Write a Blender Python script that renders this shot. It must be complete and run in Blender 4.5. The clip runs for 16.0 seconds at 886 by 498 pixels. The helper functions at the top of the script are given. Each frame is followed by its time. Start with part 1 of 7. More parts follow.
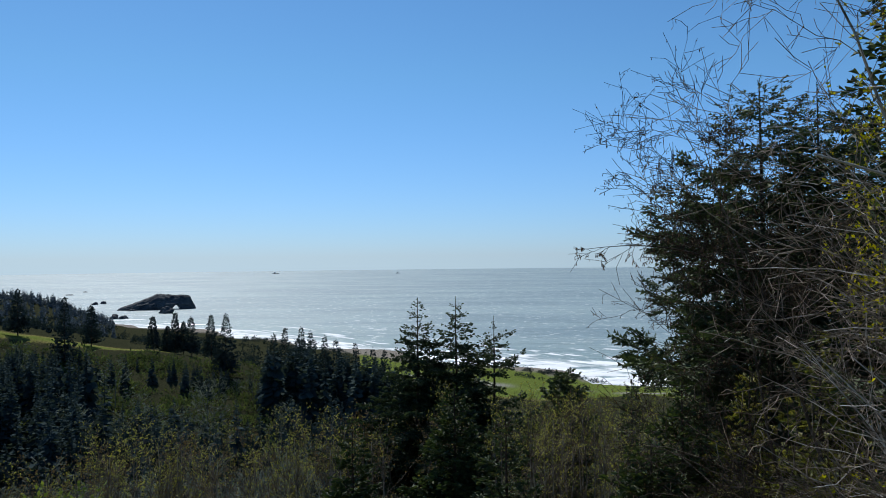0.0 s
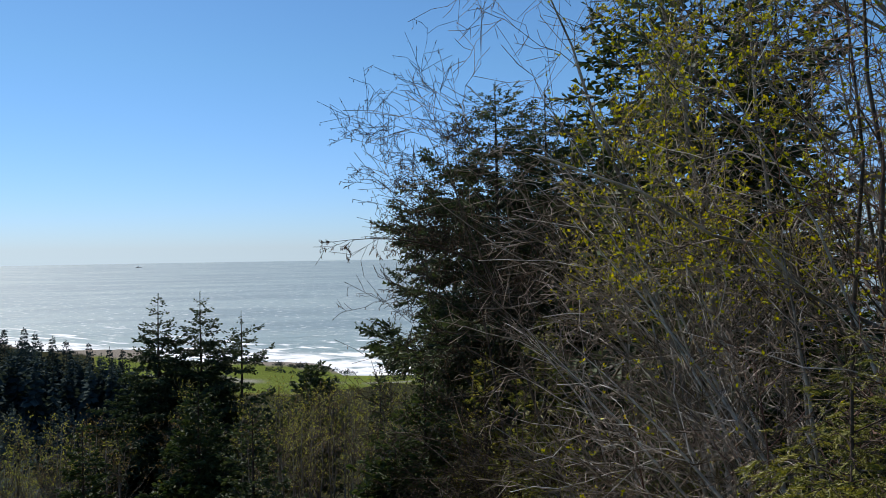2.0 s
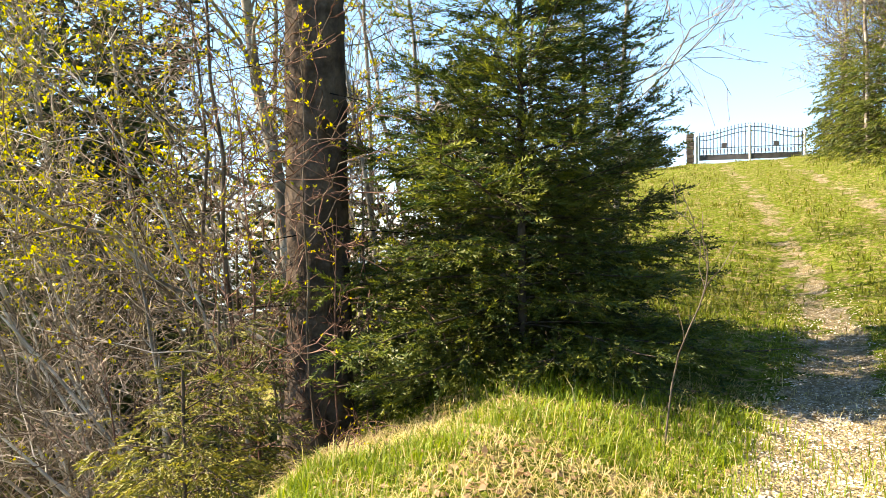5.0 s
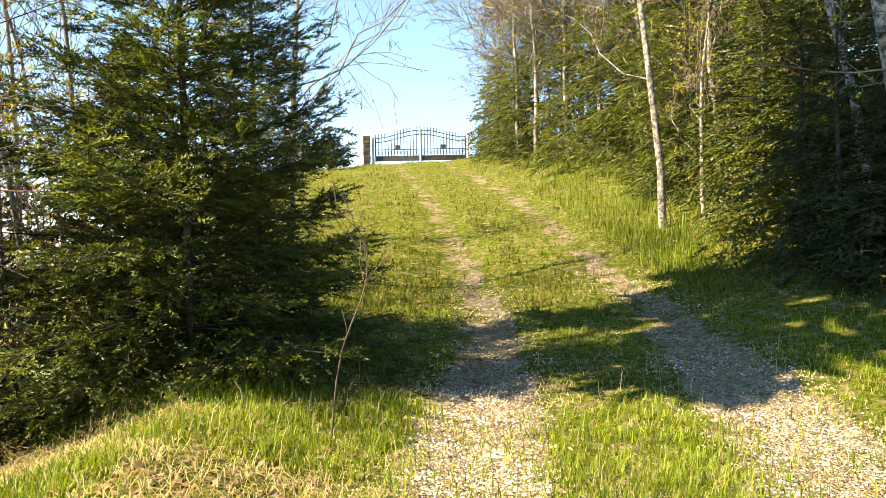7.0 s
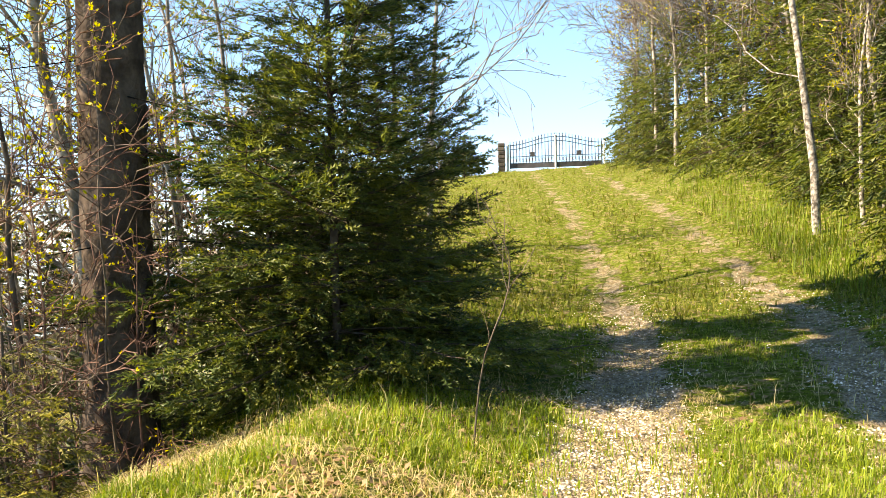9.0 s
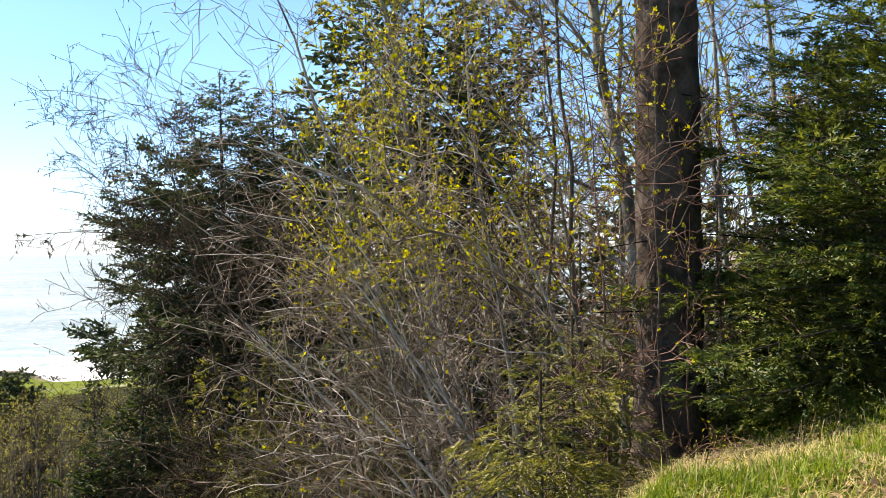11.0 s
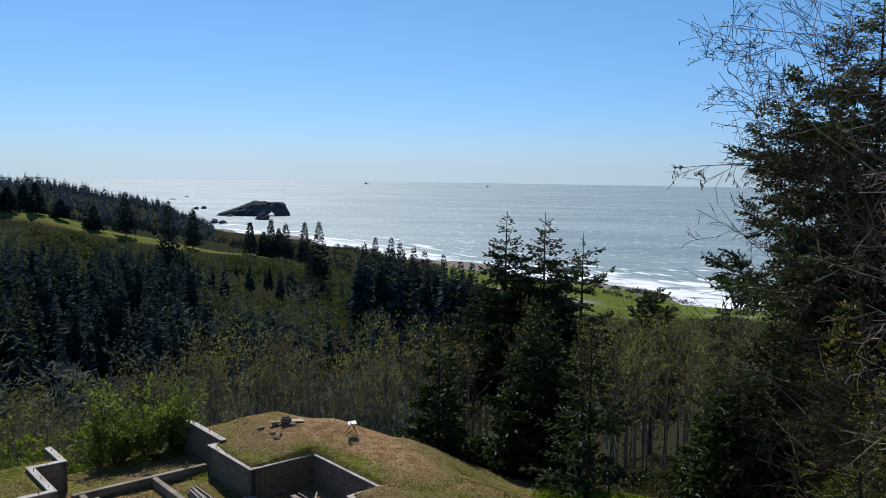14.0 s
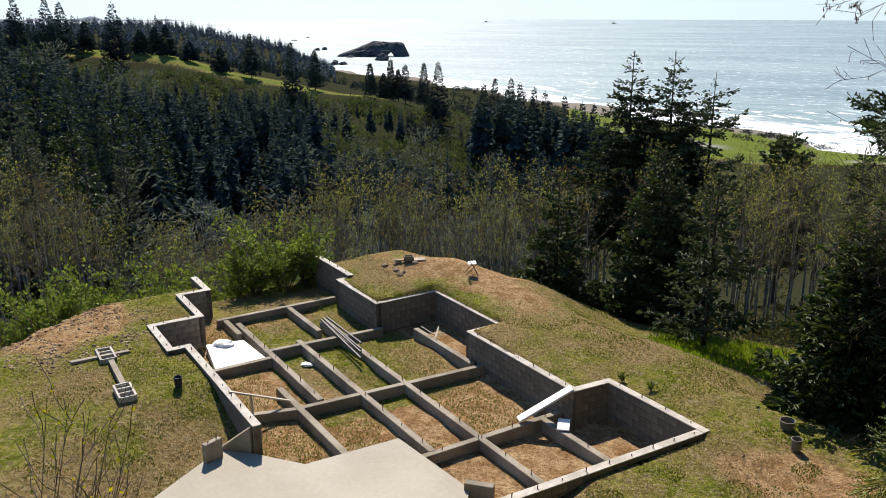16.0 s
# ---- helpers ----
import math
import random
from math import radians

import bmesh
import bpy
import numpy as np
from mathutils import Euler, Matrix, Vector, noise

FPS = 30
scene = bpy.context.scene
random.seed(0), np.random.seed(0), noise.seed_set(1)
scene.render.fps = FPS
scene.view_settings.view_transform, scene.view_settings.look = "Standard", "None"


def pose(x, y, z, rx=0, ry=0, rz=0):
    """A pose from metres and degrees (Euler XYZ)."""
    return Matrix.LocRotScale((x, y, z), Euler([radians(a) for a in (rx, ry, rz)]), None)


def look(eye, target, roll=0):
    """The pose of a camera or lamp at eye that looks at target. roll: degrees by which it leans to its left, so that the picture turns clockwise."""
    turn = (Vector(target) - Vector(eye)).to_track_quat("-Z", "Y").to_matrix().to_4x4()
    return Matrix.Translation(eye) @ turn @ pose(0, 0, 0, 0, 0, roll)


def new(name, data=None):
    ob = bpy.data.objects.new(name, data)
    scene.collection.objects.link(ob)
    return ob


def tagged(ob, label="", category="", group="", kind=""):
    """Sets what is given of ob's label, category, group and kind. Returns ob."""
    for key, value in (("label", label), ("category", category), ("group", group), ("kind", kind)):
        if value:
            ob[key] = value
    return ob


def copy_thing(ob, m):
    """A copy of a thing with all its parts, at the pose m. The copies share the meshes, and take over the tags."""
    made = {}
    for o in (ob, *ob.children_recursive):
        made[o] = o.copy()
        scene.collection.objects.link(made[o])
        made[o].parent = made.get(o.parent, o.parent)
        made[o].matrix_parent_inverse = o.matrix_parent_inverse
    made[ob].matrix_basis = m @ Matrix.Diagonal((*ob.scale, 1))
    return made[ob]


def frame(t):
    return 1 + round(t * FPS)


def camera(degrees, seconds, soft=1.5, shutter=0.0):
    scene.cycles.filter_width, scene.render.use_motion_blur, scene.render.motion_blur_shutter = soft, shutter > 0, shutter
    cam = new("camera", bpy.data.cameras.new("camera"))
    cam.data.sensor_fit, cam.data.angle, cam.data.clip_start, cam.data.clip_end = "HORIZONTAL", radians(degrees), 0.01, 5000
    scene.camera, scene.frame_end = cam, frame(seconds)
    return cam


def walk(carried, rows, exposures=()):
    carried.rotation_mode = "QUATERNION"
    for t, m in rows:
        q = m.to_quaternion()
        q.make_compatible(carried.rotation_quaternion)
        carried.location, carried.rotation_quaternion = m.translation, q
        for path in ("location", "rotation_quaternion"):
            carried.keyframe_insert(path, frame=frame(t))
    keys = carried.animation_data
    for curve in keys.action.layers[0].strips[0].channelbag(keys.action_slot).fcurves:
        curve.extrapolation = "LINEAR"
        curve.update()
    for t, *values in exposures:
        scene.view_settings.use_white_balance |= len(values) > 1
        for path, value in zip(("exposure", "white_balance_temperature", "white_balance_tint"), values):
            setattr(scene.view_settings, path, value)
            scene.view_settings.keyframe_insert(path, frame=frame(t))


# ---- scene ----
EYE, ARM = 1.6, 0.4
# seconds, yaw to the left, pitch, roll: a person turns on the spot, the camera an arm's length ahead
PATH = [
    (0, 0.00, 0.69, -0.61),
    (0.5, -3.32, 0.55, -0.32),
    (1, -7.61, 0.33, -0.31),
    (1.5, -12.14, 0.32, -0.39),
    (2, -17.31, -0.02, -0.76),
    (2.5, -22.94, 0.06, -1.07),
    (3, -30.68, -0.22, -1.23),
    (3.5, -36.79, -0.77, -1.19),
    (4, -42.84, -1.13, -1.35),
    (4.5, -51.29, -1.31, -0.89),
    (5, -59.04, -1.36, -0.61),
    (5.2, -61.89, -1.32, -0.42),
    (7.3, -82.57, -1.79, -1.31),
    (7.5, -83.18, -1.75, -1.25),
    (8, -82.80, -1.69, -1.22),
    (8.2, -81.62, -1.51, -1.33),
    (10.3, -48.44, -0.97, -1.24),
    (10.5, -45.01, -0.85, -1.24),
    (11, -35.96, -0.69, -0.73),
    (11.5, -26.27, -0.91, 0.11),
    (12, -17.26, -1.31, 0.75),
    (12.5, -10.99, -1.70, 1.12),
    (13, -3.92, -1.93, 0.91),
    (13.5, 1.48, -2.72, 0.99),
    (14, 6.24, -5.38, 0.86),
    (14.5, 9.05, -8.83, 0.60),
    (15, 11.09, -11.48, 0.45),
    (15.5, 13.51, -14.16, 0.08),
    (16, 14.58, -16.44, -0.01),
]


def held(yaw, pitch, roll):
    a, p = radians(yaw), radians(pitch)
    eye = Vector((-ARM * math.sin(a), ARM * (math.cos(a) - 1), EYE))
    ahead = Vector((-math.sin(a) * math.cos(p), math.cos(a) * math.cos(p), math.sin(p)))
    return look(eye, eye + 2 * ahead, roll)


EXPOSURES = [
    (0.0, 0.0, 6200, 8), (1.0, 0.0, 6200, 8), (2.0, 0.2, 6600, 12), (3.0, 0.8, 7400, 14), (3.5, 1.15, 7900, 15), (4.0, 1.65, 8200, 15), (5.0, 2.25, 9400, 15), (7.5, 2.08, 10000, 16),
    (8.2, 2.08, 10000, 16), (10.5, 2.3, 8400, 16), (11.0, 1.5, 7900, 16), (11.5, 0.85, 7400, 15), (12.0, 0.5, 6800, 12), (12.5, 0.28, 6500, 13), (14.0, 0.05, 6300, 11), (15.0, 0.15, 6300, 10), (16.0, 0.76, 7000, 12),
]
cam = camera(57.0, 16.0, soft=0.9)
walk(cam, [(t, held(yaw, pitch, roll)) for t, yaw, pitch, roll in PATH], EXPOSURES)

# ---- sky and sun ----
SUN_BEARING, SUN_HEIGHT = 24.0, 47.0
world = bpy.data.worlds.new("sky")
scene.world = world
world.use_nodes = True
wn, wl = world.node_tree.nodes, world.node_tree.links
sky = wn.new("ShaderNodeTexSky")
sky.sky_type, sky.sun_disc = "NISHITA", False
sky.sun_elevation, sky.sun_rotation = radians(SUN_HEIGHT), radians(-SUN_BEARING)
sky.altitude, sky.air_density, sky.dust_density, sky.ozone_density = 100, 1.0, 0.15, 2.0
w_co, w_max = wn.new("ShaderNodeTexCoord"), wn.new("ShaderNodeVectorMath")
w_max.operation = "MAXIMUM"
w_max.inputs[1].default_value = (-1, -1, 0.004)
wl.new(w_co.outputs["Generated"], w_max.inputs[0])
wl.new(w_max.outputs[0], sky.inputs["Vector"])
w_xyz, w_low = wn.new("ShaderNodeSeparateXYZ"), wn.new("ShaderNodeMapRange")
w_low.inputs["From Min"].default_value, w_low.inputs["From Max"].default_value = 0.0, 0.22
wl.new(w_max.outputs[0], w_xyz.inputs[0])
wl.new(w_xyz.outputs[2], w_low.inputs["Value"])
# sea air: the low sky is pale blue
w_air, w_tint = wn.new("ShaderNodeMix"), wn.new("ShaderNodeMix")
w_air.data_type = w_tint.data_type = "RGBA"
w_tint.blend_type = "MULTIPLY"
w_tint.inputs[0].default_value = 1.0
w_air.inputs[6].default_value, w_air.inputs[7].default_value = (0.58, 0.82, 1.38, 1), (0.62, 0.96, 1.22, 1)
wl.new(w_low.outputs[0], w_air.inputs[0])
wl.new(sky.outputs[0], w_tint.inputs[6])
wl.new(w_air.outputs[2], w_tint.inputs[7])
wl.new(w_tint.outputs[2], wn["Background"].inputs[0])
wn["Background"].inputs[1].default_value = 0.077
sun_way = Vector((-math.sin(radians(SUN_BEARING)) * math.cos(radians(SUN_HEIGHT)),
                  math.cos(radians(SUN_BEARING)) * math.cos(radians(SUN_HEIGHT)), math.sin(radians(SUN_HEIGHT))))
sun = new("sun", bpy.data.lights.new("sun", "SUN"))
sun.data.energy, sun.data.angle, sun.data.color = 4.5, radians(0.53), (1.0, 0.95, 0.87)
sun.matrix_world = look((0, 0, 60), Vector((0, 0, 60)) - sun_way)


# ---- materials ----
def shader(name):
    m = bpy.data.materials.new(name)
    m.use_nodes = True
    nt = m.node_tree
    return m, nt.nodes, nt.links, nt.nodes["Principled BSDF"]


def noise_node(n, l, co, scale, detail=4.0, rough=0.55):
    t = n.new("ShaderNodeTexNoise")
    t.inputs["Scale"].default_value, t.inputs["Detail"].default_value, t.inputs["Roughness"].default_value = scale, detail, rough
    l.new(co, t.inputs["Vector"])
    return t.outputs["Fac"]


def ramp(n, l, fac, lo, hi, a=0.0, b=1.0):
    r = n.new("ShaderNodeMapRange")
    r.interpolation_type = "SMOOTHSTEP"
    for k, v in (("From Min", lo), ("From Max", hi), ("To Min", a), ("To Max", b)):
        r.inputs[k].default_value = v
    l.new(fac, r.inputs["Value"])
    return r.outputs["Result"]


def mix(n, l, fac, a, b, kind="MIX"):
    x = n.new("ShaderNodeMix")
    x.data_type, x.blend_type = "RGBA", kind
    for key, v in ((0, fac), (6, a), (7, b)):
        if isinstance(v, (int, float)):
            x.inputs[key].default_value = v
        elif isinstance(v, tuple):
            x.inputs[key].default_value = (*v, 1)
        else:
            l.new(v, x.inputs[key])
    return x.outputs[2]


def calc(n, l, op, a, b):
    x = n.new("ShaderNodeMath")
    x.operation = op
    for k, v in enumerate((a, b)):
        if isinstance(v, (int, float)):
            x.inputs[k].default_value = v
        else:
            l.new(v, x.inputs[k])
    return x.outputs[0]


def bump(n, l, b, height, strength, distance=0.02):
    x = n.new("ShaderNodeBump")
    x.inputs["Strength"].default_value, x.inputs["Distance"].default_value = strength, distance
    l.new(height, x.inputs["Height"])
    l.new(x.outputs[0], b.inputs["Normal"])


def plain(name, c1, c2, scale=3.0, fine=40.0, rough=0.8, relief=0.3, metal=0.0, island=0.0, gloss=0.3, speck=0.38, each=0.0):
    """A surface of two tones in patches, with fine grain and relief."""
    m, n, l, b = shader(name)
    co = n.new("ShaderNodeTexCoord").outputs["Object"]
    patch = ramp(n, l, noise_node(n, l, co, scale), 0.35, 0.65)
    col = mix(n, l, patch, c1, c2)
    grain = noise_node(n, l, co, fine, 3)
    col = mix(n, l, 1.0, col, mix(n, l, grain, (1 - speck,) * 3, (1 + speck,) * 3), "MULTIPLY")
    if each:
        g = n.new("ShaderNodeObjectInfo").outputs["Random"]
        col = mix(n, l, 1.0, col, mix(n, l, g, (1 - each,) * 3, (1 + each,) * 3), "MULTIPLY")
    if island:
        g = n.new("ShaderNodeNewGeometry").outputs["Random Per Island"]
        col = mix(n, l, 1.0, col, mix(n, l, g, (1 - island,) * 3, (1 + island,) * 3), "MULTIPLY")
    l.new(col, b.inputs["Base Color"])
    b.inputs["Roughness"].default_value, b.inputs["Metallic"].default_value = rough, metal
    b.inputs["Specular IOR Level"].default_value = gloss
    if relief:
        bump(n, l, b, grain, relief)
    return m


def foliage(name, c1, c2, thin=0.35, rough=0.55, spread=0.35, gloss=0.35):
    """Leaves or needles: each clump its own tone, some light through them."""
    m, n, l, b = shader(name)
    g = n.new("ShaderNodeNewGeometry").outputs["Random Per Island"]
    info = n.new("ShaderNodeObjectInfo").outputs["Random"]
    co = n.new("ShaderNodeTexCoord").outputs["Object"]
    col = mix(n, l, g, c1, c2)
    patch = noise_node(n, l, co, 0.9, 2)
    col = mix(n, l, 1.0, col, mix(n, l, patch, (1 - spread,) * 3, (1 + spread,) * 3), "MULTIPLY")
    col = mix(n, l, 1.0, col, mix(n, l, info, (0.82, 0.85, 0.9), (1.15, 1.1, 1.0)), "MULTIPLY")
    l.new(col, b.inputs["Base Color"])
    b.inputs["Roughness"].default_value, b.inputs["Specular IOR Level"].default_value = rough, gloss
    t = n.new("ShaderNodeBsdfTranslucent")
    l.new(mix(n, l, 1.0, col, (1.5, 1.5, 0.9), "MULTIPLY"), t.inputs["Color"])
    s = n.new("ShaderNodeMixShader")
    s.inputs[0].default_value = thin
    l.new(b.outputs[0], s.inputs[1])
    l.new(t.outputs[0], s.inputs[2])
    l.new(s.outputs[0], n["Material Output"].inputs["Surface"])
    return m


FIR = foliage("fir_needles", (0.026, 0.06, 0.016), (0.16, 0.185, 0.03), 0.32, 0.5)
# brighter needle copy for hemlocks in the sun; the light is in the colour
LIT_HEMLOCK = foliage("lit_needles", (0.05, 0.085, 0.016), (0.15, 0.17, 0.03), 0.35, 0.5)
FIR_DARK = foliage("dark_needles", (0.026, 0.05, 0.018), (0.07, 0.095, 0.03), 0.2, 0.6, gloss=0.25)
SPRUCE = foliage("spruce_needles", (0.028, 0.048, 0.026), (0.075, 0.10, 0.045), 0.2, 0.65, gloss=0.25)
# far trees: base lifted and blued, air haze painted into the needles
WOODS = foliage("haze_blue_needles", (0.027, 0.043, 0.05), (0.056, 0.078, 0.082), 0.14, 0.95, gloss=0.0)
# headland trees: distance haze is put into the blue-grey needle colour
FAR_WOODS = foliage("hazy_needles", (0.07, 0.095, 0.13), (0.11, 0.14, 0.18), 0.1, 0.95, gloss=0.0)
GREY_FIR = foliage("grey_needles", (0.05, 0.07, 0.05), (0.11, 0.13, 0.095), 0.2, 0.9, gloss=0.05)
HEMLOCK = foliage("hemlock_sprays", (0.105, 0.122, 0.022), (0.215, 0.205, 0.045), 0.3, 0.55)
BUDS = foliage("young_leaves", (0.21, 0.25, 0.004), (0.46, 0.41, 0.004), 0.4, 0.5)
HAZE_BUDS = foliage("alder_buds", (0.18, 0.20, 0.04), (0.31, 0.30, 0.07), 0.4, 0.6)
RED_BUDS = foliage("reddish_buds", (0.095, 0.065, 0.03), (0.14, 0.10, 0.04), 0.35, 0.6)
SHRUB = foliage("shrub_leaves", (0.09, 0.125, 0.025), (0.19, 0.25, 0.05), 0.3, 0.7, gloss=0.15)
SCRUB = foliage("ridge_scrub", (0.055, 0.085, 0.042), (0.15, 0.19, 0.075), 0.22, 0.95, gloss=0.0)
GREY_SHRUB = foliage("grey_twigs", (0.10, 0.12, 0.115), (0.19, 0.21, 0.195), 0.35, 0.95, gloss=0.02)
GRASS = foliage("grass_blades", (0.08, 0.15, 0.01), (0.22, 0.28, 0.022), 0.35, 0.6)
TURF = foliage("short_turf", (0.08, 0.105, 0.013), (0.17, 0.175, 0.028), 0.3, 0.7)
DRY_TURF = foliage("dry_turf", (0.16, 0.12, 0.06), (0.30, 0.235, 0.12), 0.25, 0.8)
STRAW = foliage("dry_grass", (0.36, 0.29, 0.135), (0.58, 0.50, 0.27), 0.35, 0.6)
UNDER = foliage("bare_undergrowth", (0.085, 0.085, 0.042), (0.165, 0.155, 0.075), 0.25, 0.9, gloss=0.05)
CATKIN = plain("catkin", (0.09, 0.06, 0.035), (0.14, 0.09, 0.05), 8, 60, 0.8)
BARK_GREY = plain("alder_bark", (0.13, 0.115, 0.095), (0.42, 0.39, 0.345), 2.5, 25, 0.9, 0.4, gloss=0.1)
TWIG = plain("twig_bark", (0.05, 0.037, 0.027), (0.16, 0.13, 0.10), 2.0, 30, 0.75, 0.2)
# paler copy of the twig bark, with sunlight put into the colour
PALE_TWIG = plain("pale_twig_bark", (0.075, 0.055, 0.04), (0.32, 0.27, 0.225), 2.0, 30, 0.85, 0.2, gloss=0.1)
RED_TWIG = plain("reddish_twig_bark", (0.09, 0.045, 0.035), (0.20, 0.125, 0.10), 2.0, 30, 0.8, 0.2, gloss=0.15)
# darker copy for twigs against the sky: backlight painted into the bark
BACKLIT_TWIG = plain("backlit_twig_bark", (0.03, 0.024, 0.019), (0.07, 0.058, 0.046), 2.0, 30, 0.9, 0.2, gloss=0.05)
BARK_DARK = plain("conifer_bark", (0.045, 0.035, 0.028), (0.10, 0.08, 0.066), 4, 22, 0.95, 0.8, gloss=0.05)


# ---- mesh helpers ----
def link_mesh(name, V, F, material, parent=None, label="", smooth=False):
    V = np.asarray(V, np.float32)
    me = bpy.data.meshes.new(name)
    if isinstance(F, np.ndarray):
        k = F.shape[1]
        me.vertices.add(len(V))
        me.vertices.foreach_set("co", V.ravel())
        me.loops.add(F.size)
        me.loops.foreach_set("vertex_index", F.astype(np.int32).ravel())
        me.polygons.add(len(F))
        me.polygons.foreach_set("loop_start", np.arange(0, F.size, k, dtype=np.int32))
        me.polygons.foreach_set("loop_total", np.full(len(F), k, np.int32))
        me.update(calc_edges=True)
    else:
        me.from_pydata(V.tolist(), [], F)
    if smooth:
        me.polygons.foreach_set("use_smooth", np.ones(len(me.polygons), bool))
    me.materials.append(material)
    ob = new(name, me)
    ob.parent = parent
    if label:
        ob["label"] = label
    return ob


def part(name, bm, material, parent=None, label="", smooth=False):
    """Links a bmesh as one mesh object."""
    me = bpy.data.meshes.new(name)
    bm.to_mesh(me)
    bm.free()
    if smooth:
        me.polygons.foreach_set("use_smooth", np.ones(len(me.polygons), bool))
    me.materials.append(material)
    ob = new(name, me)
    ob.parent = parent
    if label:
        ob["label"] = label
    return ob


def thing(name, m, label, category, group=""):
    ob = new(name)
    ob.empty_display_size = 0.2
    ob.matrix_world = m
    return tagged(ob, label, category, group)


def unit(v):
    return v / np.maximum(np.linalg.norm(v, axis=-1, keepdims=True), 1e-9)


def join(parts):
    """Joins (V, F) pairs whose faces have the same number of corners."""
    parts = [p for p in parts if len(p[0])]
    at = np.cumsum([0] + [len(v) for v, _ in parts])
    return np.concatenate([v for v, _ in parts]), np.concatenate([f + o for (_, f), o in zip(parts, at)])


def tubes(P, R, sides=3):
    """Tapered tubes along n polylines of m points."""
    P, R = np.asarray(P, float), np.asarray(R, float)
    n, m, _ = P.shape
    d = unit(np.gradient(P, axis=1))
    ref = np.where(np.abs(d[..., 2:3]) > 0.9, [1.0, 0, 0], [0, 0, 1.0])
    a = unit(np.cross(d, ref))
    b = np.cross(d, a)
    ang = np.arange(sides) * 2 * np.pi / sides
    ring = a[:, :, None] * np.cos(ang)[:, None] + b[:, :, None] * np.sin(ang)[:, None]
    V = P[:, :, None] + ring * R[:, :, None, None]
    i = np.arange(n)[:, None, None] * m * sides
    j, k = np.arange(m - 1)[None, :, None] * sides, np.arange(sides)[None, None, :]
    k2 = (k + 1) % sides
    F = np.stack([i + j + k, i + j + k2, i + j + sides + k2, i + j + sides + k], -1).reshape(-1, 4)
    return V.reshape(-1, 3), F


def scatter(tmpl, P, X, size, rng, roll=0.6):
    """Copies of a small leaf shape at P along X, in one mesh."""
    TV, TF = tmpl
    X = unit(X)
    ref = np.where(np.abs(X[:, 2:3]) > 0.95, [1.0, 0, 0], [0, 0, 1.0])
    Y = unit(np.cross(ref, X))
    Z = np.cross(X, Y)
    r = rng.normal(0, roll, len(P))[:, None]
    Y, Z = Y * np.cos(r) + Z * np.sin(r), Z * np.cos(r) - Y * np.sin(r)
    V = P[:, None] + size[:, None, None] * (TV[None, :, 0:1] * X[:, None] + TV[None, :, 1:2] * Y[:, None] + TV[None, :, 2:3] * Z[:, None])
    F = TF[None] + (np.arange(len(P)) * len(TV))[:, None, None]
    return V.reshape(-1, 3), F.reshape(-1, TF.shape[1])


def frond(pairs, width=0.22, up=0.05):
    """A flat twig with rows of needles, as one joined comb of triangles."""
    V, F = [(0, 0.0, 0.0)], []
    for k in range(1, pairs + 1):
        V.append((k / pairs, 0, up * math.sin(k)))
    for k in range(pairs):
        x = (k + 0.9) / pairs
        w = width * (1 - 0.65 * k / pairs) * (0.6 + 0.4 * min(1, k))
        for side in (-1, 1):
            V.append((x + 0.10, side * w, up * (1 if k % 2 else -1)))
            F.append((k, k + 1, len(V) - 1))
    V.append((1.13, 0, 0.02))
    F.append((pairs - 1, pairs, len(V) - 1))
    return np.array(V, float), np.array(F)


def tuft(w=0.3):
    """Three crossing blades."""
    V = np.array([(0, 0, 0), (0.5, w, 0.06), (1, 0, 0.02), (0.5, -w, -0.04), (0.45, 0.03, w * 0.7), (0.4, -0.03, -w * 0.8)])
    return V, np.array([(0, 1, 2), (0, 2, 3), (0, 2, 4), (0, 5, 2)])


LEAF = (np.array([(0, 0, 0), (0.5, 0.27, 0.08), (1, 0, -0.05), (0.5, -0.27, 0.08)]), np.array([(0, 1, 2, 3)]))
DROP = (np.array([(0, 0, 0), (0.5, 0.12, 0.06), (1, 0, 0), (0.5, -0.12, 0.06), (0.5, 0, -0.12)]), np.array([(0, 1, 2), (0, 2, 3), (0, 4, 1), (0, 3, 4), (1, 4, 2), (4, 3, 2)]))
FROND_FINE, FROND, TUFT = frond(6, 0.2), frond(4, 0.24), tuft(0.22)


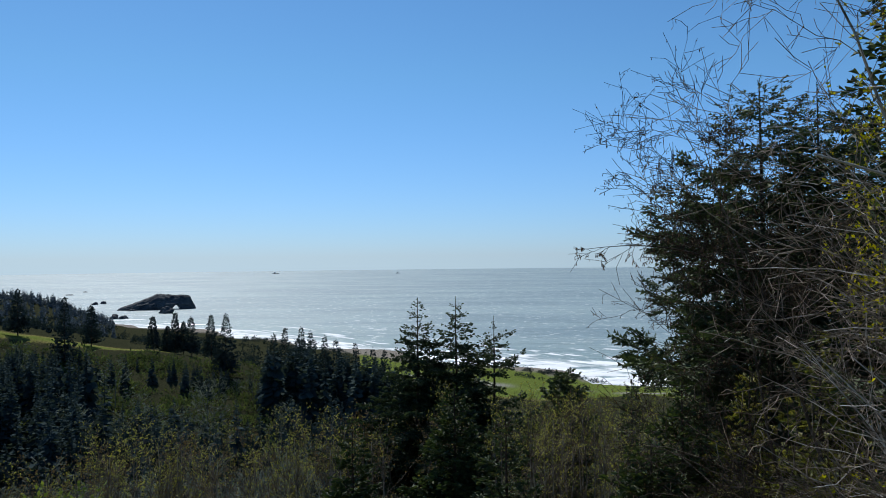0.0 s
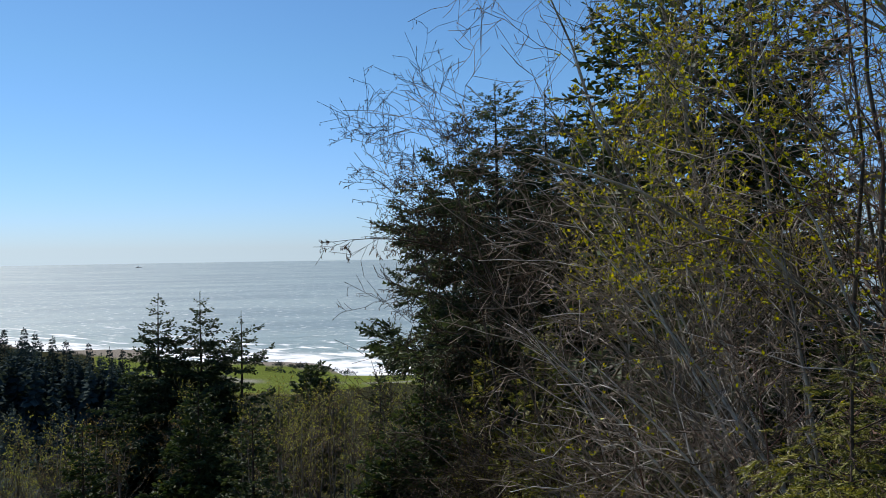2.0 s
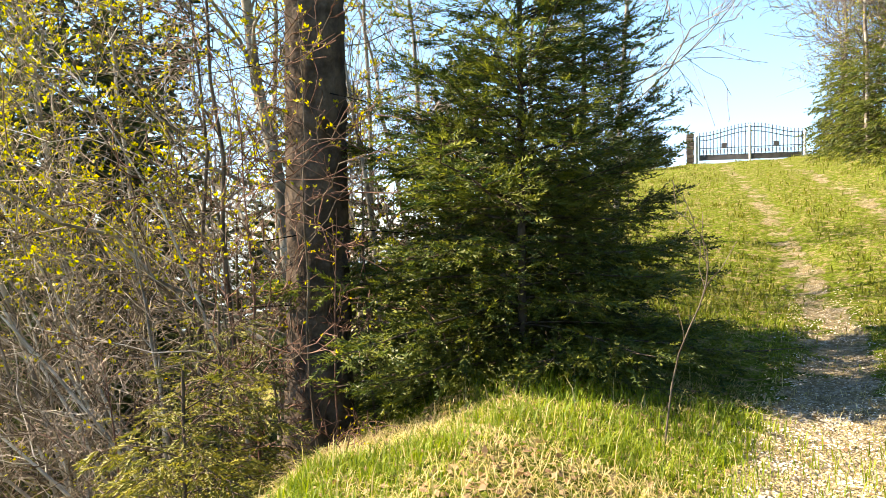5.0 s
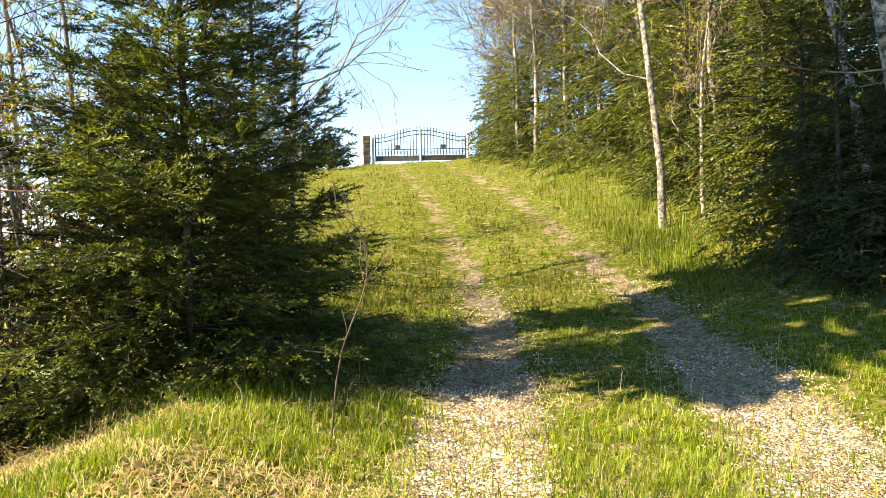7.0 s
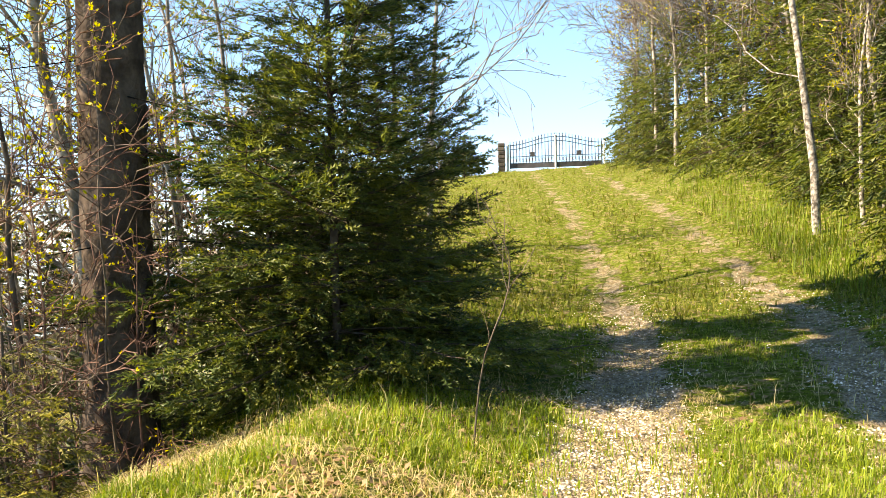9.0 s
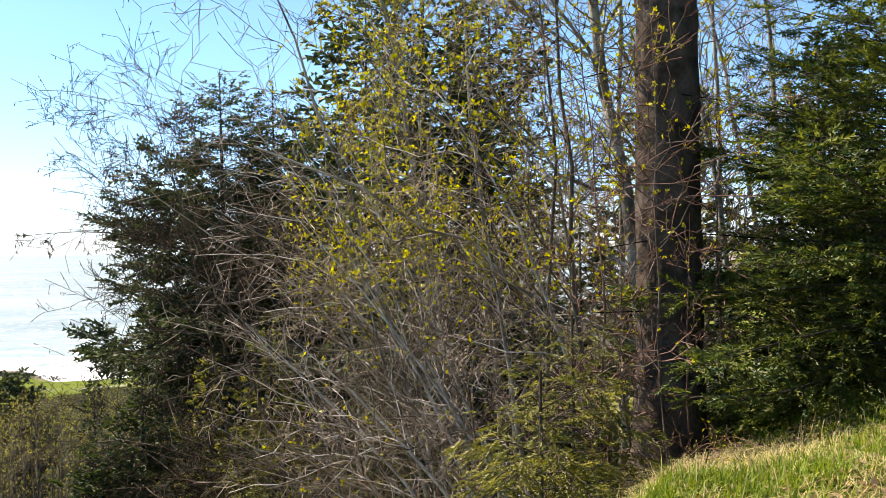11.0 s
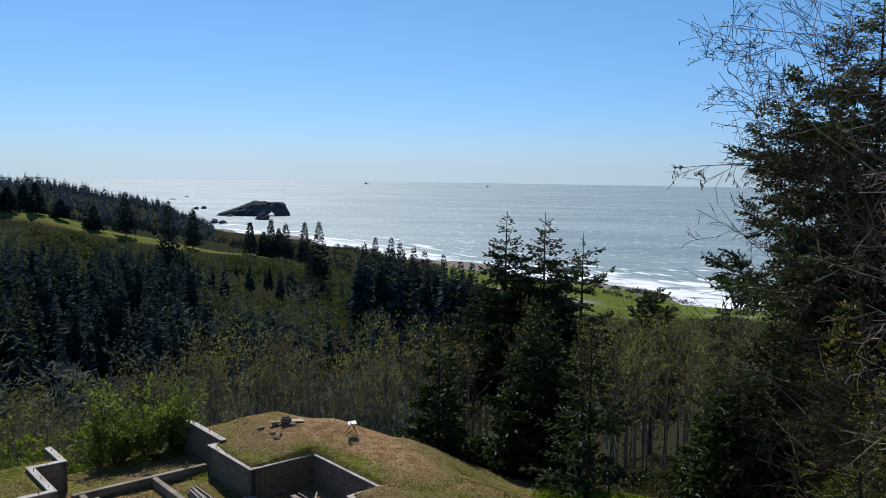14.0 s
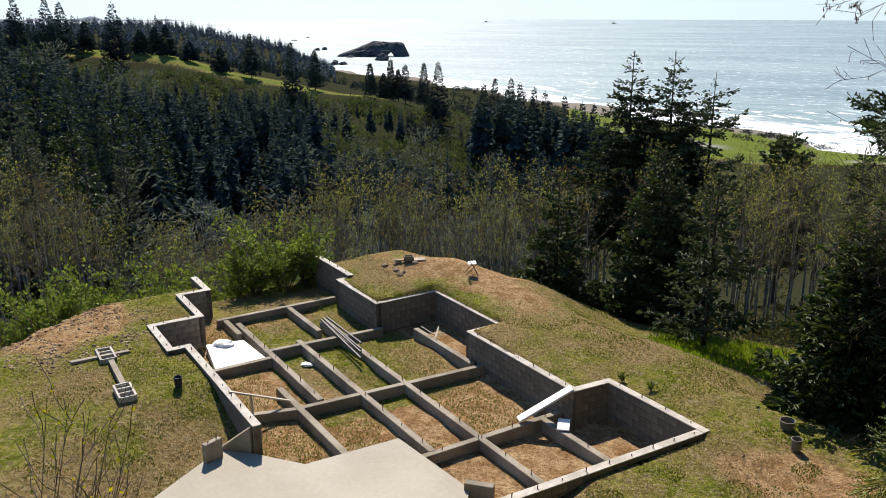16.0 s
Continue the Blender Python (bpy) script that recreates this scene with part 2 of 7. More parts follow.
def grow(rng, P, R, k, span, ratio, spread, up=0.1, wob=0.15, m=4, thin=0.55, kink=0.045):
    """k side branches on each polyline."""
    n, m0, _ = P.shape
    idx = np.repeat(np.arange(n), k)
    t = rng.uniform(*span, len(idx))
    f = t * (m0 - 1)
    i = np.minimum(f.astype(int), m0 - 2)
    w = (f - i)[:, None]
    base = P[idx, i] * (1 - w) + P[idx, i + 1] * w
    d = unit(P[idx, i + 1] - P[idx, i])
    side = unit(np.cross(d, rng.normal(size=d.shape)))
    a = rng.normal(spread, 0.18, len(idx))[:, None]
    d = unit(np.cos(a) * d + np.sin(a) * side + np.array([0, 0, up]))
    span_len = np.linalg.norm(np.diff(P, axis=1), axis=-1).sum(1)[idx]
    L = (ratio * span_len * (1.1 - 0.6 * t) * rng.uniform(0.6, 1.25, len(idx)))[:, None, None]
    s = np.linspace(0, 1, m)[None, :, None]
    bend = rng.normal(0, wob, (len(idx), 1, 3)) + np.array([0, 0, up * 0.5])
    Q = base[:, None] + d[:, None] * L * s + bend * L * s**2
    walk_off = np.cumsum(rng.normal(0, kink, (len(idx), m, 3)), 1)
    Q[:, 1:] += (walk_off * L)[:, 1:]
    r0 = (R[idx, i] * (1 - w[:, 0]) + R[idx, i + 1] * w[:, 0]) * thin
    return Q, np.maximum(r0[:, None] * np.linspace(1, 0.4, m)[None], 0.0046)


def along(rng, P, k, span=(0.1, 1.0)):
    n, m, _ = P.shape
    idx = np.repeat(np.arange(n), k)
    f = rng.uniform(*span, len(idx)) * (m - 1)
    i = np.minimum(f.astype(int), m - 2)
    w = (f - i)[:, None]
    return P[idx, i] * (1 - w) + P[idx, i + 1] * w, unit(P[idx, i + 1] - P[idx, i])


def trunk_line(rng, h, lean=(0, 0), wob=0.02, m=9, crook=1.0):
    s = np.linspace(0, 1, m)
    x = lean[0] * s * h + np.cumsum(rng.normal(0, wob * h / m, m)) * crook
    y = lean[1] * s * h + np.cumsum(rng.normal(0, wob * h / m, m)) * crook
    x[0] = y[0] = 0
    return np.stack([x, y, s * h], -1)[None]


def conifer(rng, h, wide, clear=0.05, n=90, per=40, size=0.3, tmpl=None, droop=0.25, rise=0.2, power=0.85, ragged=0.3,
            trunk_r=None, sides=7, side_twigs=0.5, roll=1.1, top=1.0, lift_spread=0.45, skirt=0.0, bunch=0.8, whorl=0.0, tip_lift=0.5, core=0.12, jitter=1.0):
    """Wood and foliage of one conifer: whorled boughs with side twigs, each twig set with sprays."""
    tmpl = tmpl or TUFT
    tr = trunk_r or 0.012 * h + 0.03
    line = trunk_line(rng, h, wob=0.01)
    rad = np.linspace(tr, 0.012, line.shape[1])[None]
    t = clear + (top - clear) * np.sort(rng.uniform(0, 1, n) ** bunch)
    if whorl:
        t = np.clip((np.round(t * h / whorl) + rng.normal(0, 0.2, n)) * whorl / h, clear, 0.985)
    az = np.arange(n) * 2.4 + rng.normal(0, 0.5, n)
    L = wide * np.maximum((1 - t) / (1 - clear), 0) ** power * rng.uniform(1 - ragged, 1 + ragged * 0.6, n) + 0.005 * h
    f = t * (line.shape[1] - 1)
    i = np.minimum(f.astype(int), line.shape[1] - 2)
    w = (f - i)[:, None]
    base = line[0, i] * (1 - w) + line[0, i + 1] * w
    out = np.stack([np.cos(az), np.sin(az), np.zeros(n)], -1)
    s = np.linspace(0, 1, 5)[None, :, None]
    z = np.array([0, 0, 1.0])
    lift = (rise + tip_lift * t**2 - skirt * np.maximum(0, 1 - t / 0.3) + rng.normal(0, 0.08, n))[:, None, None]
    P = base[:, None] + out[:, None] * L[:, None, None] * s + z * L[:, None, None] * (lift * s - droop * s**2)
    R = (0.005 * L + 0.004)[:, None] * np.linspace(1, 0.3, 5)[None]
    k = np.maximum((1.25 * per * (L / L.max()) ** 1.2).astype(int), 5)
    idx = np.repeat(np.arange(n), k)
    q = rng.uniform(core, 1.0, len(idx)) ** 0.8
    f = q * 4
    i = np.minimum(f.astype(int), 3)
    w = (f - i)[:, None]
    pos = P[idx, i] * (1 - w) + P[idx, i + 1] * w
    fwd = unit(P[idx, i + 1] - P[idx, i])
    lat = unit(np.cross(fwd, z)) * rng.choice([-1.0, 1.0], len(idx))[:, None]
    reach = rng.uniform(0, 1, len(idx)) * side_twigs * L[idx] * (1.05 - q)
    pos = pos + (lat * 0.85 + fwd * 0.5) * reach[:, None] - z * (0.25 * reach**2 / np.maximum(L[idx], 0.1))[:, None]
    pos += rng.normal(0, jitter, pos.shape) * np.minimum(0.05 * wide, 0.12 * L[idx])[:, None]
    d = lat * rng.uniform(0.2, 0.9, len(idx))[:, None] + fwd + rng.normal(0, 0.25, pos.shape) + z * rng.normal(0.05, lift_spread, len(idx))[:, None]
    sz = size * rng.uniform(0.65, 1.3, len(idx)) * (0.6 + 0.6 * np.sqrt(L[idx] / L.max()))
    tip = np.linspace(max(0.8, 1 - 0.6 / h), 1.0, 14)
    tp = np.stack([np.interp(tip, np.linspace(0, 1, line.shape[1]), line[0, :, c]) for c in range(3)], -1)
    pos, d = np.concatenate([pos, tp]), np.concatenate([d, rng.normal(0, 0.35, tp.shape) + [0, 0, 0.8]])
    sz = np.concatenate([sz, np.full(len(tp), size * 0.6)])
    return tubes(line, rad, sides), tubes(P, R, 3), scatter(tmpl, pos, d, sz, rng, roll)


def layered(rng, h, wide, clear=0.05, whorl=0.5, arms=6, power=0.7, ragged=0.3, rise=0.25, droop=0.3, tip=0.15, step=0.3, ratio=0.4, hang=0.1,
            spray=0.3, gap=0.2, tmpl=None, roll=1.4, skirt=0.0, trunk_r=None, sides=7, top_lift=0.6, bare=0.12, thick=1.0, miss=0.1, lean=0.0):
    """A conifer of flat boughs in whorls: each bough bears side twigs in its plane, each twig a row of sprays."""
    tmpl = tmpl or TUFT
    line = trunk_line(rng, h, (lean, 0), 0.012)
    rad = np.linspace(trunk_r or 0.012 * h + 0.03, 0.012, line.shape[1])[None]
    levels = np.arange(clear * h, h - 0.35 * whorl, whorl)
    zz = np.repeat(levels, arms) + rng.normal(0, 0.22 * whorl, len(levels) * arms)
    az = np.repeat(rng.uniform(0, 6.28, len(levels)), arms) + np.tile(np.arange(arms) * 2 * np.pi / arms, len(levels)) + rng.normal(0, 0.3, len(zz))
    ok = rng.uniform(size=len(zz)) > miss
    t, az = np.clip(zz[ok] / h, clear * 0.6, 0.99), az[ok]
    n = len(t)
    # longer and shorter sides of the crown
    lobe = 1 + 0.35 * ragged * np.sin(az * 2 + t * 9 + rng.uniform(0, 6)) * np.sin(t * 17 + az + rng.uniform(0, 6))
    L = wide * np.clip((1 - t) / (1 - clear), 0, 1) ** power * rng.uniform(1 - ragged, 1 + 0.5 * ragged, n) * lobe + 0.006 * h
    base = np.stack([np.interp(t, np.linspace(0, 1, line.shape[1]), line[0, :, c]) for c in range(3)], -1)
    out = np.stack([np.cos(az), np.sin(az), np.zeros(n)], -1)
    z = np.array([0, 0, 1.0])
    m = 7
    q = np.linspace(0, 1, m)[None, :, None]
    lift = (rise + top_lift * t**2.5 - skirt * np.maximum(0, 1 - t / 0.3) + rng.normal(0, 0.09, n))[:, None, None]
    P = base[:, None] + out[:, None] * L[:, None, None] * q + z * L[:, None, None] * (lift * q - droop * q**2 + tip * q**4)
    P[:, 1:, :2] += (rng.normal(0, 0.03, (n, m - 1, 2)) * L[:, None, None]).cumsum(1)
    R = (0.006 * L + 0.004)[:, None] * np.linspace(1, 0.25, m)[None]
    k = np.maximum((2 * L / step).astype(int), 4)
    idx = np.repeat(np.arange(n), k)
    w = rng.uniform(bare, 1.0, len(idx)) ** 0.85
    f = w * (m - 1)
    i = np.minimum(f.astype(int), m - 2)
    g = (f - i)[:, None]
    pos = P[idx, i] * (1 - g) + P[idx, i + 1] * g
    fwd = unit(P[idx, i + 1] - P[idx, i])
    lat = unit(np.cross(fwd, z)) * rng.choice([-1.0, 1.0], len(idx))[:, None]
    tl = ratio * L[idx] * (1.04 - w) ** 0.7 * np.minimum(1, 0.45 + 1.6 * w) * rng.uniform(0.5, 1.25, len(idx)) + 0.3 * spray
    d = unit(fwd * rng.uniform(0.5, 1.1, len(idx))[:, None] + lat * 0.8 + z * rng.normal(-hang, 0.14 * thick, len(idx))[:, None])
    c = np.maximum((tl / gap).astype(int), 1)
    j = np.repeat(np.arange(len(idx)), c)
    a = rng.uniform(0.0, 1.0, len(j)) * tl[j]
    at = pos[j] + d[j] * a[:, None] - z * (hang * 0.6 * a**2 / np.maximum(tl[j], 0.05))[:, None] + rng.normal(0, 0.12 * spray * thick, (len(j), 3))
    side = unit(np.cross(d[j], z)) * rng.choice([-1.0, 1.0], len(j))[:, None]
    way = unit(d[j] + side * rng.uniform(0.1, 0.8, len(j))[:, None] + z * rng.normal(0, 0.16 * thick, len(j))[:, None])
    sz = spray * rng.uniform(0.65, 1.35, len(j)) * (0.35 + 0.65 * np.sqrt(L[idx][j] / L.max()))
    ends = np.concatenate([P[:, -1], line[0, -1:] - z * np.linspace(0.0, 0.5 * whorl, 5)[:, None]])
    aim = np.concatenate([unit(P[:, -1] - P[:, -2]), z + rng.normal(0, 0.3, (5, 3))])
    at, way, sz = np.concatenate([at, ends]), np.concatenate([way, aim]), np.concatenate([sz, spray * np.append(0.4 + 0.6 * np.sqrt(L / L.max()), np.full(5, 0.4))])
    some = rng.uniform(size=len(idx)) < 0.5
    T = np.stack([pos, pos + d * (0.9 * tl)[:, None] - z * (hang * 0.5 * tl)[:, None]], 1)[some]
    wood = join([tubes(P, R, 3), tubes(T, np.stack([0.004 + 0 * tl[some], 0.0025 + 0 * tl[some]], -1), 3)])
    return tubes(line, rad, sides), wood, scatter(tmpl, at, way, sz, rng, roll)


def plant(name, data, m, label, category, group="", wood_mat=None, leaf_mat=None, twig_mat=None):
    """A tree or shrub: its trunk or stems, its branches, its leaves."""
    trunk, boughs, leaves = data
    ob = thing(name, m, label, category, group)
    link_mesh("trunk" if "tree" in category else "stem", *trunk, wood_mat or BARK_DARK, ob, smooth=True)
    if len(boughs[0]):
        tagged(link_mesh("branchwork", *boughs, twig_mat or wood_mat or BARK_DARK, ob), kind="stuff")
    if len(leaves[0]):
        tagged(link_mesh("foliage", *leaves, leaf_mat or FIR, ob), kind="stuff")
    return ob


# ---- ground ----
SEA = -60.0
# height of the land along some bearings (degrees to the left of +y): distance, height in turn
BANK = [0, 0, 0.7, -0.15, 13, -8.2, 14.5, -7.75]
PROFILES = {
    -180: [0, 0, 6, 0.2, 12, 1.5, 40, 8, 200, 25, 4900, 40],
    -125: [0, 0, 6, 0, 12, 0.8, 20, 3, 40, 8, 200, 30, 4900, 40],
    -108: [0, 0, 6, -0.05, 10, 0.3, 15, 1.3, 24, 4, 40, 8, 200, 30, 4900, 40],
    -95: [0, 0, 6, -0.05, 10, 0.1, 15, 0.75, 20, 1.9, 28, 3.7, 40, 5.6, 80, 8, 300, 15, 4900, 30],
    -82: [0, 0, 6, 0.0, 10, 0.05, 15, 0.5, 20, 1.6, 28, 3.0, 40, 4.7, 46, 4.6, 80, 2, 300, -5, 4900, 10],
    -66: [0, 0, 3, 0.10, 5.0, 0.32, 7.2, 0.12, 10, 0.4, 20, 1.9, 40, 4.2, 60, 3.0, 300, -5, 4900, -10],
    -54: [0, 0, 3, 0.08, 5.2, 0.12, 8.2, -0.55, 11, -1.2, 15, -1.8, 40, -2, 100, -3, 300, -20, 600, -62, 4900, -66],
    -42: [0, 0, 2.5, 0, 4, -0.5, 9, -2.6, 15, -4.6, 30, -8, 80, -13, 300, -33, 430, -60.5, 4900, -66],
    -25: [0, 0, 1, -0.2, 10, -5.4, 18, -7.6, 28, -9.4, 50, -15, 100, -25, 300, -48, 405, -60.5, 4900, -66],
    -12: [*BANK, 19, -7.9, 24, -9.3, 29, -10, 50, -17, 100, -28, 180, -39, 300, -50, 405, -60.5, 4900, -66],
    0: [*BANK, 22.5, -7.6, 25.5, -8.9, 30, -10, 50, -17, 90, -28, 150, -38, 250, -47, 380, -54, 478, -60.5, 4900, -66],
    9: [*BANK, 27, -7.4, 31, -9, 50, -19, 100, -32, 160, -39, 230, -40, 300, -46, 480, -56, 585, -60.5, 4900, -66],
    14: [*BANK, 28.5, -7.4, 32, -9, 50, -19, 100, -34, 160, -40, 245, -30, 300, -35, 480, -54, 680, -60.5, 4900, -66],
    20: [*BANK, 29, -7.5, 33, -9.5, 48, -19, 95, -34, 150, -38, 255, -23.5, 310, -27, 500, -50, 820, -60.5, 4900, -66],
    27: [*BANK, 28, -7.8, 33, -10, 48, -19, 90, -34, 150, -36, 260, -18, 320, -21, 500, -42, 710, -27, 790, -46, 900, -60.5, 4900, -66],
    33: [*BANK, 25, -7.7, 29, -9.5, 45, -19, 85, -32, 140, -34, 260, -13, 330, -17, 500, -26, 720, -13, 850, -38, 950, -60.5, 4900, -66],
    42: [*BANK, 24, -7.7, 28, -9, 45, -16, 80, -26, 120, -25, 180, -18, 280, -10, 420, -14, 720, -12, 1000, -40, 1300, -60.5, 4900, -66],
    60: [0, 0, 1, -0.2, 12, -7, 24, -7.7, 40, -12, 100, -12, 280, 0, 720, -10, 2000, -50, 3000, -62, 4900, -66],
    100: [0, 0, 6, -1.5, 14, -5, 40, -5, 100, 0, 300, 12, 900, 20, 4900, 40],
    180: [0, 0, 6, 0.2, 12, 1.5, 40, 8, 200, 25, 4900, 40],
}
BEARINGS = sorted(PROFILES)
# distance of the waterline along some bearings
SHORE_B = [-70, -40, -15, -10.8, -6, 4.5, 8.4, 12.4, 16.4, 21, 24, 27, 34, 50, 75]
SHORE_R = [420, 390, 403, 421, 452, 510, 578, 661, 736, 825, 865, 890, 945, 1700, 4000]

# the foundation's own axes: along its length and across it
F0, FU, FV = np.array([1.45, 17.4]), np.array([-0.735, 0.678]), np.array([0.678, 0.735])
WALL_TOP, STEM_TOP, PIT = -7.6, -8.3, -8.6
OUTLINE = [(0.1, 0.1), (3.15, 0.1), (3.25, -1.0), (7.8, -1.0), (7.8, 0.1), (11.5, 0.1), (11.5, -2.15), (14.3, -2.15),
           (14.5, -6.4), (15.8, -6.4), (15.8, -7.35), (13.45, -7.35), (13.45, -8.85), (11.3, -8.85), (11.3, -8.35), (5.9, -8.35), (0.3, -5.6)]


SLAB_EDGE = [(6.45, -8.98), (4.72, -7.66), (4.59, -5.31), (1.9, -5.1), (0.6, -6.2), (-0.5, -8.5), (2.0, -12.4), (5.2, -10.9)]
BACK_YARD = [(14.3, -6.4), (14.3, -1.75), (17.2, -1.75), (20.5, -2.6), (20.5, -6.0), (17.6, -6.4)]


def edge_distance(u, v, poly):
    """Distance to a polygon, 0 inside."""
    d = np.full(np.shape(u), 1e9)
    for (a, b), (c, e) in zip(poly, poly[1:] + poly[:1]):
        t = np.clip(((u - a) * (c - a) + (v - b) * (e - b)) / ((c - a) ** 2 + (e - b) ** 2), 0, 1)
        d = np.minimum(d, np.hypot(u - a - t * (c - a), v - b - t * (e - b)))
    return np.where(inside(u, v, poly), 0.0, d)


def to_plan(x, y):
    dx, dy = x - F0[0], y - F0[1]
    return dx * FU[0] + dy * FU[1], dx * FV[0] + dy * FV[1]


def from_plan(u, v):
    return F0[0] + u * FU[0] + v * FV[0], F0[1] + u * FU[1] + v * FV[1]


def inside(u, v, poly):
    hit = np.zeros(np.shape(u), bool)
    for (a, b), (c, d) in zip(poly, poly[1:] + poly[:1]):
        if b != d:
            hit ^= ((b > v) != (d > v)) & (u < (c - a) * (v - b) / (d - b) + a)
    return hit


def wave_noise(x, y, seed, n=5, base=1.0):
    """Cheap smooth noise, about -1 to 1."""
    rng = np.random.default_rng(seed)
    out, amp = 0.0, 1.0
    for _ in range(n):
        for _ in range(3):
            a, p = rng.uniform(0, 2 * np.pi, 2)
            out = out + amp / 3 * np.sin((x * np.cos(a) + y * np.sin(a)) * base + p)
        base, amp = base * 2.1, amp * 0.55
    return out


def drive_mid(x):
    return np.interp(x, [-8, 2, 5.8, 12, 18, 25, 33, 40], [-2.5, -1.2, -0.8, -0.3, 1.1, 3.0, 5.4, 7.2])


def land(x, y, pit=True):
    x, y = np.asarray(x, float), np.asarray(y, float)
    r, th = np.hypot(x, y), np.degrees(np.arctan2(-x, y))
    heights = np.stack([np.interp(r, PROFILES[b][0::2], PROFILES[b][1::2]) for b in BEARINGS])
    k = np.clip(np.searchsorted(BEARINGS, th) - 1, 0, len(BEARINGS) - 2)
    lo, hi = np.take(BEARINGS, k), np.take(BEARINGS, k + 1)
    w = (th - lo) / (hi - lo)
    w = 0.5 * w + 0.5 * w * w * (3 - 2 * w)
    pick = lambda i: np.take_along_axis(heights.reshape(len(BEARINGS), -1), i.reshape(1, -1), 0).reshape(np.shape(r))  # noqa: E731
    z = pick(np.asarray(k)) * (1 - w) + pick(np.asarray(k + 1)) * w
    z = z + wave_noise(x, y, 3, 4, 0.9) * 0.05 * np.clip(r / 4, 0, 1) + wave_noise(x, y, 4, 3, 0.06) * np.clip((r - 40) / 60, 0, 1) * np.where(z < SEA + 2, 0.1, 1.6)
    u, v = to_plan(x, y)
    # spoil heap beside the far corner of the foundation
    z = z + 0.55 * np.exp(-(((u - 15.5) / 2.2) ** 2 + ((v + 11.0) / 1.6) ** 2)) * (1 + 0.25 * wave_noise(x, y, 7, 3, 4.0))
    # the fill behind the tall wall
    z = z + 0.35 * np.exp(-(((u - 14.5) / 3.0) ** 2 + ((v - 1.5) / 2.2) ** 2))
    # worn wheel tracks of the drive
    off = np.abs(np.abs(y - drive_mid(x)) - 1.15)
    z = z - 0.05 * np.exp(-((off / 0.4) ** 2)) * (x > -2) * (x < 40)
    if pit:
        level = np.clip(-7.72 + 0.10 * (v > 0), -9, 0)
        near = np.clip(1 - np.hypot(np.clip(np.abs(u - 8) - 8.5, 0, 9), np.clip(np.abs(v + 4) - 5.5, 0, 9)) / 2.5, 0, 1)
        near = near * (r > 13)
        z = z * (1 - near) + np.maximum(np.minimum(z, level + 0.45), level) * near
        # ground lies low round the garage slab and behind the back wall
        away = edge_distance(u, v, SLAB_EDGE)
        z = np.where(away < 3.0, np.minimum(z, STEM_TOP - 0.10 + 0.3 * np.maximum(away - 0.3, 0)), z)
        z = np.where(inside(u, v, BACK_YARD), np.minimum(z, -8.5 - 0.12 * np.maximum(u - 15, 0)), z)
        hole = inside(u, v, OUTLINE)
        z = np.where(hole, PIT + 0.06 * wave_noise(x, y, 9, 3, 1.5), z)
    return z


def land_at(x, y):
    return float(land(np.array([x]), np.array([y]))[0])


def polar(bearing, r):
    return -r * math.sin(radians(bearing)), r * math.cos(radians(bearing))


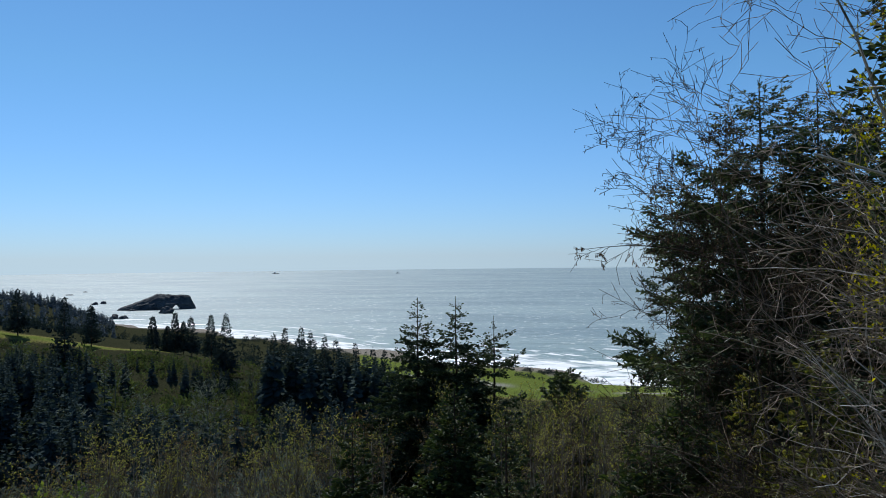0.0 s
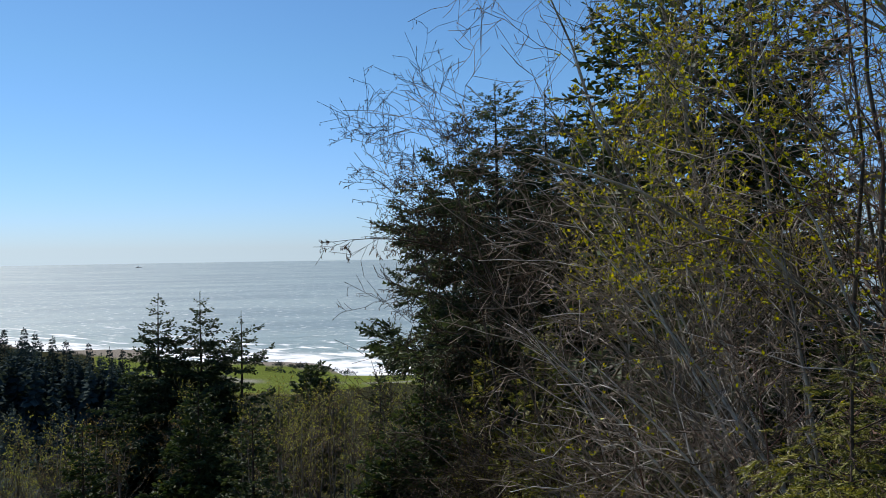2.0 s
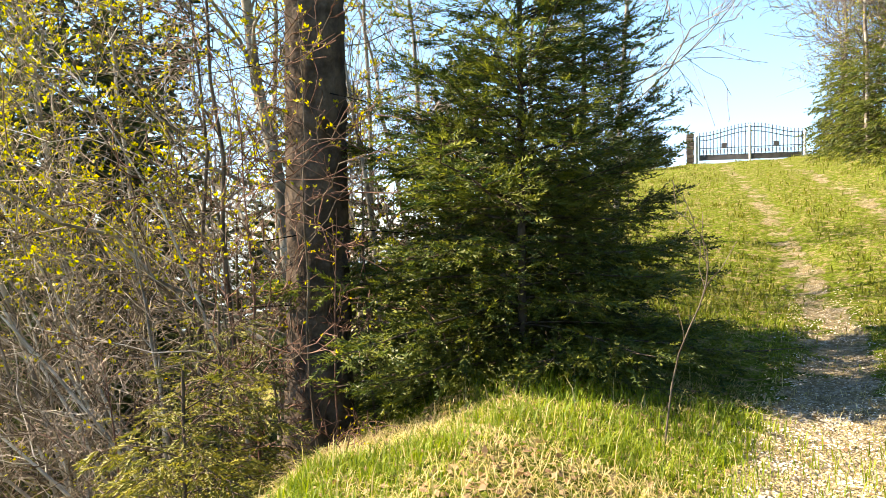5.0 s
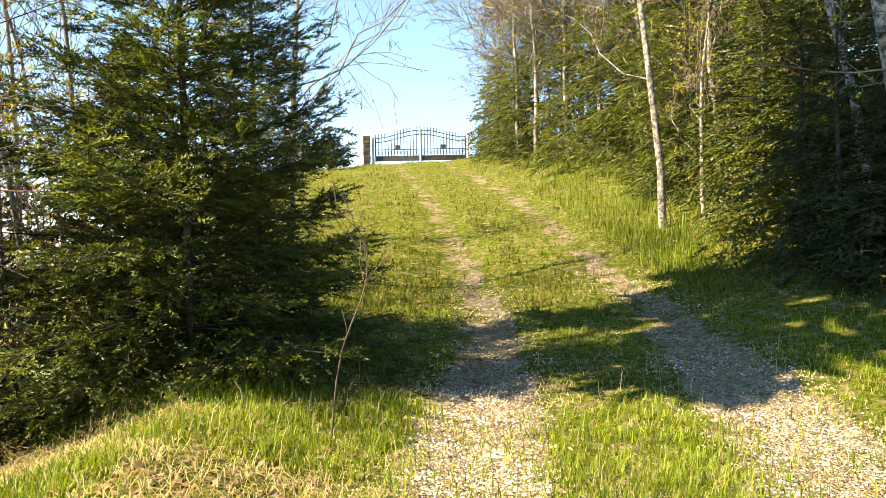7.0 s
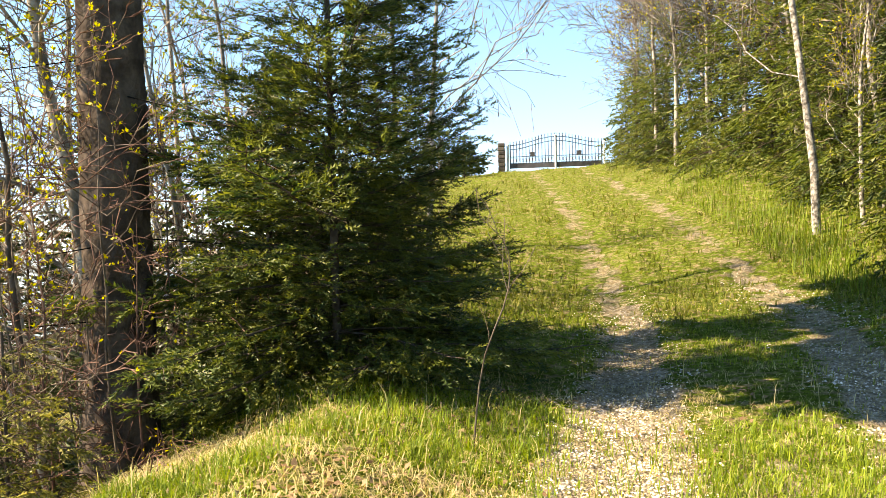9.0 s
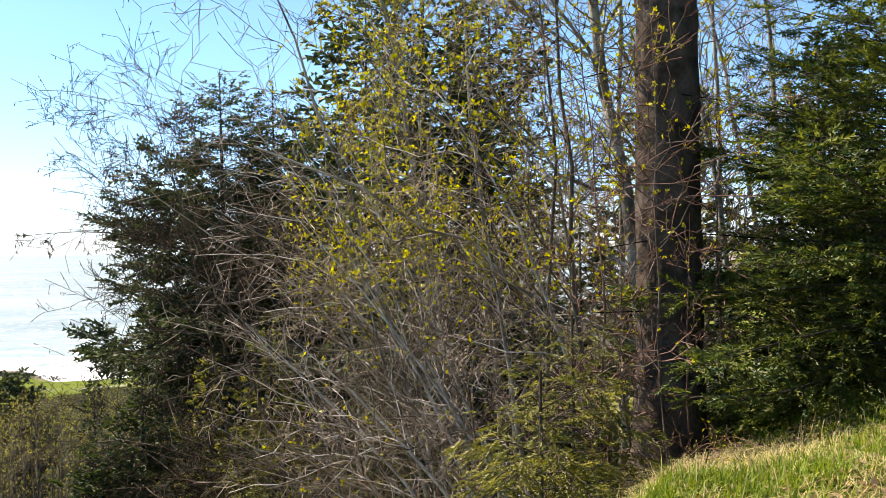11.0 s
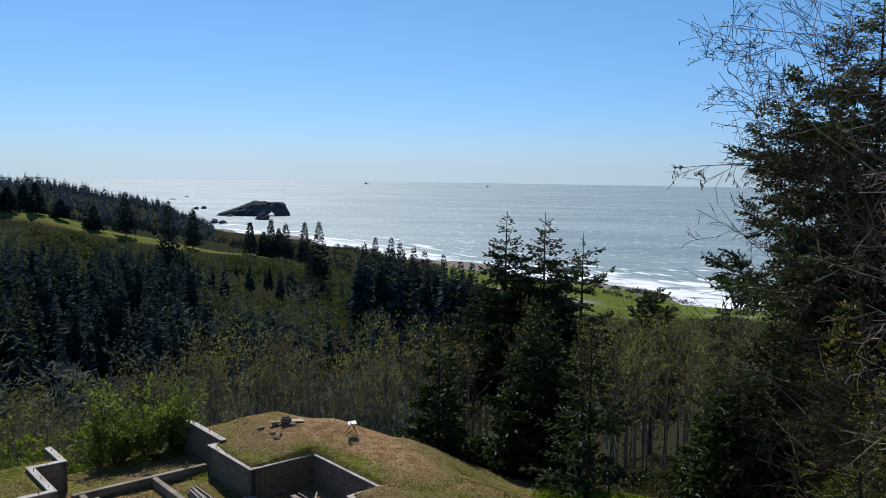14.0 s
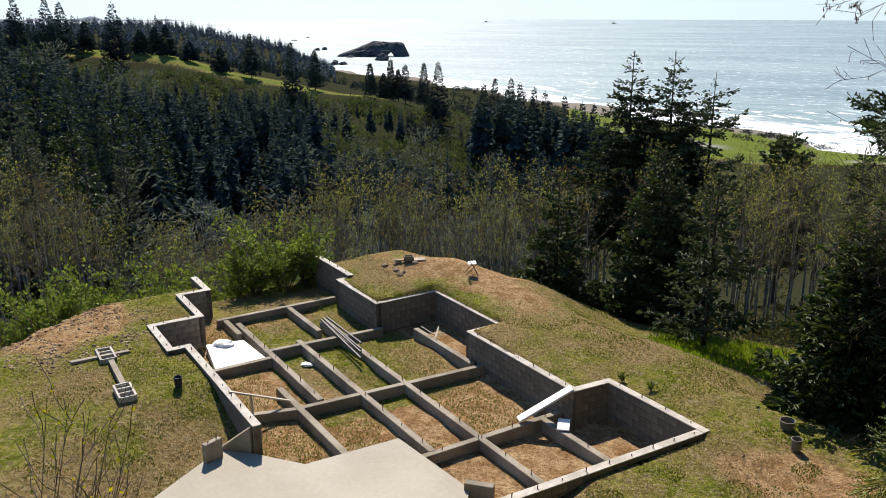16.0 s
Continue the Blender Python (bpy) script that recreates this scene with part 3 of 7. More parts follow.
def ground_sheet():
    th = np.radians(np.concatenate([np.arange(-180, -118, 3.0), np.arange(-118, 62, 0.45), np.arange(62, 180.1, 3.0)]))
    r = np.concatenate([[0.0], np.geomspace(0.4, 12.0, 70), np.arange(12.15, 32, 0.17), np.geomspace(32.3, 4900, 150)])
    T, Rr = np.meshgrid(th, r, indexing="ij")
    x, y = -Rr * np.sin(T), Rr * np.cos(T)
    # the sheet's edges follow the foundation walls
    u, v = to_plan(x, y)
    for poly in (BACK_YARD, OUTLINE):
        best, pu, pv = np.full(u.shape, 0.26), u.copy(), v.copy()
        for (a, b), (c, e) in zip(poly, poly[1:] + poly[:1]):
            s = np.clip(((u - a) * (c - a) + (v - b) * (e - b)) / ((c - a) ** 2 + (e - b) ** 2), 0, 1)
            qu, qv = a + s * (c - a), b + s * (e - b)
            d = np.hypot(u - qu, v - qv)
            near = d < best
            k = 0.04 / np.maximum(d, 1e-6)
            best, pu, pv = np.where(near, d, best), np.where(near, qu + (u - qu) * k, pu), np.where(near, qv + (v - qv) * k, pv)
        u, v = pu, pv
    moved = (Rr > 12) & (Rr < 33)
    x, y = np.where(moved, from_plan(u, v)[0], x), np.where(moved, from_plan(u, v)[1], y)
    z = land(x, y)
    n, m = T.shape
    i, j = np.meshgrid(np.arange(n - 1), np.arange(m - 1), indexing="ij")
    F = np.stack([i * m + j, i * m + j + 1, (i + 1) * m + j + 1, (i + 1) * m + j], -1).reshape(-1, 4)
    ob = link_mesh("ground", np.stack([x, y, z], -1).reshape(-1, 3), F, GROUND, smooth=True)
    tagged(ob, "hillside of grass, bare soil and gravel falling to the sea", "ground", kind="structure")
    bearing = np.degrees(T)
    u, v = to_plan(x, y)
    lawn = np.clip(1 - np.abs(Rr - 20) / 14, 0, 1) * (bearing > -25) * (bearing < 60)
    lawn = np.clip(lawn * 3, 0, 1) * np.where(Rr > 13, 1, 0.7)
    meadow = np.clip(1.3 - np.abs(Rr - 264) / 10, 0, 1) * (bearing > 13.5) * (bearing < 40)
    field = ((Rr > 300) & (bearing < 6) & (bearing > -45)) * 1.0
    verge = np.clip((np.maximum(-44 - bearing, bearing - 50)) / 6, 0, 1) * np.clip((60 - Rr) / 15, 0, 1)
    grass = np.clip(np.maximum.reduce([lawn, np.clip(meadow * 1.4, 0, 1), field, verge]), 0, 1)
    round_about = np.clip((16 - Rr) / 3, 0, 1) * 0.75
    round_about = np.maximum(round_about, np.clip((60 - Rr) / 15, 0, 1) * 0.8 * ((bearing < -118) | (bearing > 50)))
    grass = np.maximum(grass, round_about)
    hole = inside(u, v, OUTLINE)
    grass = np.where(hole, np.clip(0.25 + 0.75 * (v < -1.5) * (u > 6.5) * (v > -6.2), 0, 1), grass)
    off = np.abs(np.abs(y - drive_mid(x)) - 1.15)
    gravel = np.exp(-((off / np.interp(x, [6, 14], [0.62, 0.4])) ** 4)) * (x > -30) * (x < 42) * np.interp(x, [-30, -10, 6, 10, 16, 40], [0.5, 0.8, 1.0, 0.68, 0.5, 0.42])
    gravel = np.maximum(gravel, np.exp(-(((x - 4.0) / 3.2) ** 2 + ((y + 0.9) / 1.9) ** 2)) * 0.75)
    sand = np.clip((SEA + 3.2 - z) / 2.0, 0, 1) * (Rr > np.interp(bearing, SHORE_B, SHORE_R) - 11)
    road = np.exp(-(((Rr - (372 + 2.2 * bearing)) / 4.0) ** 4)) * (bearing < 3) * (bearing > -45)
    soil = np.where(hole, np.where((u < 4.4) | (v < -6.3), 0.95, 0.5), np.clip(1 - np.hypot((u - 15.8) / 5.0, (v + 11.0) / 3.0), 0, 1) * 1.9)
    soil = np.maximum(soil, 1.0 * np.exp(-(((u - 12.5) / 6.0) ** 2 + ((v - 1.8) / 2.6) ** 2)))
    soil = np.maximum(soil, 0.55 * np.exp(-((v - 5.2 + 0.25 * (u - 6)) / 0.8) ** 2) * (u > -2) * (u < 17))
    soil = np.clip(np.maximum(soil, 0.9 * np.exp(-(((x - 3.6) / 2.6) ** 2 + ((y - 16.2) / 2.4) ** 2))), 0, 1)
    c1 = ob.data.color_attributes.new("cover", "FLOAT_COLOR", "POINT")
    c1.data.foreach_set("color", np.stack([grass, gravel, sand, soil], -1).astype(np.float32).ravel())
    c2 = ob.data.color_attributes.new("land_use", "FLOAT_COLOR", "POINT")
    c2.data.foreach_set("color", np.stack([np.clip(field + meadow * 1.2, 0, 1), road, np.clip(verge, 0, 1), np.ones_like(z)], -1).astype(np.float32).ravel())
    return ob


def ground_material():
    m, n, l, b = shader("ground")
    co = n.new("ShaderNodeTexCoord").outputs["Object"]
    a, a2 = n.new("ShaderNodeVertexColor"), n.new("ShaderNodeVertexColor")
    a.layer_name, a2.layer_name = "cover", "land_use"
    sep, sep2 = n.new("ShaderNodeSeparateColor"), n.new("ShaderNodeSeparateColor")
    l.new(a.outputs["Color"], sep.inputs[0])
    l.new(a2.outputs["Color"], sep2.inputs[0])
    big, mid, fine = noise_node(n, l, co, 0.35, 5), noise_node(n, l, co, 2.2, 5), noise_node(n, l, co, 28, 4, 0.7)
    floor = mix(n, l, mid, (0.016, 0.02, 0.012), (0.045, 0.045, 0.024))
    soil = mix(n, l, ramp(n, l, mid, 0.35, 0.65), (0.23, 0.135, 0.065), (0.36, 0.245, 0.135))
    green = mix(n, l, ramp(n, l, mid, 0.35, 0.65), (0.095, 0.115, 0.014), (0.175, 0.17, 0.03))
    dry = mix(n, l, ramp(n, l, big, 0.40, 0.58), green, (0.21, 0.15, 0.07))
    lush = mix(n, l, mid, (0.055, 0.095, 0.01), (0.125, 0.16, 0.024))
    field = mix(n, l, big, (0.08, 0.115, 0.025), (0.13, 0.155, 0.038))
    turf = mix(n, l, sep2.outputs[2], dry, lush)
    turf = mix(n, l, sep2.outputs[0], turf, field)
    mottle = noise_node(n, l, co, 6.5, 6, 0.75)
    turf = mix(n, l, calc(n, l, "MULTIPLY", ramp(n, l, mottle, 0.48, 0.62), calc(n, l, "SUBTRACT", 1.0, sep2.outputs[0])), turf, mix(n, l, fine, (0.13, 0.10, 0.055), (0.30, 0.25, 0.14)))
    turf = mix(n, l, calc(n, l, "MULTIPLY", ramp(n, l, mottle, 0.45, 0.36), 0.6), turf, (0.05, 0.065, 0.018))
    uneven = calc(n, l, "ADD", calc(n, l, "MULTIPLY", calc(n, l, "SUBTRACT", mid, 0.5), 1.3), calc(n, l, "MULTIPLY", calc(n, l, "SUBTRACT", mottle, 0.5), 0.9))
    g = ramp(n, l, calc(n, l, "ADD", sep.outputs[0], uneven), 0.35, 0.65)
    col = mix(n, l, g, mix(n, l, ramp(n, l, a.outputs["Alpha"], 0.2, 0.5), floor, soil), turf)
    bare = ramp(n, l, calc(n, l, "ADD", a.outputs["Alpha"], calc(n, l, "MULTIPLY", calc(n, l, "SUBTRACT", big, 0.5), 1.6)), 0.55, 0.85)
    col = mix(n, l, bare, col, soil)
    pebble = n.new("ShaderNodeTexVoronoi")
    pebble.inputs["Scale"].default_value = 45
    l.new(co, pebble.inputs["Vector"])
    stone = mix(n, l, pebble.outputs["Distance"], (0.42, 0.375, 0.29), (0.18, 0.15, 0.105))
    stone = mix(n, l, ramp(n, l, mottle, 0.42, 0.6), stone, (0.25, 0.205, 0.12))
    r = ramp(n, l, calc(n, l, "ADD", sep.outputs[1], uneven), 0.4, 0.6)
    col = mix(n, l, r, col, stone)
    col = mix(n, l, sep.outputs[2], col, mix(n, l, mid, (0.15, 0.135, 0.115), (0.24, 0.22, 0.19)))
    col = mix(n, l, sep2.outputs[1], col, (0.24, 0.23, 0.22))
    crumb = noise_node(n, l, co, 11, 6, 0.8)
    col = mix(n, l, 1.0, col, mix(n, l, ramp(n, l, crumb, 0.38, 0.62), (0.66, 0.64, 0.62), (1.46, 1.46, 1.46)), "MULTIPLY")
    col = mix(n, l, 1.0, col, mix(n, l, fine, (0.5, 0.5, 0.5), (1.45, 1.45, 1.45)), "MULTIPLY")
    l.new(col, b.inputs["Base Color"])
    b.inputs["Roughness"].default_value, b.inputs["Specular IOR Level"].default_value = 1.0, 0.0
    bump(n, l, b, calc(n, l, "ADD", calc(n, l, "ADD", fine, crumb), calc(n, l, "MULTIPLY", r, pebble.outputs["Distance"])), 0.9, 0.06)
    return m


GROUND = ground_material()
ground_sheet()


# ---- sea ----


def sea_material():
    m, n, l, b = shader("sea_water")
    uv = n.new("ShaderNodeUVMap")
    uv.uv_map = "shore"
    xyz = n.new("ShaderNodeSeparateXYZ")
    l.new(uv.outputs[0], xyz.inputs[0])
    off = xyz.outputs[0]
    co = n.new("ShaderNodeTexCoord").outputs["Object"]
    swell = n.new("ShaderNodeMapping")
    swell.inputs["Rotation"].default_value[2] = radians(20)
    swell.inputs["Scale"].default_value = (0.35, 1.0, 1.0)
    l.new(co, swell.inputs["Vector"])
    w1, w2, w3 = noise_node(n, l, swell.outputs[0], 0.035, 4, 0.6), noise_node(n, l, swell.outputs[0], 0.12, 4, 0.7), noise_node(n, l, swell.outputs[0], 0.012, 3)
    col = mix(n, l, ramp(n, l, w3, 0.35, 0.65), (0.15, 0.22, 0.245), (0.21, 0.285, 0.30))
    shallow = ramp(n, l, off, 0, 260, 1.0, 0.0)
    col = mix(n, l, calc(n, l, "MULTIPLY", shallow, 0.5), col, (0.16, 0.25, 0.25))
    # breakers: broken lines along the shore, whitecaps farther out, with painted sun glints
    line = n.new("ShaderNodeTexNoise")
    line.inputs["Scale"].default_value, line.inputs["Detail"].default_value, line.inputs["Distortion"].default_value = 1.0, 5, 0.4
    sc = n.new("ShaderNodeMapping")
    sc.inputs["Scale"].default_value = (0.06, 0.03, 1.0)
    l.new(uv.outputs[0], sc.inputs["Vector"])
    l.new(sc.outputs[0], line.inputs["Vector"])
    near = ramp(n, l, off, 15, 240, 0.055, -0.16)
    surf = ramp(n, l, calc(n, l, "ADD", line.outputs["Fac"], near), 0.55, 0.62)
    edge = ramp(n, l, off, 20, 75, 1.0, 0.0)
    edge = calc(n, l, "MULTIPLY", edge, ramp(n, l, w2, 0.36, 0.52))
    # fine white specks: sun glitter painted into the water's colour
    glint = noise_node(n, l, co, 0.12, 4, 0.75)
    caps_glints = calc(n, l, "MAXIMUM", calc(n, l, "MULTIPLY", ramp(n, l, w2, 0.66, 0.74), ramp(n, l, w3, 0.4, 0.6)), calc(n, l, "MULTIPLY", ramp(n, l, glint, 0.565, 0.67), 0.6))
    foam_glint = calc(n, l, "MAXIMUM", calc(n, l, "MAXIMUM", surf, edge), caps_glints)
    col = mix(n, l, foam_glint, col, (0.80, 0.82, 0.83))
    l.new(col, b.inputs["Base Color"])
    l.new(mix(n, l, foam_glint, (0.58, 0.58, 0.58), (0.9, 0.9, 0.9)), b.inputs["Roughness"])
    b.inputs["IOR"].default_value = 1.33
    bump(n, l, b, calc(n, l, "ADD", w2, calc(n, l, "MULTIPLY", w1, 2.0)), 0.9, 2.2)
    return m


def sea_sheet():
    th = np.arange(-70, 75.1, 0.5)
    r0 = np.interp(th, SHORE_B, SHORE_R)
    s = np.concatenate([[-25, -10, 0], np.geomspace(6, 4900, 90)])
    Rr = np.minimum(r0[:, None] + s[None], 4900.0 - 0 * s[None])
    T = np.radians(th)[:, None] + 0 * Rr
    x, y = -Rr * np.sin(T), Rr * np.cos(T)
    n, m = Rr.shape
    i, j = np.meshgrid(np.arange(n - 1), np.arange(m - 1), indexing="ij")
    F = np.stack([i * m + j, i * m + j + 1, (i + 1) * m + j + 1, (i + 1) * m + j], -1).reshape(-1, 4)
    ob = link_mesh("water", np.stack([x, y, np.full_like(x, SEA)], -1).reshape(-1, 3), F, sea_material(), smooth=True)
    uv = ob.data.uv_layers.new(name="shore")
    flat = np.stack([Rr - r0[:, None], T * 600], -1).reshape(-1, 2)[F.ravel()]
    uv.data.foreach_set("uv", flat.astype(np.float32).ravel())
    return tagged(ob, "grey-blue ocean with white surf along the beach", "sea", kind="structure")


sea_sheet()
ROCK = plain("sea_rock", (0.03, 0.036, 0.044), (0.07, 0.076, 0.08), 0.08, 0.6, 0.9, 0.6)


def sea_stack():
    """A long rocky islet with an arch through its steep end."""
    bm = bmesh.new()
    nx, nz = 70, 16
    length, thick = 96.0, 34.0
    rng = np.random.default_rng(5)
    crest = lambda s: np.interp(s, [0, 0.04, 0.2, 0.42, 0.5, 0.62, 0.75, 0.86, 0.93, 1.0], [0.5, 3.5, 8.5, 16.5, 20, 19, 18.5, 18.5, 15.5, 1.5])  # noqa: E731
    grid = {}
    for side in (-1, 1):
        for i in range(nx + 1):
            s = i / nx
            for k in range(nz + 1):
                q = k / nz
                jag = 1.2 * noise.noise((s * 16, q * 6, side * 3.0)) + 1.3 * noise.noise((s * 5, q * 2, side * 9.0)) + 0.9 * noise.noise((s * 40, q * 11, side * 5.0))
                x = (s - 0.5) * length + 1.5 * jag * (0.2 + q)
                y = side * thick * 0.5 * math.sqrt(max(0.0, 1 - q**1.6)) * (0.25 + 0.75 * math.sin(math.pi * min(max(s, 0.04), 0.97))) * (1 + 0.12 * jag)
                z = -1.5 + (crest(s) + 1.5) * q + (0.5 + 0.5 * q) * jag * (0.3 if q == 0 else 1)
                if 0.70 < s < 0.78 and z < 5.2 - 3000 * (s - 0.74) ** 2:
                    grid[side, i, k] = None
                    continue
                grid[side, i, k] = bm.verts.new((x, y, z))
    for side in (-1, 1):
        for i in range(nx):
            for k in range(nz):
                q = [grid[side, i, k], grid[side, i + 1, k], grid[side, i + 1, k + 1], grid[side, i, k + 1]]
                if all(q):
                    bm.faces.new(q if side < 0 else q[::-1])
    # the walls of the arch join the two sides
    rim = [(i, k) for i in range(nx + 1) for k in range(nz + 1) if grid[-1, i, k] and grid[1, i, k]
           and any(grid.get((-1, i + a, k + b), 1) is None for a, b in ((1, 0), (-1, 0), (0, 1), (0, -1), (1, -1), (-1, -1)))]
    for a in rim:
        for b in rim:
            if a < b and abs(a[0] - b[0]) <= 1 and abs(a[1] - b[1]) <= 1:
                try:
                    bm.faces.new([grid[-1, a[0], a[1]], grid[-1, b[0], b[1]], grid[1, b[0], b[1]], grid[1, a[0], a[1]]])
                except ValueError:
                    pass
    bmesh.ops.remove_doubles(bm, verts=bm.verts, dist=0.05)
    bmesh.ops.recalc_face_normals(bm, faces=bm.faces)
    x, y = polar(19.35, 1120)
    ob = part("rock_islet", bm, ROCK)
    ob.matrix_world = pose(x, y, SEA, 0, 0, 19.35)
    return tagged(ob, "dark rocky islet with an arch standing in the surf", "islet")


def boulder(name, bearing, r, size, tall, seed, label):
    bm = bmesh.new()
    bmesh.ops.create_icosphere(bm, subdivisions=3, radius=1.0)
    for v in bm.verts:
        k = 1 + 0.45 * noise.noise(v.co * 1.6 + Vector((seed, 0, 0))) + 0.2 * noise.noise(v.co * 4 + Vector((0, seed, 0)))
        v.co = Vector((v.co.x * size * k, v.co.y * size * 0.7 * k, v.co.z * tall * k))
    ob = part(name, bm, ROCK)
    x, y = polar(bearing, r)
    ob.matrix_world = pose(x, y, SEA + tall * 0.15, 0, 0, seed * 37)
    return tagged(ob, label, "rock", "rocks in the surf")


sea_stack()
for bearing, r, size, tall in ((18.75, 1030, 8, 7), (21.95, 960, 6, 4), (21.4, 955, 5, 3), (23.1, 1290, 5, 3), (22.6, 1310, 6, 3), (20.9, 1100, 6, 2), (24.6, 1700, 6, 1.6), (23.7, 1850, 5, 1.4)):
    boulder("surf_rock", bearing, r, size, tall, bearing, "low dark rock washed by white surf")


def ship(bearing, r, length, label):
    x, y = polar(bearing, r)
    ob = thing("ship", pose(x, y, SEA, 0, 0, bearing + 15), label, "ship", "ships at sea")
    hull = bmesh.new()
    rows = []
    for i in range(9):
        s = i / 8
        w = length * 0.09 * math.sin(math.pi * min(0.98, 0.12 + 0.8 * s)) ** 0.6
        rows.append([hull.verts.new(((s - 0.5) * length, side * w * k, z)) for side, k, z in ((-1, 1, length * 0.06), (-1, 0.7, -0.5), (1, 0.7, -0.5), (1, 1, length * 0.06))])
    for a, b in zip(rows, rows[1:]):
        for k in range(4):
            hull.faces.new([a[k], a[(k + 1) % 4], b[(k + 1) % 4], b[k]])
    hull.faces.new(rows[0]), hull.faces.new(rows[-1][::-1])
    part("hull", hull, SHIP_DARK, ob)
    house = bmesh.new()
    bmesh.ops.create_cube(house, size=1, matrix=pose(-length * 0.15, 0, length * 0.12) @ Matrix.Diagonal((length * 0.22, length * 0.1, length * 0.14, 1)))
    bmesh.ops.bevel(house, geom=house.edges[:], offset=length * 0.01, affect="EDGES")
    part("wheelhouse", house, SHIP_DARK, ob)
    V, F = tubes([[(0, 0, length * 0.1), (0, 0, length * 0.42)]], [[length * 0.012, length * 0.006]], 6)
    link_mesh("mast", V, F, SHIP_DARK, ob)


SHIP_DARK = plain("ship_paint", (0.05, 0.05, 0.055), (0.09, 0.09, 0.1), 1, 5, 0.6, 0)
ship(3.15, 3600, 24, "small dark fishing boat far out on the sea")
ship(11.6, 3900, 34, "long grey ship low on the horizon")


def far_coast():
    """The low far headland on the horizon."""
    th = np.linspace(31.5, 52, 80)
    top = np.clip(10 * np.sin((th - 31.5) / 20.5 * np.pi) ** 0.6 + 7 * np.sin(th * 1.7) * np.sin(th * 0.9) + 14 * np.exp(-((th - 37) / 0.5) ** 2), 1.0, 40) * np.clip((th - 31.5) / 1.2, 0, 1)
    V, F = [], []
    for k, (a, h) in enumerate(zip(th, top)):
        for r, z in ((4550, SEA - 1), (4580, SEA + h * 0.8), (4640, SEA + h), (4700, SEA - 1)):
            V.append((*polar(a, r), z))
        if k:
            F += [(4 * k - 4 + j, 4 * k + j, 4 * k + j + 1, 4 * k - 4 + j + 1) for j in range(3)]
    tagged(link_mesh("headland", V, F, HEADLAND), "low hazy headland far off across the bay", "headland")


# pale bluish grey paints the haze over this coast into its base
HEADLAND = plain("hazed_land", (0.16, 0.19, 0.22), (0.20, 0.22, 0.25), 0.01, 0.05, 0.95, 0)
far_coast()

# ---- foundation ----
CONCRETE = plain("grey_concrete", (0.19, 0.16, 0.12), (0.30, 0.26, 0.205), 1.2, 30, 0.9, 0.25)
BLOCK = plain("concrete_block", (0.15, 0.125, 0.095), (0.25, 0.21, 0.165), 1.5, 35, 0.95, 0.4, each=0.16)
MORTAR = plain("dark_mortar", (0.09, 0.075, 0.06), (0.13, 0.11, 0.09), 3, 35, 0.95, 0.3)
CAP = plain("pale_mortar", (0.34, 0.31, 0.265), (0.50, 0.46, 0.41), 2.0, 30, 0.9, 0.2)
SLAB = plain("smooth_slab", (0.30, 0.27, 0.215), (0.36, 0.325, 0.265), 0.45, 9, 0.75, 0.03, speck=0.13)
WHITE = plain("white_sheet", (0.74, 0.74, 0.73), (0.82, 0.82, 0.81), 2, 30, 0.6, 0.1)
STEEL = plain("rusty_steel", (0.10, 0.07, 0.055), (0.20, 0.13, 0.09), 6, 60, 0.7, 0.2, 0.5)
PIPE = plain("black_pipe", (0.03, 0.03, 0.032), (0.06, 0.06, 0.06), 3, 40, 0.45, 0.1)
WOOD = plain("weathered_plank", (0.42, 0.36, 0.28), (0.56, 0.50, 0.41), 3, 40, 0.85, 0.2)
LUMBER = plain("lumber", (0.20, 0.15, 0.10), (0.32, 0.25, 0.17), 3, 40, 0.85, 0.2)

foundation = thing("house_foundation", pose(*from_plan(8, -4.5), PIT), "unfinished grey concrete house foundation with stepped walls", "foundation")
F_INV = Matrix.Translation((-foundation.matrix_world.translation.x, -foundation.matrix_world.translation.y, -PIT))


def box_between(bm, a, b, half, z0, z1, ends=(0, 0)):
    """An upright slab from plan point a to b."""
    a, b = Vector((*from_plan(*a), 0)), Vector((*from_plan(*b), 0))
    d = (b - a).normalized()
    a, b, s = a - d * ends[0], b + d * ends[1], Vector((-d.y, d.x, 0)) * half
    vs = [bm.verts.new((p.x + k.x, p.y + k.y, z)) for z in (z0, z1) for p, k in ((a, -s), (b, -s), (b, s), (a, s))]
    for f in ((3, 2, 1, 0), (4, 5, 6, 7), (0, 1, 5, 4), (1, 2, 6, 5), (2, 3, 7, 6), (3, 0, 4, 7)):
        bm.faces.new([vs[k] for k in f])


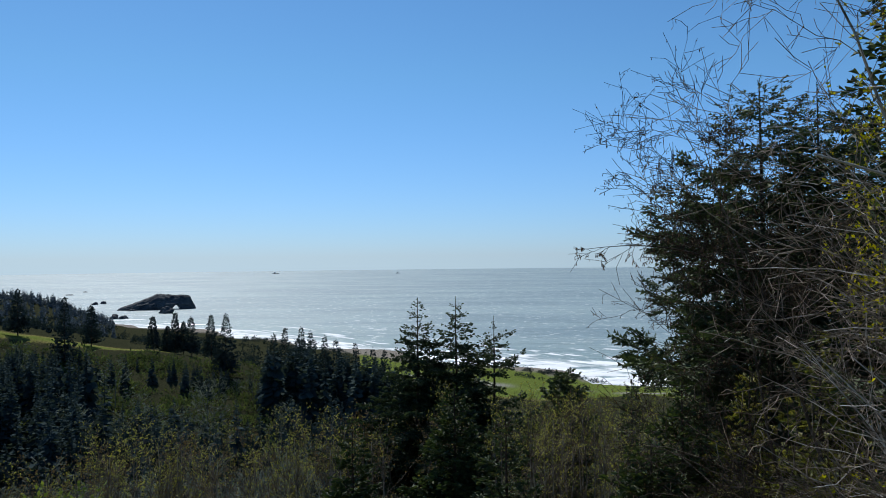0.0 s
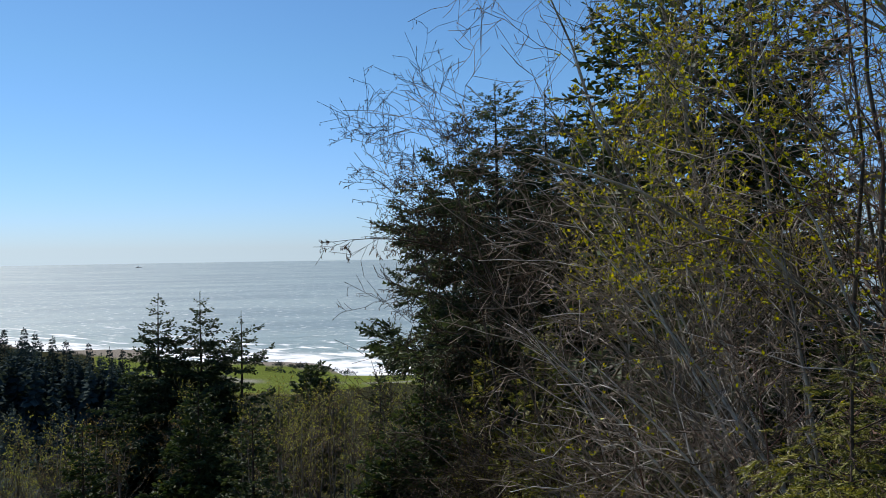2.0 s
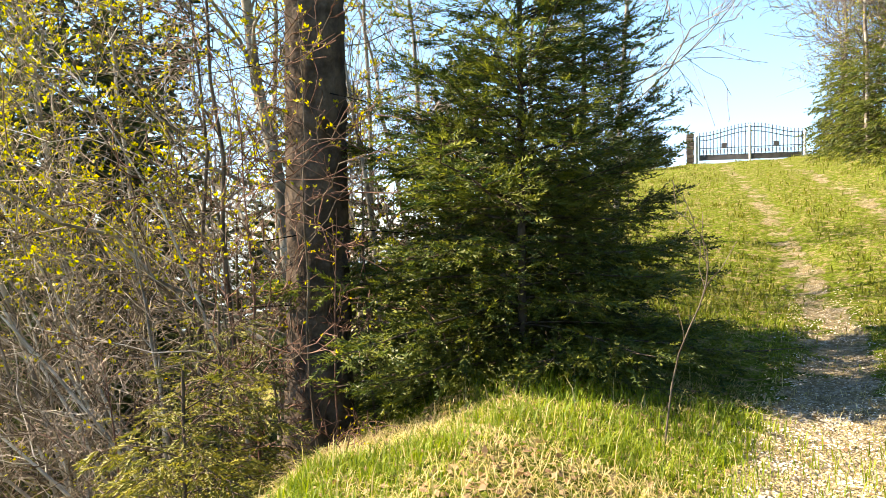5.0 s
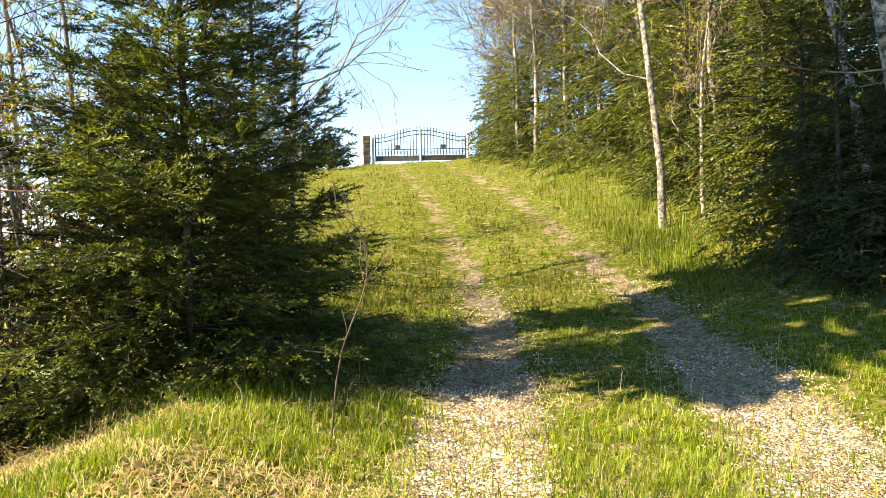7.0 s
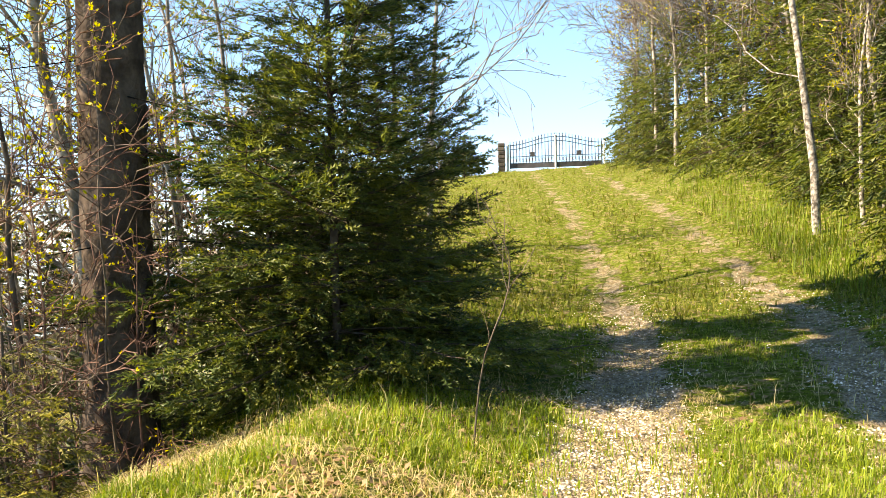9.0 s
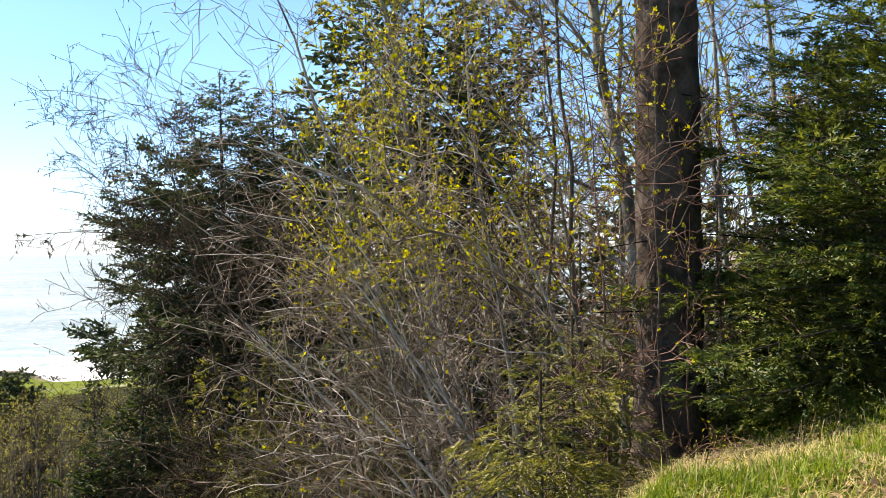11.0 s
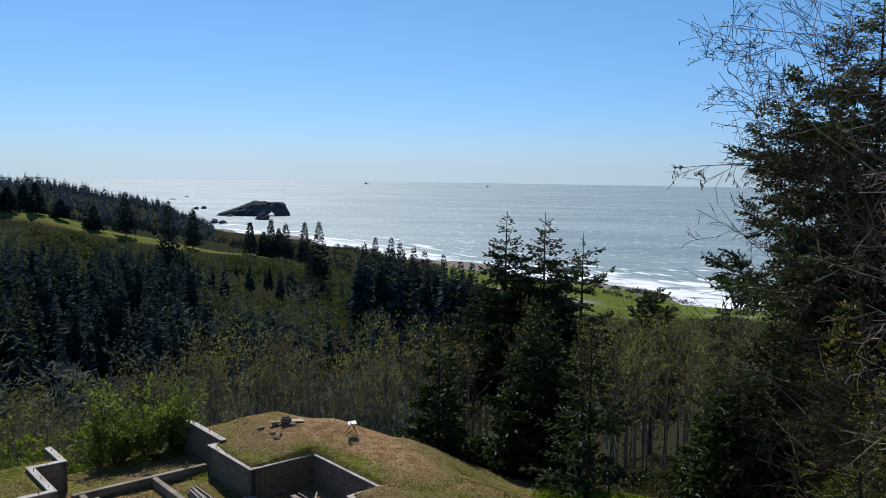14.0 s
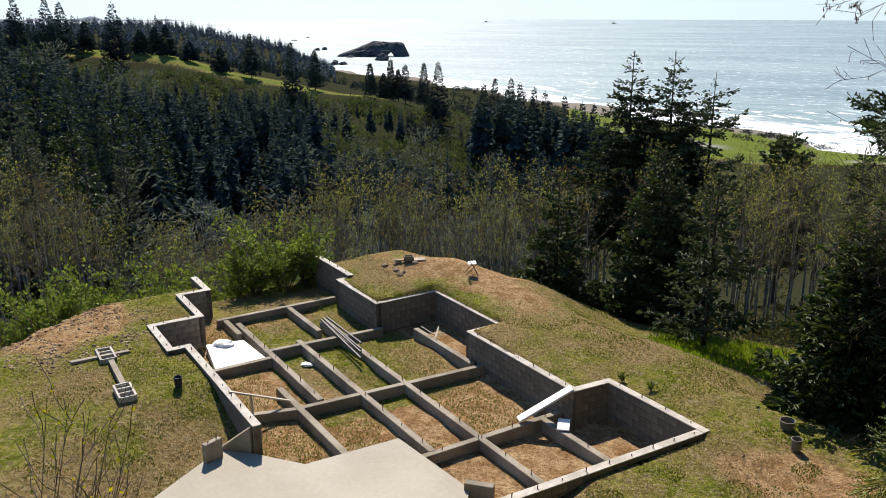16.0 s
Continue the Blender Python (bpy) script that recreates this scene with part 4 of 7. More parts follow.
def courses(ob, a, b, z1, ends):
    """Hollow blocks in running bond, one object each, on the wall's core."""
    A, B = Vector((*from_plan(*a), 0)), Vector((*from_plan(*b), 0))
    d = (B - A).normalized()
    A, length = A - d * ends[0], (B - A).length + ends[0] + ends[1]
    n = max(1, round(length / 0.4))
    step, tall = length / n, 0.2
    meshes = {}
    for k, w in ((1.0, step), (0.5, step / 2)):
        bm = bmesh.new()
        bmesh.ops.create_cube(bm, size=1, matrix=Matrix.Diagonal((w - 0.012, 0.2, tall - 0.012, 1)))
        meshes[k] = bpy.data.meshes.new("block")
        bm.to_mesh(meshes[k])
        bm.free()
        meshes[k].materials.append(BLOCK)
    turn = math.degrees(math.atan2(d.y, d.x))
    for row in range(5):
        rows = [(0.5 + i, 1.0) for i in range(n)] if row % 2 == 0 else [(0.25, 0.5)] + [(1.0 + i, 1.0) for i in range(n - 1)] + [(n - 0.25, 0.5)]
        for s, k in rows:
            block = new("block", meshes[k])
            block.parent = ob
            p = A + d * step * s
            block.matrix_local = F_INV @ pose(p.x, p.y, z1 - 0.002 - tall * (row + 0.5), 0, 0, turn)


def wall(name, a, b, z1, z0=PIT - 0.3, half=0.1, material=None, ends=(0.1, 0.0), cap=False, rods=0.0, label="", blocks=False):
    bm = bmesh.new()
    box_between(bm, a, b, half, z0, z1, ends)
    bmesh.ops.bevel(bm, geom=bm.edges[:], offset=0.012, segments=1, affect="EDGES")
    bm.transform(F_INV)
    ob = part(name, bm, material or CONCRETE, foundation, label)
    if blocks:
        courses(ob, a, b, z1, ends)
    if cap:
        bm = bmesh.new()
        box_between(bm, a, b, 0.104, z1 + 0.001, z1 + 0.025, ends)
        bm.transform(F_INV)
        part("cap", bm, CAP, ob, "pale mortar cap")
    if rods:
        n = max(1, int(math.dist(a, b) / rods))
        for k in range(n):
            s = (k + 0.5) / n
            u, v = a[0] + (b[0] - a[0]) * s, a[1] + (b[1] - a[1]) * s
            x, y = from_plan(u, v)
            h = 0.06 + 0.03 * ((k * 7) % 3)
            V, F = tubes([[(x, y, z1 - 0.05), (x + 0.01, y, z1 + h)]], [[0.013, 0.013]], 5)
            V = V + np.array(F_INV.translation)
            link_mesh("rebar", V, F, STEEL, ob)
    return ob


TALL = [((0.1, 0.1), (3.15, 0.1)), ((3.15, 0.1), (3.25, -1.0)), ((3.25, -1.0), (7.8, -1.0)), ((7.8, -1.0), (7.8, 0.1)),
        ((7.8, 0.1), (11.5, 0.1)), ((11.5, 0.1), (11.5, -2.15)), ((11.5, -2.15), (14.3, -2.15)), ((14.3, -2.15), (14.3, -1.75)), ((14.3, -1.75), (17.0, -1.75)),
        ((0.1, 0.1), (0.35, -5.5)),
        ((5.9, -8.35), (11.3, -8.35)), ((11.3, -8.35), (11.3, -8.85)), ((11.3, -8.85), (13.45, -8.85)), ((13.45, -8.85), (13.45, -7.35)),
        ((13.45, -7.35), (15.8, -7.35)), ((15.8, -7.35), (15.8, -6.4)), ((15.8, -6.4), (17.4, -6.4))]
for k, (a, b) in enumerate(TALL):
    wall("block_wall", a, b, WALL_TOP + (0.12 if k == 8 else 0.0) - 0.001 * k, cap=True, material=MORTAR, half=0.092, blocks=True, rods=0.62 if k not in (1, 3, 7) else 0)
STEMS = [((14.6, -6.4), (14.6, -2.2)), ((13.9, -6.0), (7.5, -6.0)), ((11.5, -4.9), (3.7, -4.9)), ((12.6, -3.6), (1.2, -3.6)), ((8.7, -6.65), (4.7, -6.65)),
         ((3.5, -1.72), (0.3, -1.72)), ((11.35, -6.0), (11.1, -2.2)), ((7.4, -6.65), (7.0, -1.1)), ((3.65, -5.2), (3.6, -1.1)), ((10.4, -1.3), (7.3, -1.3)),
         ((14.5, -4.0), (12.0, -4.0)), ((14.5, -6.25), (13.1, -6.25)), ((10.85, -8.25), (10.85, -6.05)), ((7.4, -6.65), (7.9, -8.25))]
for k, (a, b) in enumerate(STEMS):
    wall("stem_wall", a, b, STEM_TOP - 0.002 * k, half=0.09, rods=0.9 if k in (1, 2, 3, 8, 5) else 0)
wall("pillar", (5.97, -9.55), (6.13, -9.12), STEM_TOP + 0.5, half=0.07, ends=(0, 0), rods=0.2)
wedge = bmesh.new()
box_between(wedge, (5.9, -8.45), (6.46, -9.0), 0.1, PIT - 0.3, WALL_TOP - 0.02)
for v in list(wedge.verts)[4:]:
    v.co.z = WALL_TOP - 0.02 if to_plan(v.co.x, v.co.y)[1] > -8.72 else STEM_TOP + 0.06
wedge.transform(F_INV)
part("sloping_wall", wedge, CONCRETE, foundation)
wall("stem_wall", (1.9, -5.1), (1.5, -4.75), STEM_TOP + 0.2, half=0.09)


def flat_slab(name, outline, z0, z1, material, label, parent):
    bm = bmesh.new()
    low = [bm.verts.new((*from_plan(u, v), z0)) for u, v in outline]
    high = [bm.verts.new((*from_plan(u, v), z1)) for u, v in outline]
    bm.faces.new(high), bm.faces.new(low[::-1])
    for k in range(len(outline)):
        j = (k + 1) % len(outline)
        bm.faces.new([low[k], low[j], high[j], high[k]])
    bmesh.ops.recalc_face_normals(bm, faces=bm.faces)
    bm.transform(F_INV)
    return part(name, bm, material, parent, label)


flat_slab("slab", SLAB_EDGE, STEM_TOP - 0.5, STEM_TOP + 0.03, SLAB, "smooth pale concrete garage slab", foundation)
flat_slab("patio_slab", [(10.78, -7.75), (10.95, -6.2), (12.65, -6.3), (12.9, -7.4)], PIT - 0.1, STEM_TOP - 0.06, WHITE, "bright white poured slab", foundation)


# ---- conifers ----
def stand(bearing, r, dz=0.0, turn=0.0):
    x, y = polar(bearing, r)
    return pose(x, y, land_at(x, y) + dz, 0, 0, turn)


def tall_to(bearing, r, top_angle):
    """The height of a tree whose top shows at that angle above the eye's level."""
    x, y = polar(bearing, r)
    return EYE + r * math.tan(radians(top_angle)) - land_at(x, y)


def layered_at(seed, bearing, r, top_angle, wide, label, leaf=None, group="", **kw):
    h = tall_to(bearing, r, top_angle) + 0.15
    return plant("conifer", layered(np.random.default_rng(seed), h, wide, **kw), stand(bearing, r, -0.15), label, "tree", group, leaf_mat=leaf or SPRUCE)


ABOVE, BELOW, BIG = "spruces above the alders", "firs below the lawn", "large spruces on the slope"
GAPPY = dict(clear=0.34, whorl=0.55, arms=8, power=1.05, ragged=0.3, rise=0.3, droop=0.45, tip=0.2, top_lift=0.3, step=0.13, ratio=0.32, hang=0.2, spray=0.29, gap=0.1, tmpl=tuft(0.28), miss=0.1, bare=0.02, thick=1.2, roll=0.9)
layered_at(11, 1.9, 45, -2.81, 4.9, "tall dark spruce with a sparse ragged crown", None, ABOVE, **GAPPY)
layered_at(12, -0.8, 46, -2.76, 5.0, "tall dark spruce with upswept boughs", None, ABOVE, **GAPPY)
layered_at(13, -3.43, 48, -4.13, 5.6, "broad dark spruce with wide gaps between boughs", None, ABOVE, **dict(GAPPY, whorl=0.85, arms=5, power=0.8, miss=0.2, ragged=0.55, rise=0.35, droop=0.5, tip=0.35))
DENSE = dict(clear=0.02, whorl=0.36, arms=7, power=0.8, ragged=0.35, rise=0.25, droop=0.38, tip=0.2, step=0.12, ratio=0.4, hang=0.2, spray=0.28, gap=0.1, tmpl=tuft(0.3), miss=0.05, bare=0.02, thick=1.6)
layered_at(14, -0.75, 32, -9.0, 2.7, "dense dark green fir in front of the alders", FIR_DARK, BELOW, **DENSE)
layered_at(15, 6.45, 32, -11.0, 1.55, "small dark green fir behind the lawn", FIR_DARK, BELOW, **dict(DENSE, spray=0.25))
layered_at(16, -4.2, 27.0, -10.72, 1.75, "young grey-green fir with a bare lower trunk", SPRUCE, BELOW, **dict(DENSE, clear=0.14, whorl=0.42, spray=0.2, arms=6, power=0.6, miss=0.2))
layered_at(17, -14.2, 21.0, -12.4, 2.3, "dense dark fir standing on the lawn", FIR_DARK, BELOW, **dict(DENSE, clear=0.05, whorl=0.26, spray=0.26, power=0.7, skirt=0.25, arms=9, ratio=0.5))
layered_at(18, -8.5, 66, -8.1, 2.6, "low round-crowned conifer beyond the alders", SPRUCE, **dict(DENSE, clear=0.3, power=0.4, whorl=0.6, spray=0.5, gap=0.2))
layered_at(19, -12.9, 60, -8.4, 1.6, "small pointed conifer beyond the alders", SPRUCE, **dict(DENSE, whorl=0.6, spray=0.45, gap=0.2))
CLUMPY = dict(whorl=0.5, arms=8, ragged=0.5, rise=0.2, droop=0.42, tip=0.32, step=0.19, ratio=0.27, hang=0.2, spray=0.5, gap=0.15, tmpl=frond(3, 0.3), thick=1.5, miss=0.12, bare=0.1, top_lift=0.2)
BEHIND = dict(CLUMPY, step=0.34, gap=0.24, spray=0.75, tmpl=frond(2, 0.3))
layered_at(20, -21.3, 28, 11.31, 4.9, "large dark spruce with a thick uneven crown", SPRUCE, BIG, clear=0.34, power=0.66, **CLUMPY)
layered_at(21, -24.9, 30, 10.6, 4.6, "large dark spruce crowded by its neighbour", SPRUCE, BIG, clear=0.3, power=0.66, **CLUMPY)
layered_at(22, -31.5, 27, 17.0, 3.8, "large dark spruce behind the bare branches", SPRUCE, BIG, clear=0.12, power=0.5, **BEHIND)
layered_at(26, -35.5, 22, 20.0, 3.2, "dark spruce behind the bare branches", SPRUCE, BIG, clear=0.12, power=0.55, **BEHIND)
layered_at(23, -40.0, 24, 18.0, 2.8, "dark spruce behind the bare branches", SPRUCE, BIG, clear=0.1, power=0.55, **BEHIND)
layered_at(24, -16.2, 23, -8.0, 1.9, "dark young conifer on the slope", FIR_DARK, BIG, **DENSE)
layered_at(25, -20.5, 22, -7.5, 1.7, "olive young conifer on the slope", HEMLOCK, BIG, **dict(DENSE, step=0.18, hang=0.35))
layered_at(27, -24.5, 19, -5.0, 1.8, "olive young conifer on the slope", HEMLOCK, BIG, **dict(DENSE, step=0.18, hang=0.35))


# ---- woods on the far ridge ----
def wood_mass(name, spots, variants, material, label, category, smin=0.8, smax=1.25, seed=1):
    """Many far trees in one mesh."""
    rng = np.random.default_rng(seed)
    out = []
    for x, y, s in spots:
        V, F = variants[rng.integers(len(variants))]
        a, k = rng.uniform(0, 6.28), s * rng.uniform(smin, smax)
        c, d = math.cos(a), math.sin(a)
        W = np.stack([V[:, 0] * c - V[:, 1] * d, V[:, 0] * d + V[:, 1] * c, V[:, 2]], -1) * k
        out.append((W + [x, y, land_at(x, y) - 0.3], F))
    V, F = join(out)
    return tagged(link_mesh(name, V, F, material), label, category, kind="stuff")


KITE = (np.array([(0, 0, 0), (0.6, 0.24, -0.06), (1, 0, -0.12), (0.6, -0.24, -0.06)]), np.array([(0, 1, 2), (0, 2, 3)]))


def far_conifer(seed, h, wide, tiers=16, arms=8, clear=0.03, power=0.85, tmpl=None):
    """A far conifer: a thin trunk with tiers of drooping flat boughs."""
    rng = np.random.default_rng(seed)
    t = np.repeat(np.linspace(clear, 0.97, tiers), arms) + rng.normal(0, 0.35 / tiers, tiers * arms)
    t = np.clip(t, 0.0, 0.985)
    n = len(t)
    az = rng.uniform(0, 6.28, n)
    L = wide * (1 - t) ** power * rng.uniform(0.55, 1.2, n) + 0.02 * h * (1.3 - t)
    d = np.stack([np.cos(az), np.sin(az), -0.4 + 1.0 * t**3 + rng.normal(0, 0.15, n)], -1)
    boughs = scatter(tmpl or KITE, np.stack([0 * t, 0 * t, t * h], -1), d, L, rng, 0.7)
    V, F = tubes([[(0, 0, 0), (0, 0, h)]], [[0.014 * h, 0.02]], 4)
    return join([(V, np.concatenate([F[:, [0, 1, 2]], F[:, [0, 2, 3]]])), boughs])


def bush(seed, wide, tall, n=70, size=0.5):
    rng = np.random.default_rng(seed)
    a, c = rng.uniform(0, 6.28, n), rng.uniform(0.0, 1.0, n)
    d = np.stack([np.cos(a) * np.sqrt(1 - c**2), np.sin(a) * np.sqrt(1 - c**2), c], -1)
    P = d * rng.uniform(0.5, 1.0, n)[:, None] * [wide, wide, tall] * (1 + 0.25 * np.sin(3 * a + seed))[:, None]
    return scatter(TUFT, P, d + rng.normal(0, 0.4, d.shape), size * rng.uniform(0.6, 1.4, n), rng, 1.5)


FAR = [far_conifer(s, 16, 2.9 + 0.4 * (s % 4), 18, 10, tmpl=(KITE[0] * [1, 1.35, 1], KITE[1])) for s in range(40, 48)]
TINY = [far_conifer(s, 16, 5.0, 9, 7, tmpl=(KITE[0] * [1, 1.7, 1], KITE[1])) for s in range(56, 60)]
BUSHES = [bush(s, 2.4, 2.4, 60, 0.8) for s in range(60, 65)]
LOW_BUSHES = [bush(s, 2.1, 1.6, 45, 0.7) for s in range(90, 95)]


def grey_tree(seed, h=8.0, wide=2.4, n=130):
    """A leafless far tree: a haze of fine twigs over a stem."""
    rng = np.random.default_rng(seed)
    t = rng.uniform(0.25, 1.0, n)
    az = rng.uniform(0, 6.28, n)
    r = wide * np.sin(np.pi * (0.12 + 0.8 * t)) ** 0.7 * rng.uniform(0.25, 1.0, n) * (1 + 0.3 * np.sin(3 * az + 5 * t + seed))
    P = np.stack([r * np.cos(az), r * np.sin(az), t * h], -1)
    d = np.stack([np.cos(az), np.sin(az), 0.5 + rng.normal(0, 0.4, n)], -1)
    V, F = tubes([[(0, 0, 0), (0, 0, h * 0.9)]], [[0.12, 0.03]], 4)
    return join([(V, np.concatenate([F[:, [0, 1, 2]], F[:, [0, 2, 3]]])), scatter(frond(2, 0.16, 0.06), P, d, rng.uniform(0.6, 1.3, n), rng, 1.2)])


GREY = [grey_tree(s) for s in range(75, 80)]


def under(b):
    """How high trees in the valley may show: below the meadow on the ridge."""
    return np.interp(b, [3, 12, 18, 20, 23, 28, 31.7, 35, 38, 41, 46], [-8.5, -7.9, -6.3, -5.9, -5.3, -5.0, -4.4, -3.8, -3.0, -1.0, 0.5])


def room_for(b, r, limit):
    x, y = polar(b, r)
    return EYE + r * math.tan(radians(limit)) - land_at(x, y)


rng = np.random.default_rng(70)
conifers, greys, shrubs = [], [], []
while len(conifers) < 900:
    b, r = rng.uniform(5, 62), rng.uniform(105, 238)
    x, y = polar(b, r)
    patch = wave_noise(x, y, 51, 3, 0.05)
    thin = 0.9 if (b < 24 and r > 165) else 0.12 if b > 24 and r > 150 else 0.5
    if patch + rng.normal(0, 0.25) < thin - 0.45 + 0.5 * (r < 140):
        continue
    size = min(rng.uniform(8, 17), room_for(b, r, under(b)) * rng.uniform(0.75, 1.0))
    if size > 3.5:
        conifers.append((x, y, size / 16))
while len(greys) < 330:
    b, r = rng.uniform(9, 50), rng.uniform(80, 215)
    x, y = polar(b, r)
    if wave_noise(x, y, 51, 3, 0.05) < rng.normal(0.1, 0.2) and (r < 170 or b > 34 or rng.uniform() < 0.2):
        size = min(rng.uniform(5, 10), room_for(b, r, under(b)))
        if size > 3:
            greys.append((x, y, size / 8))
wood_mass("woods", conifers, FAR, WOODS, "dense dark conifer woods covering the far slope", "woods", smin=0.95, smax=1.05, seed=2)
wood_mass("bare_woods", greys, GREY, GREY_SHRUB, "grey leafless trees in the valley", "woods", seed=7)
spots = [(*polar(b, r), rng.uniform(0.5, 1.2)) for b, r in zip(rng.uniform(11, 44, 1600), rng.uniform(130, 247, 1600))]
wood_mass("scrub", spots, LOW_BUSHES, SCRUB, "dark green scrub on the ridge's face", "scrub", seed=6)
# the belt of trees that stands behind the meadow
spots = []
for b in rng.uniform(23.5, 45, 130):
    r = rng.uniform(284, 310)
    top = np.interp(b, [23.5, 28, 31, 33, 36, 40, 45], [-4.1, -3.7, -3.3, -2.4, -1.4, -0.6, 0.2]) - abs(rng.normal(0, 0.5))
    spots.append((*polar(b, r), max(room_for(b, r, top), 3.0) / 16))
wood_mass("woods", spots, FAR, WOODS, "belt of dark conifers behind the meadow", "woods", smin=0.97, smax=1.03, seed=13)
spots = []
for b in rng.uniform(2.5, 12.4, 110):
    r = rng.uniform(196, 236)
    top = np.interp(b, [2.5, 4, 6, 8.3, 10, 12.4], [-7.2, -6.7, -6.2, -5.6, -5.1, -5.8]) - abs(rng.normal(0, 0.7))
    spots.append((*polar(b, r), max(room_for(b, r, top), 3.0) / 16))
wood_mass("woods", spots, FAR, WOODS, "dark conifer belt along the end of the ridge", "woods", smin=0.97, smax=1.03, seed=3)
# trees on the headland, in the colour that carries the haze
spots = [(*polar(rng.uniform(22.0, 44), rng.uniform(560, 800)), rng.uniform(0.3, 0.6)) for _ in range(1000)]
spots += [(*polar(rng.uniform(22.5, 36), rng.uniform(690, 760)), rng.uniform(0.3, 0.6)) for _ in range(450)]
wood_mass("woods", spots, TINY, FAR_WOODS, "wooded headland behind the ridge, tinted blue-grey for haze", "woods", seed=4)
spots = [(*polar(rng.uniform(-60, 8), rng.uniform(380, 440)), rng.uniform(0.25, 0.5)) for _ in range(40)]
for b in rng.uniform(-16, 14, 150):
    spots.append((*polar(b, np.interp(b, SHORE_B, SHORE_R) - rng.uniform(9, 16) - 28 * (rng.uniform() < 0.3)), rng.uniform(0.5, 1.1) * (0.3 + 0.7 * (wave_noise(b, 0.0, 41, 3, 1.5) > -0.1))))
wood_mass("hedge", spots, BUSHES, WOODS, "dark hedges and trees along the coastal fields", "hedge", seed=5)
spots = [(*polar(b, r), rng.uniform(0.7, 1.6)) for b, r in zip(rng.uniform(9, 34, 300), rng.uniform(300, 640, 300))]
wood_mass("scrub", spots, BUSHES, WOODS, "dark scrub on the coastal flats behind the ridge", "scrub", seed=8)
spots = [(*polar(b, r), rng.uniform(0.4, 0.8)) for b, r in zip(rng.uniform(-24, 47, 600), rng.uniform(31, 62, 600)) if r > np.interp(b, [-24, -5, 5, 20, 30, 47], [30, 30.5, 34, 35, 34, 31])]
wood_mass("undergrowth", spots, [bush(s, 1.6, 1.5, 75, 0.28) for s in range(66, 70)], UNDER, "brown leafless undergrowth among the alders", "undergrowth", seed=9)
spots = [(*polar(b, r), rng.uniform(0.5, 1.1)) for b, r in zip(rng.uniform(-26, 10, 420), rng.uniform(72, 310, 420))]
wood_mass("scrub", spots, LOW_BUSHES, UNDER, "brown woods on the slope down to the fields", "scrub", seed=10)
# single trees on the skyline of the ridge: bearing, distance, angle of the top, half width
RIDGE = ((41.4, 250, 0.55, 4.2), (39.7, 245, 0.55, 4.2), (38.9, 255, 0.35, 3.6), (37.6, 262, -0.8, 3.0), (35.9, 250, 0.36, 4.2), (34.4, 262, -1.3, 3), (33.5, 268, -1.15, 2.6), (32.8, 265, -1.05, 2.6), (31.4, 265, -2.1, 3),
         (29.5, 262, -2.5, 3), (27.55, 262, -1.6, 3.0), (24.9, 228, -2.2, 3.0), (23.35, 262, -2.7, 2.6), (19.6, 258, -3.6, 1.9), (18.7, 266, -4.3, 2.4), (18.2, 262, -3.35, 1.6), (17.7, 262, -4.0, 1.8),
         (17.2, 258, -3.7, 2.6), (15.9, 262, -3.6, 2.2), (14.95, 232, -3.55, 3.6), (11.8, 225, -5.0, 2.6), (11.0, 228, -4.66, 2.6), (9.9, 225, -4.6, 2.8), (9.3, 222, -4.84, 2.6), (8.3, 222, -5.2, 2.6),
         (7.5, 220, -5.5, 2.6), (6.2, 220, -5.8, 2.8), (5.0, 220, -6.1, 2.6), (4.2, 215, -6.3, 2.6), (43.5, 240, 0.6, 4.4))
for k, (b, r, top, wide) in enumerate(RIDGE):
    rng = np.random.default_rng(200 + k)
    h = max(6.0, tall_to(b, r, top) + 0.3)
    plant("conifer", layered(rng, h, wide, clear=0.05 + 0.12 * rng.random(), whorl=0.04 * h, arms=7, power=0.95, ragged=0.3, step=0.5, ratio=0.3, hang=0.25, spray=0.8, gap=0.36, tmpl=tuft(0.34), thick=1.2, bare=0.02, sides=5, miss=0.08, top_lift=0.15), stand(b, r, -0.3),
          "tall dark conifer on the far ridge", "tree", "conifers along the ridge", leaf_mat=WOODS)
# nearer trees on the side of the valley
for k, (b, r, top, wide, tint) in enumerate(((40.9, 112, -1.6, 3.0, 0), (39.2, 104, -3.6, 3.2, 0), (37.6, 110, -4.6, 2.8, 1), (36.6, 118, -2.6, 2.6, 0), (42.6, 96, -3.0, 3.4, 1), (44.4, 100, -2.0, 3.4, 0), (38.6, 88, -7.2, 3.0, 0),
                                            (41.8, 84, -6.2, 3.2, 1), (35.2, 122, -5.6, 2.6, 0), (45.6, 90, -4.0, 3.4, 0), (36.2, 96, -8.2, 2.6, 1), (33.8, 128, -6.8, 2.6, 0))):
    h = max(5.0, tall_to(b, r, top))
    plant("conifer", layered(np.random.default_rng(240 + k), h, wide, clear=0.04, whorl=0.045 * h, arms=7, power=0.8, ragged=0.35, step=0.4, ratio=0.4, hang=0.3, spray=0.72, gap=0.34, tmpl=tuft(0.3), thick=1.4, bare=0.03, sides=5, miss=0.08), stand(b, r, -0.3),
          "grey-green conifer on the valley's side" if tint else "dark green conifer on the valley's side", "tree", "conifers on the valley's side", leaf_mat=GREY_FIR if tint else FIR_DARK)


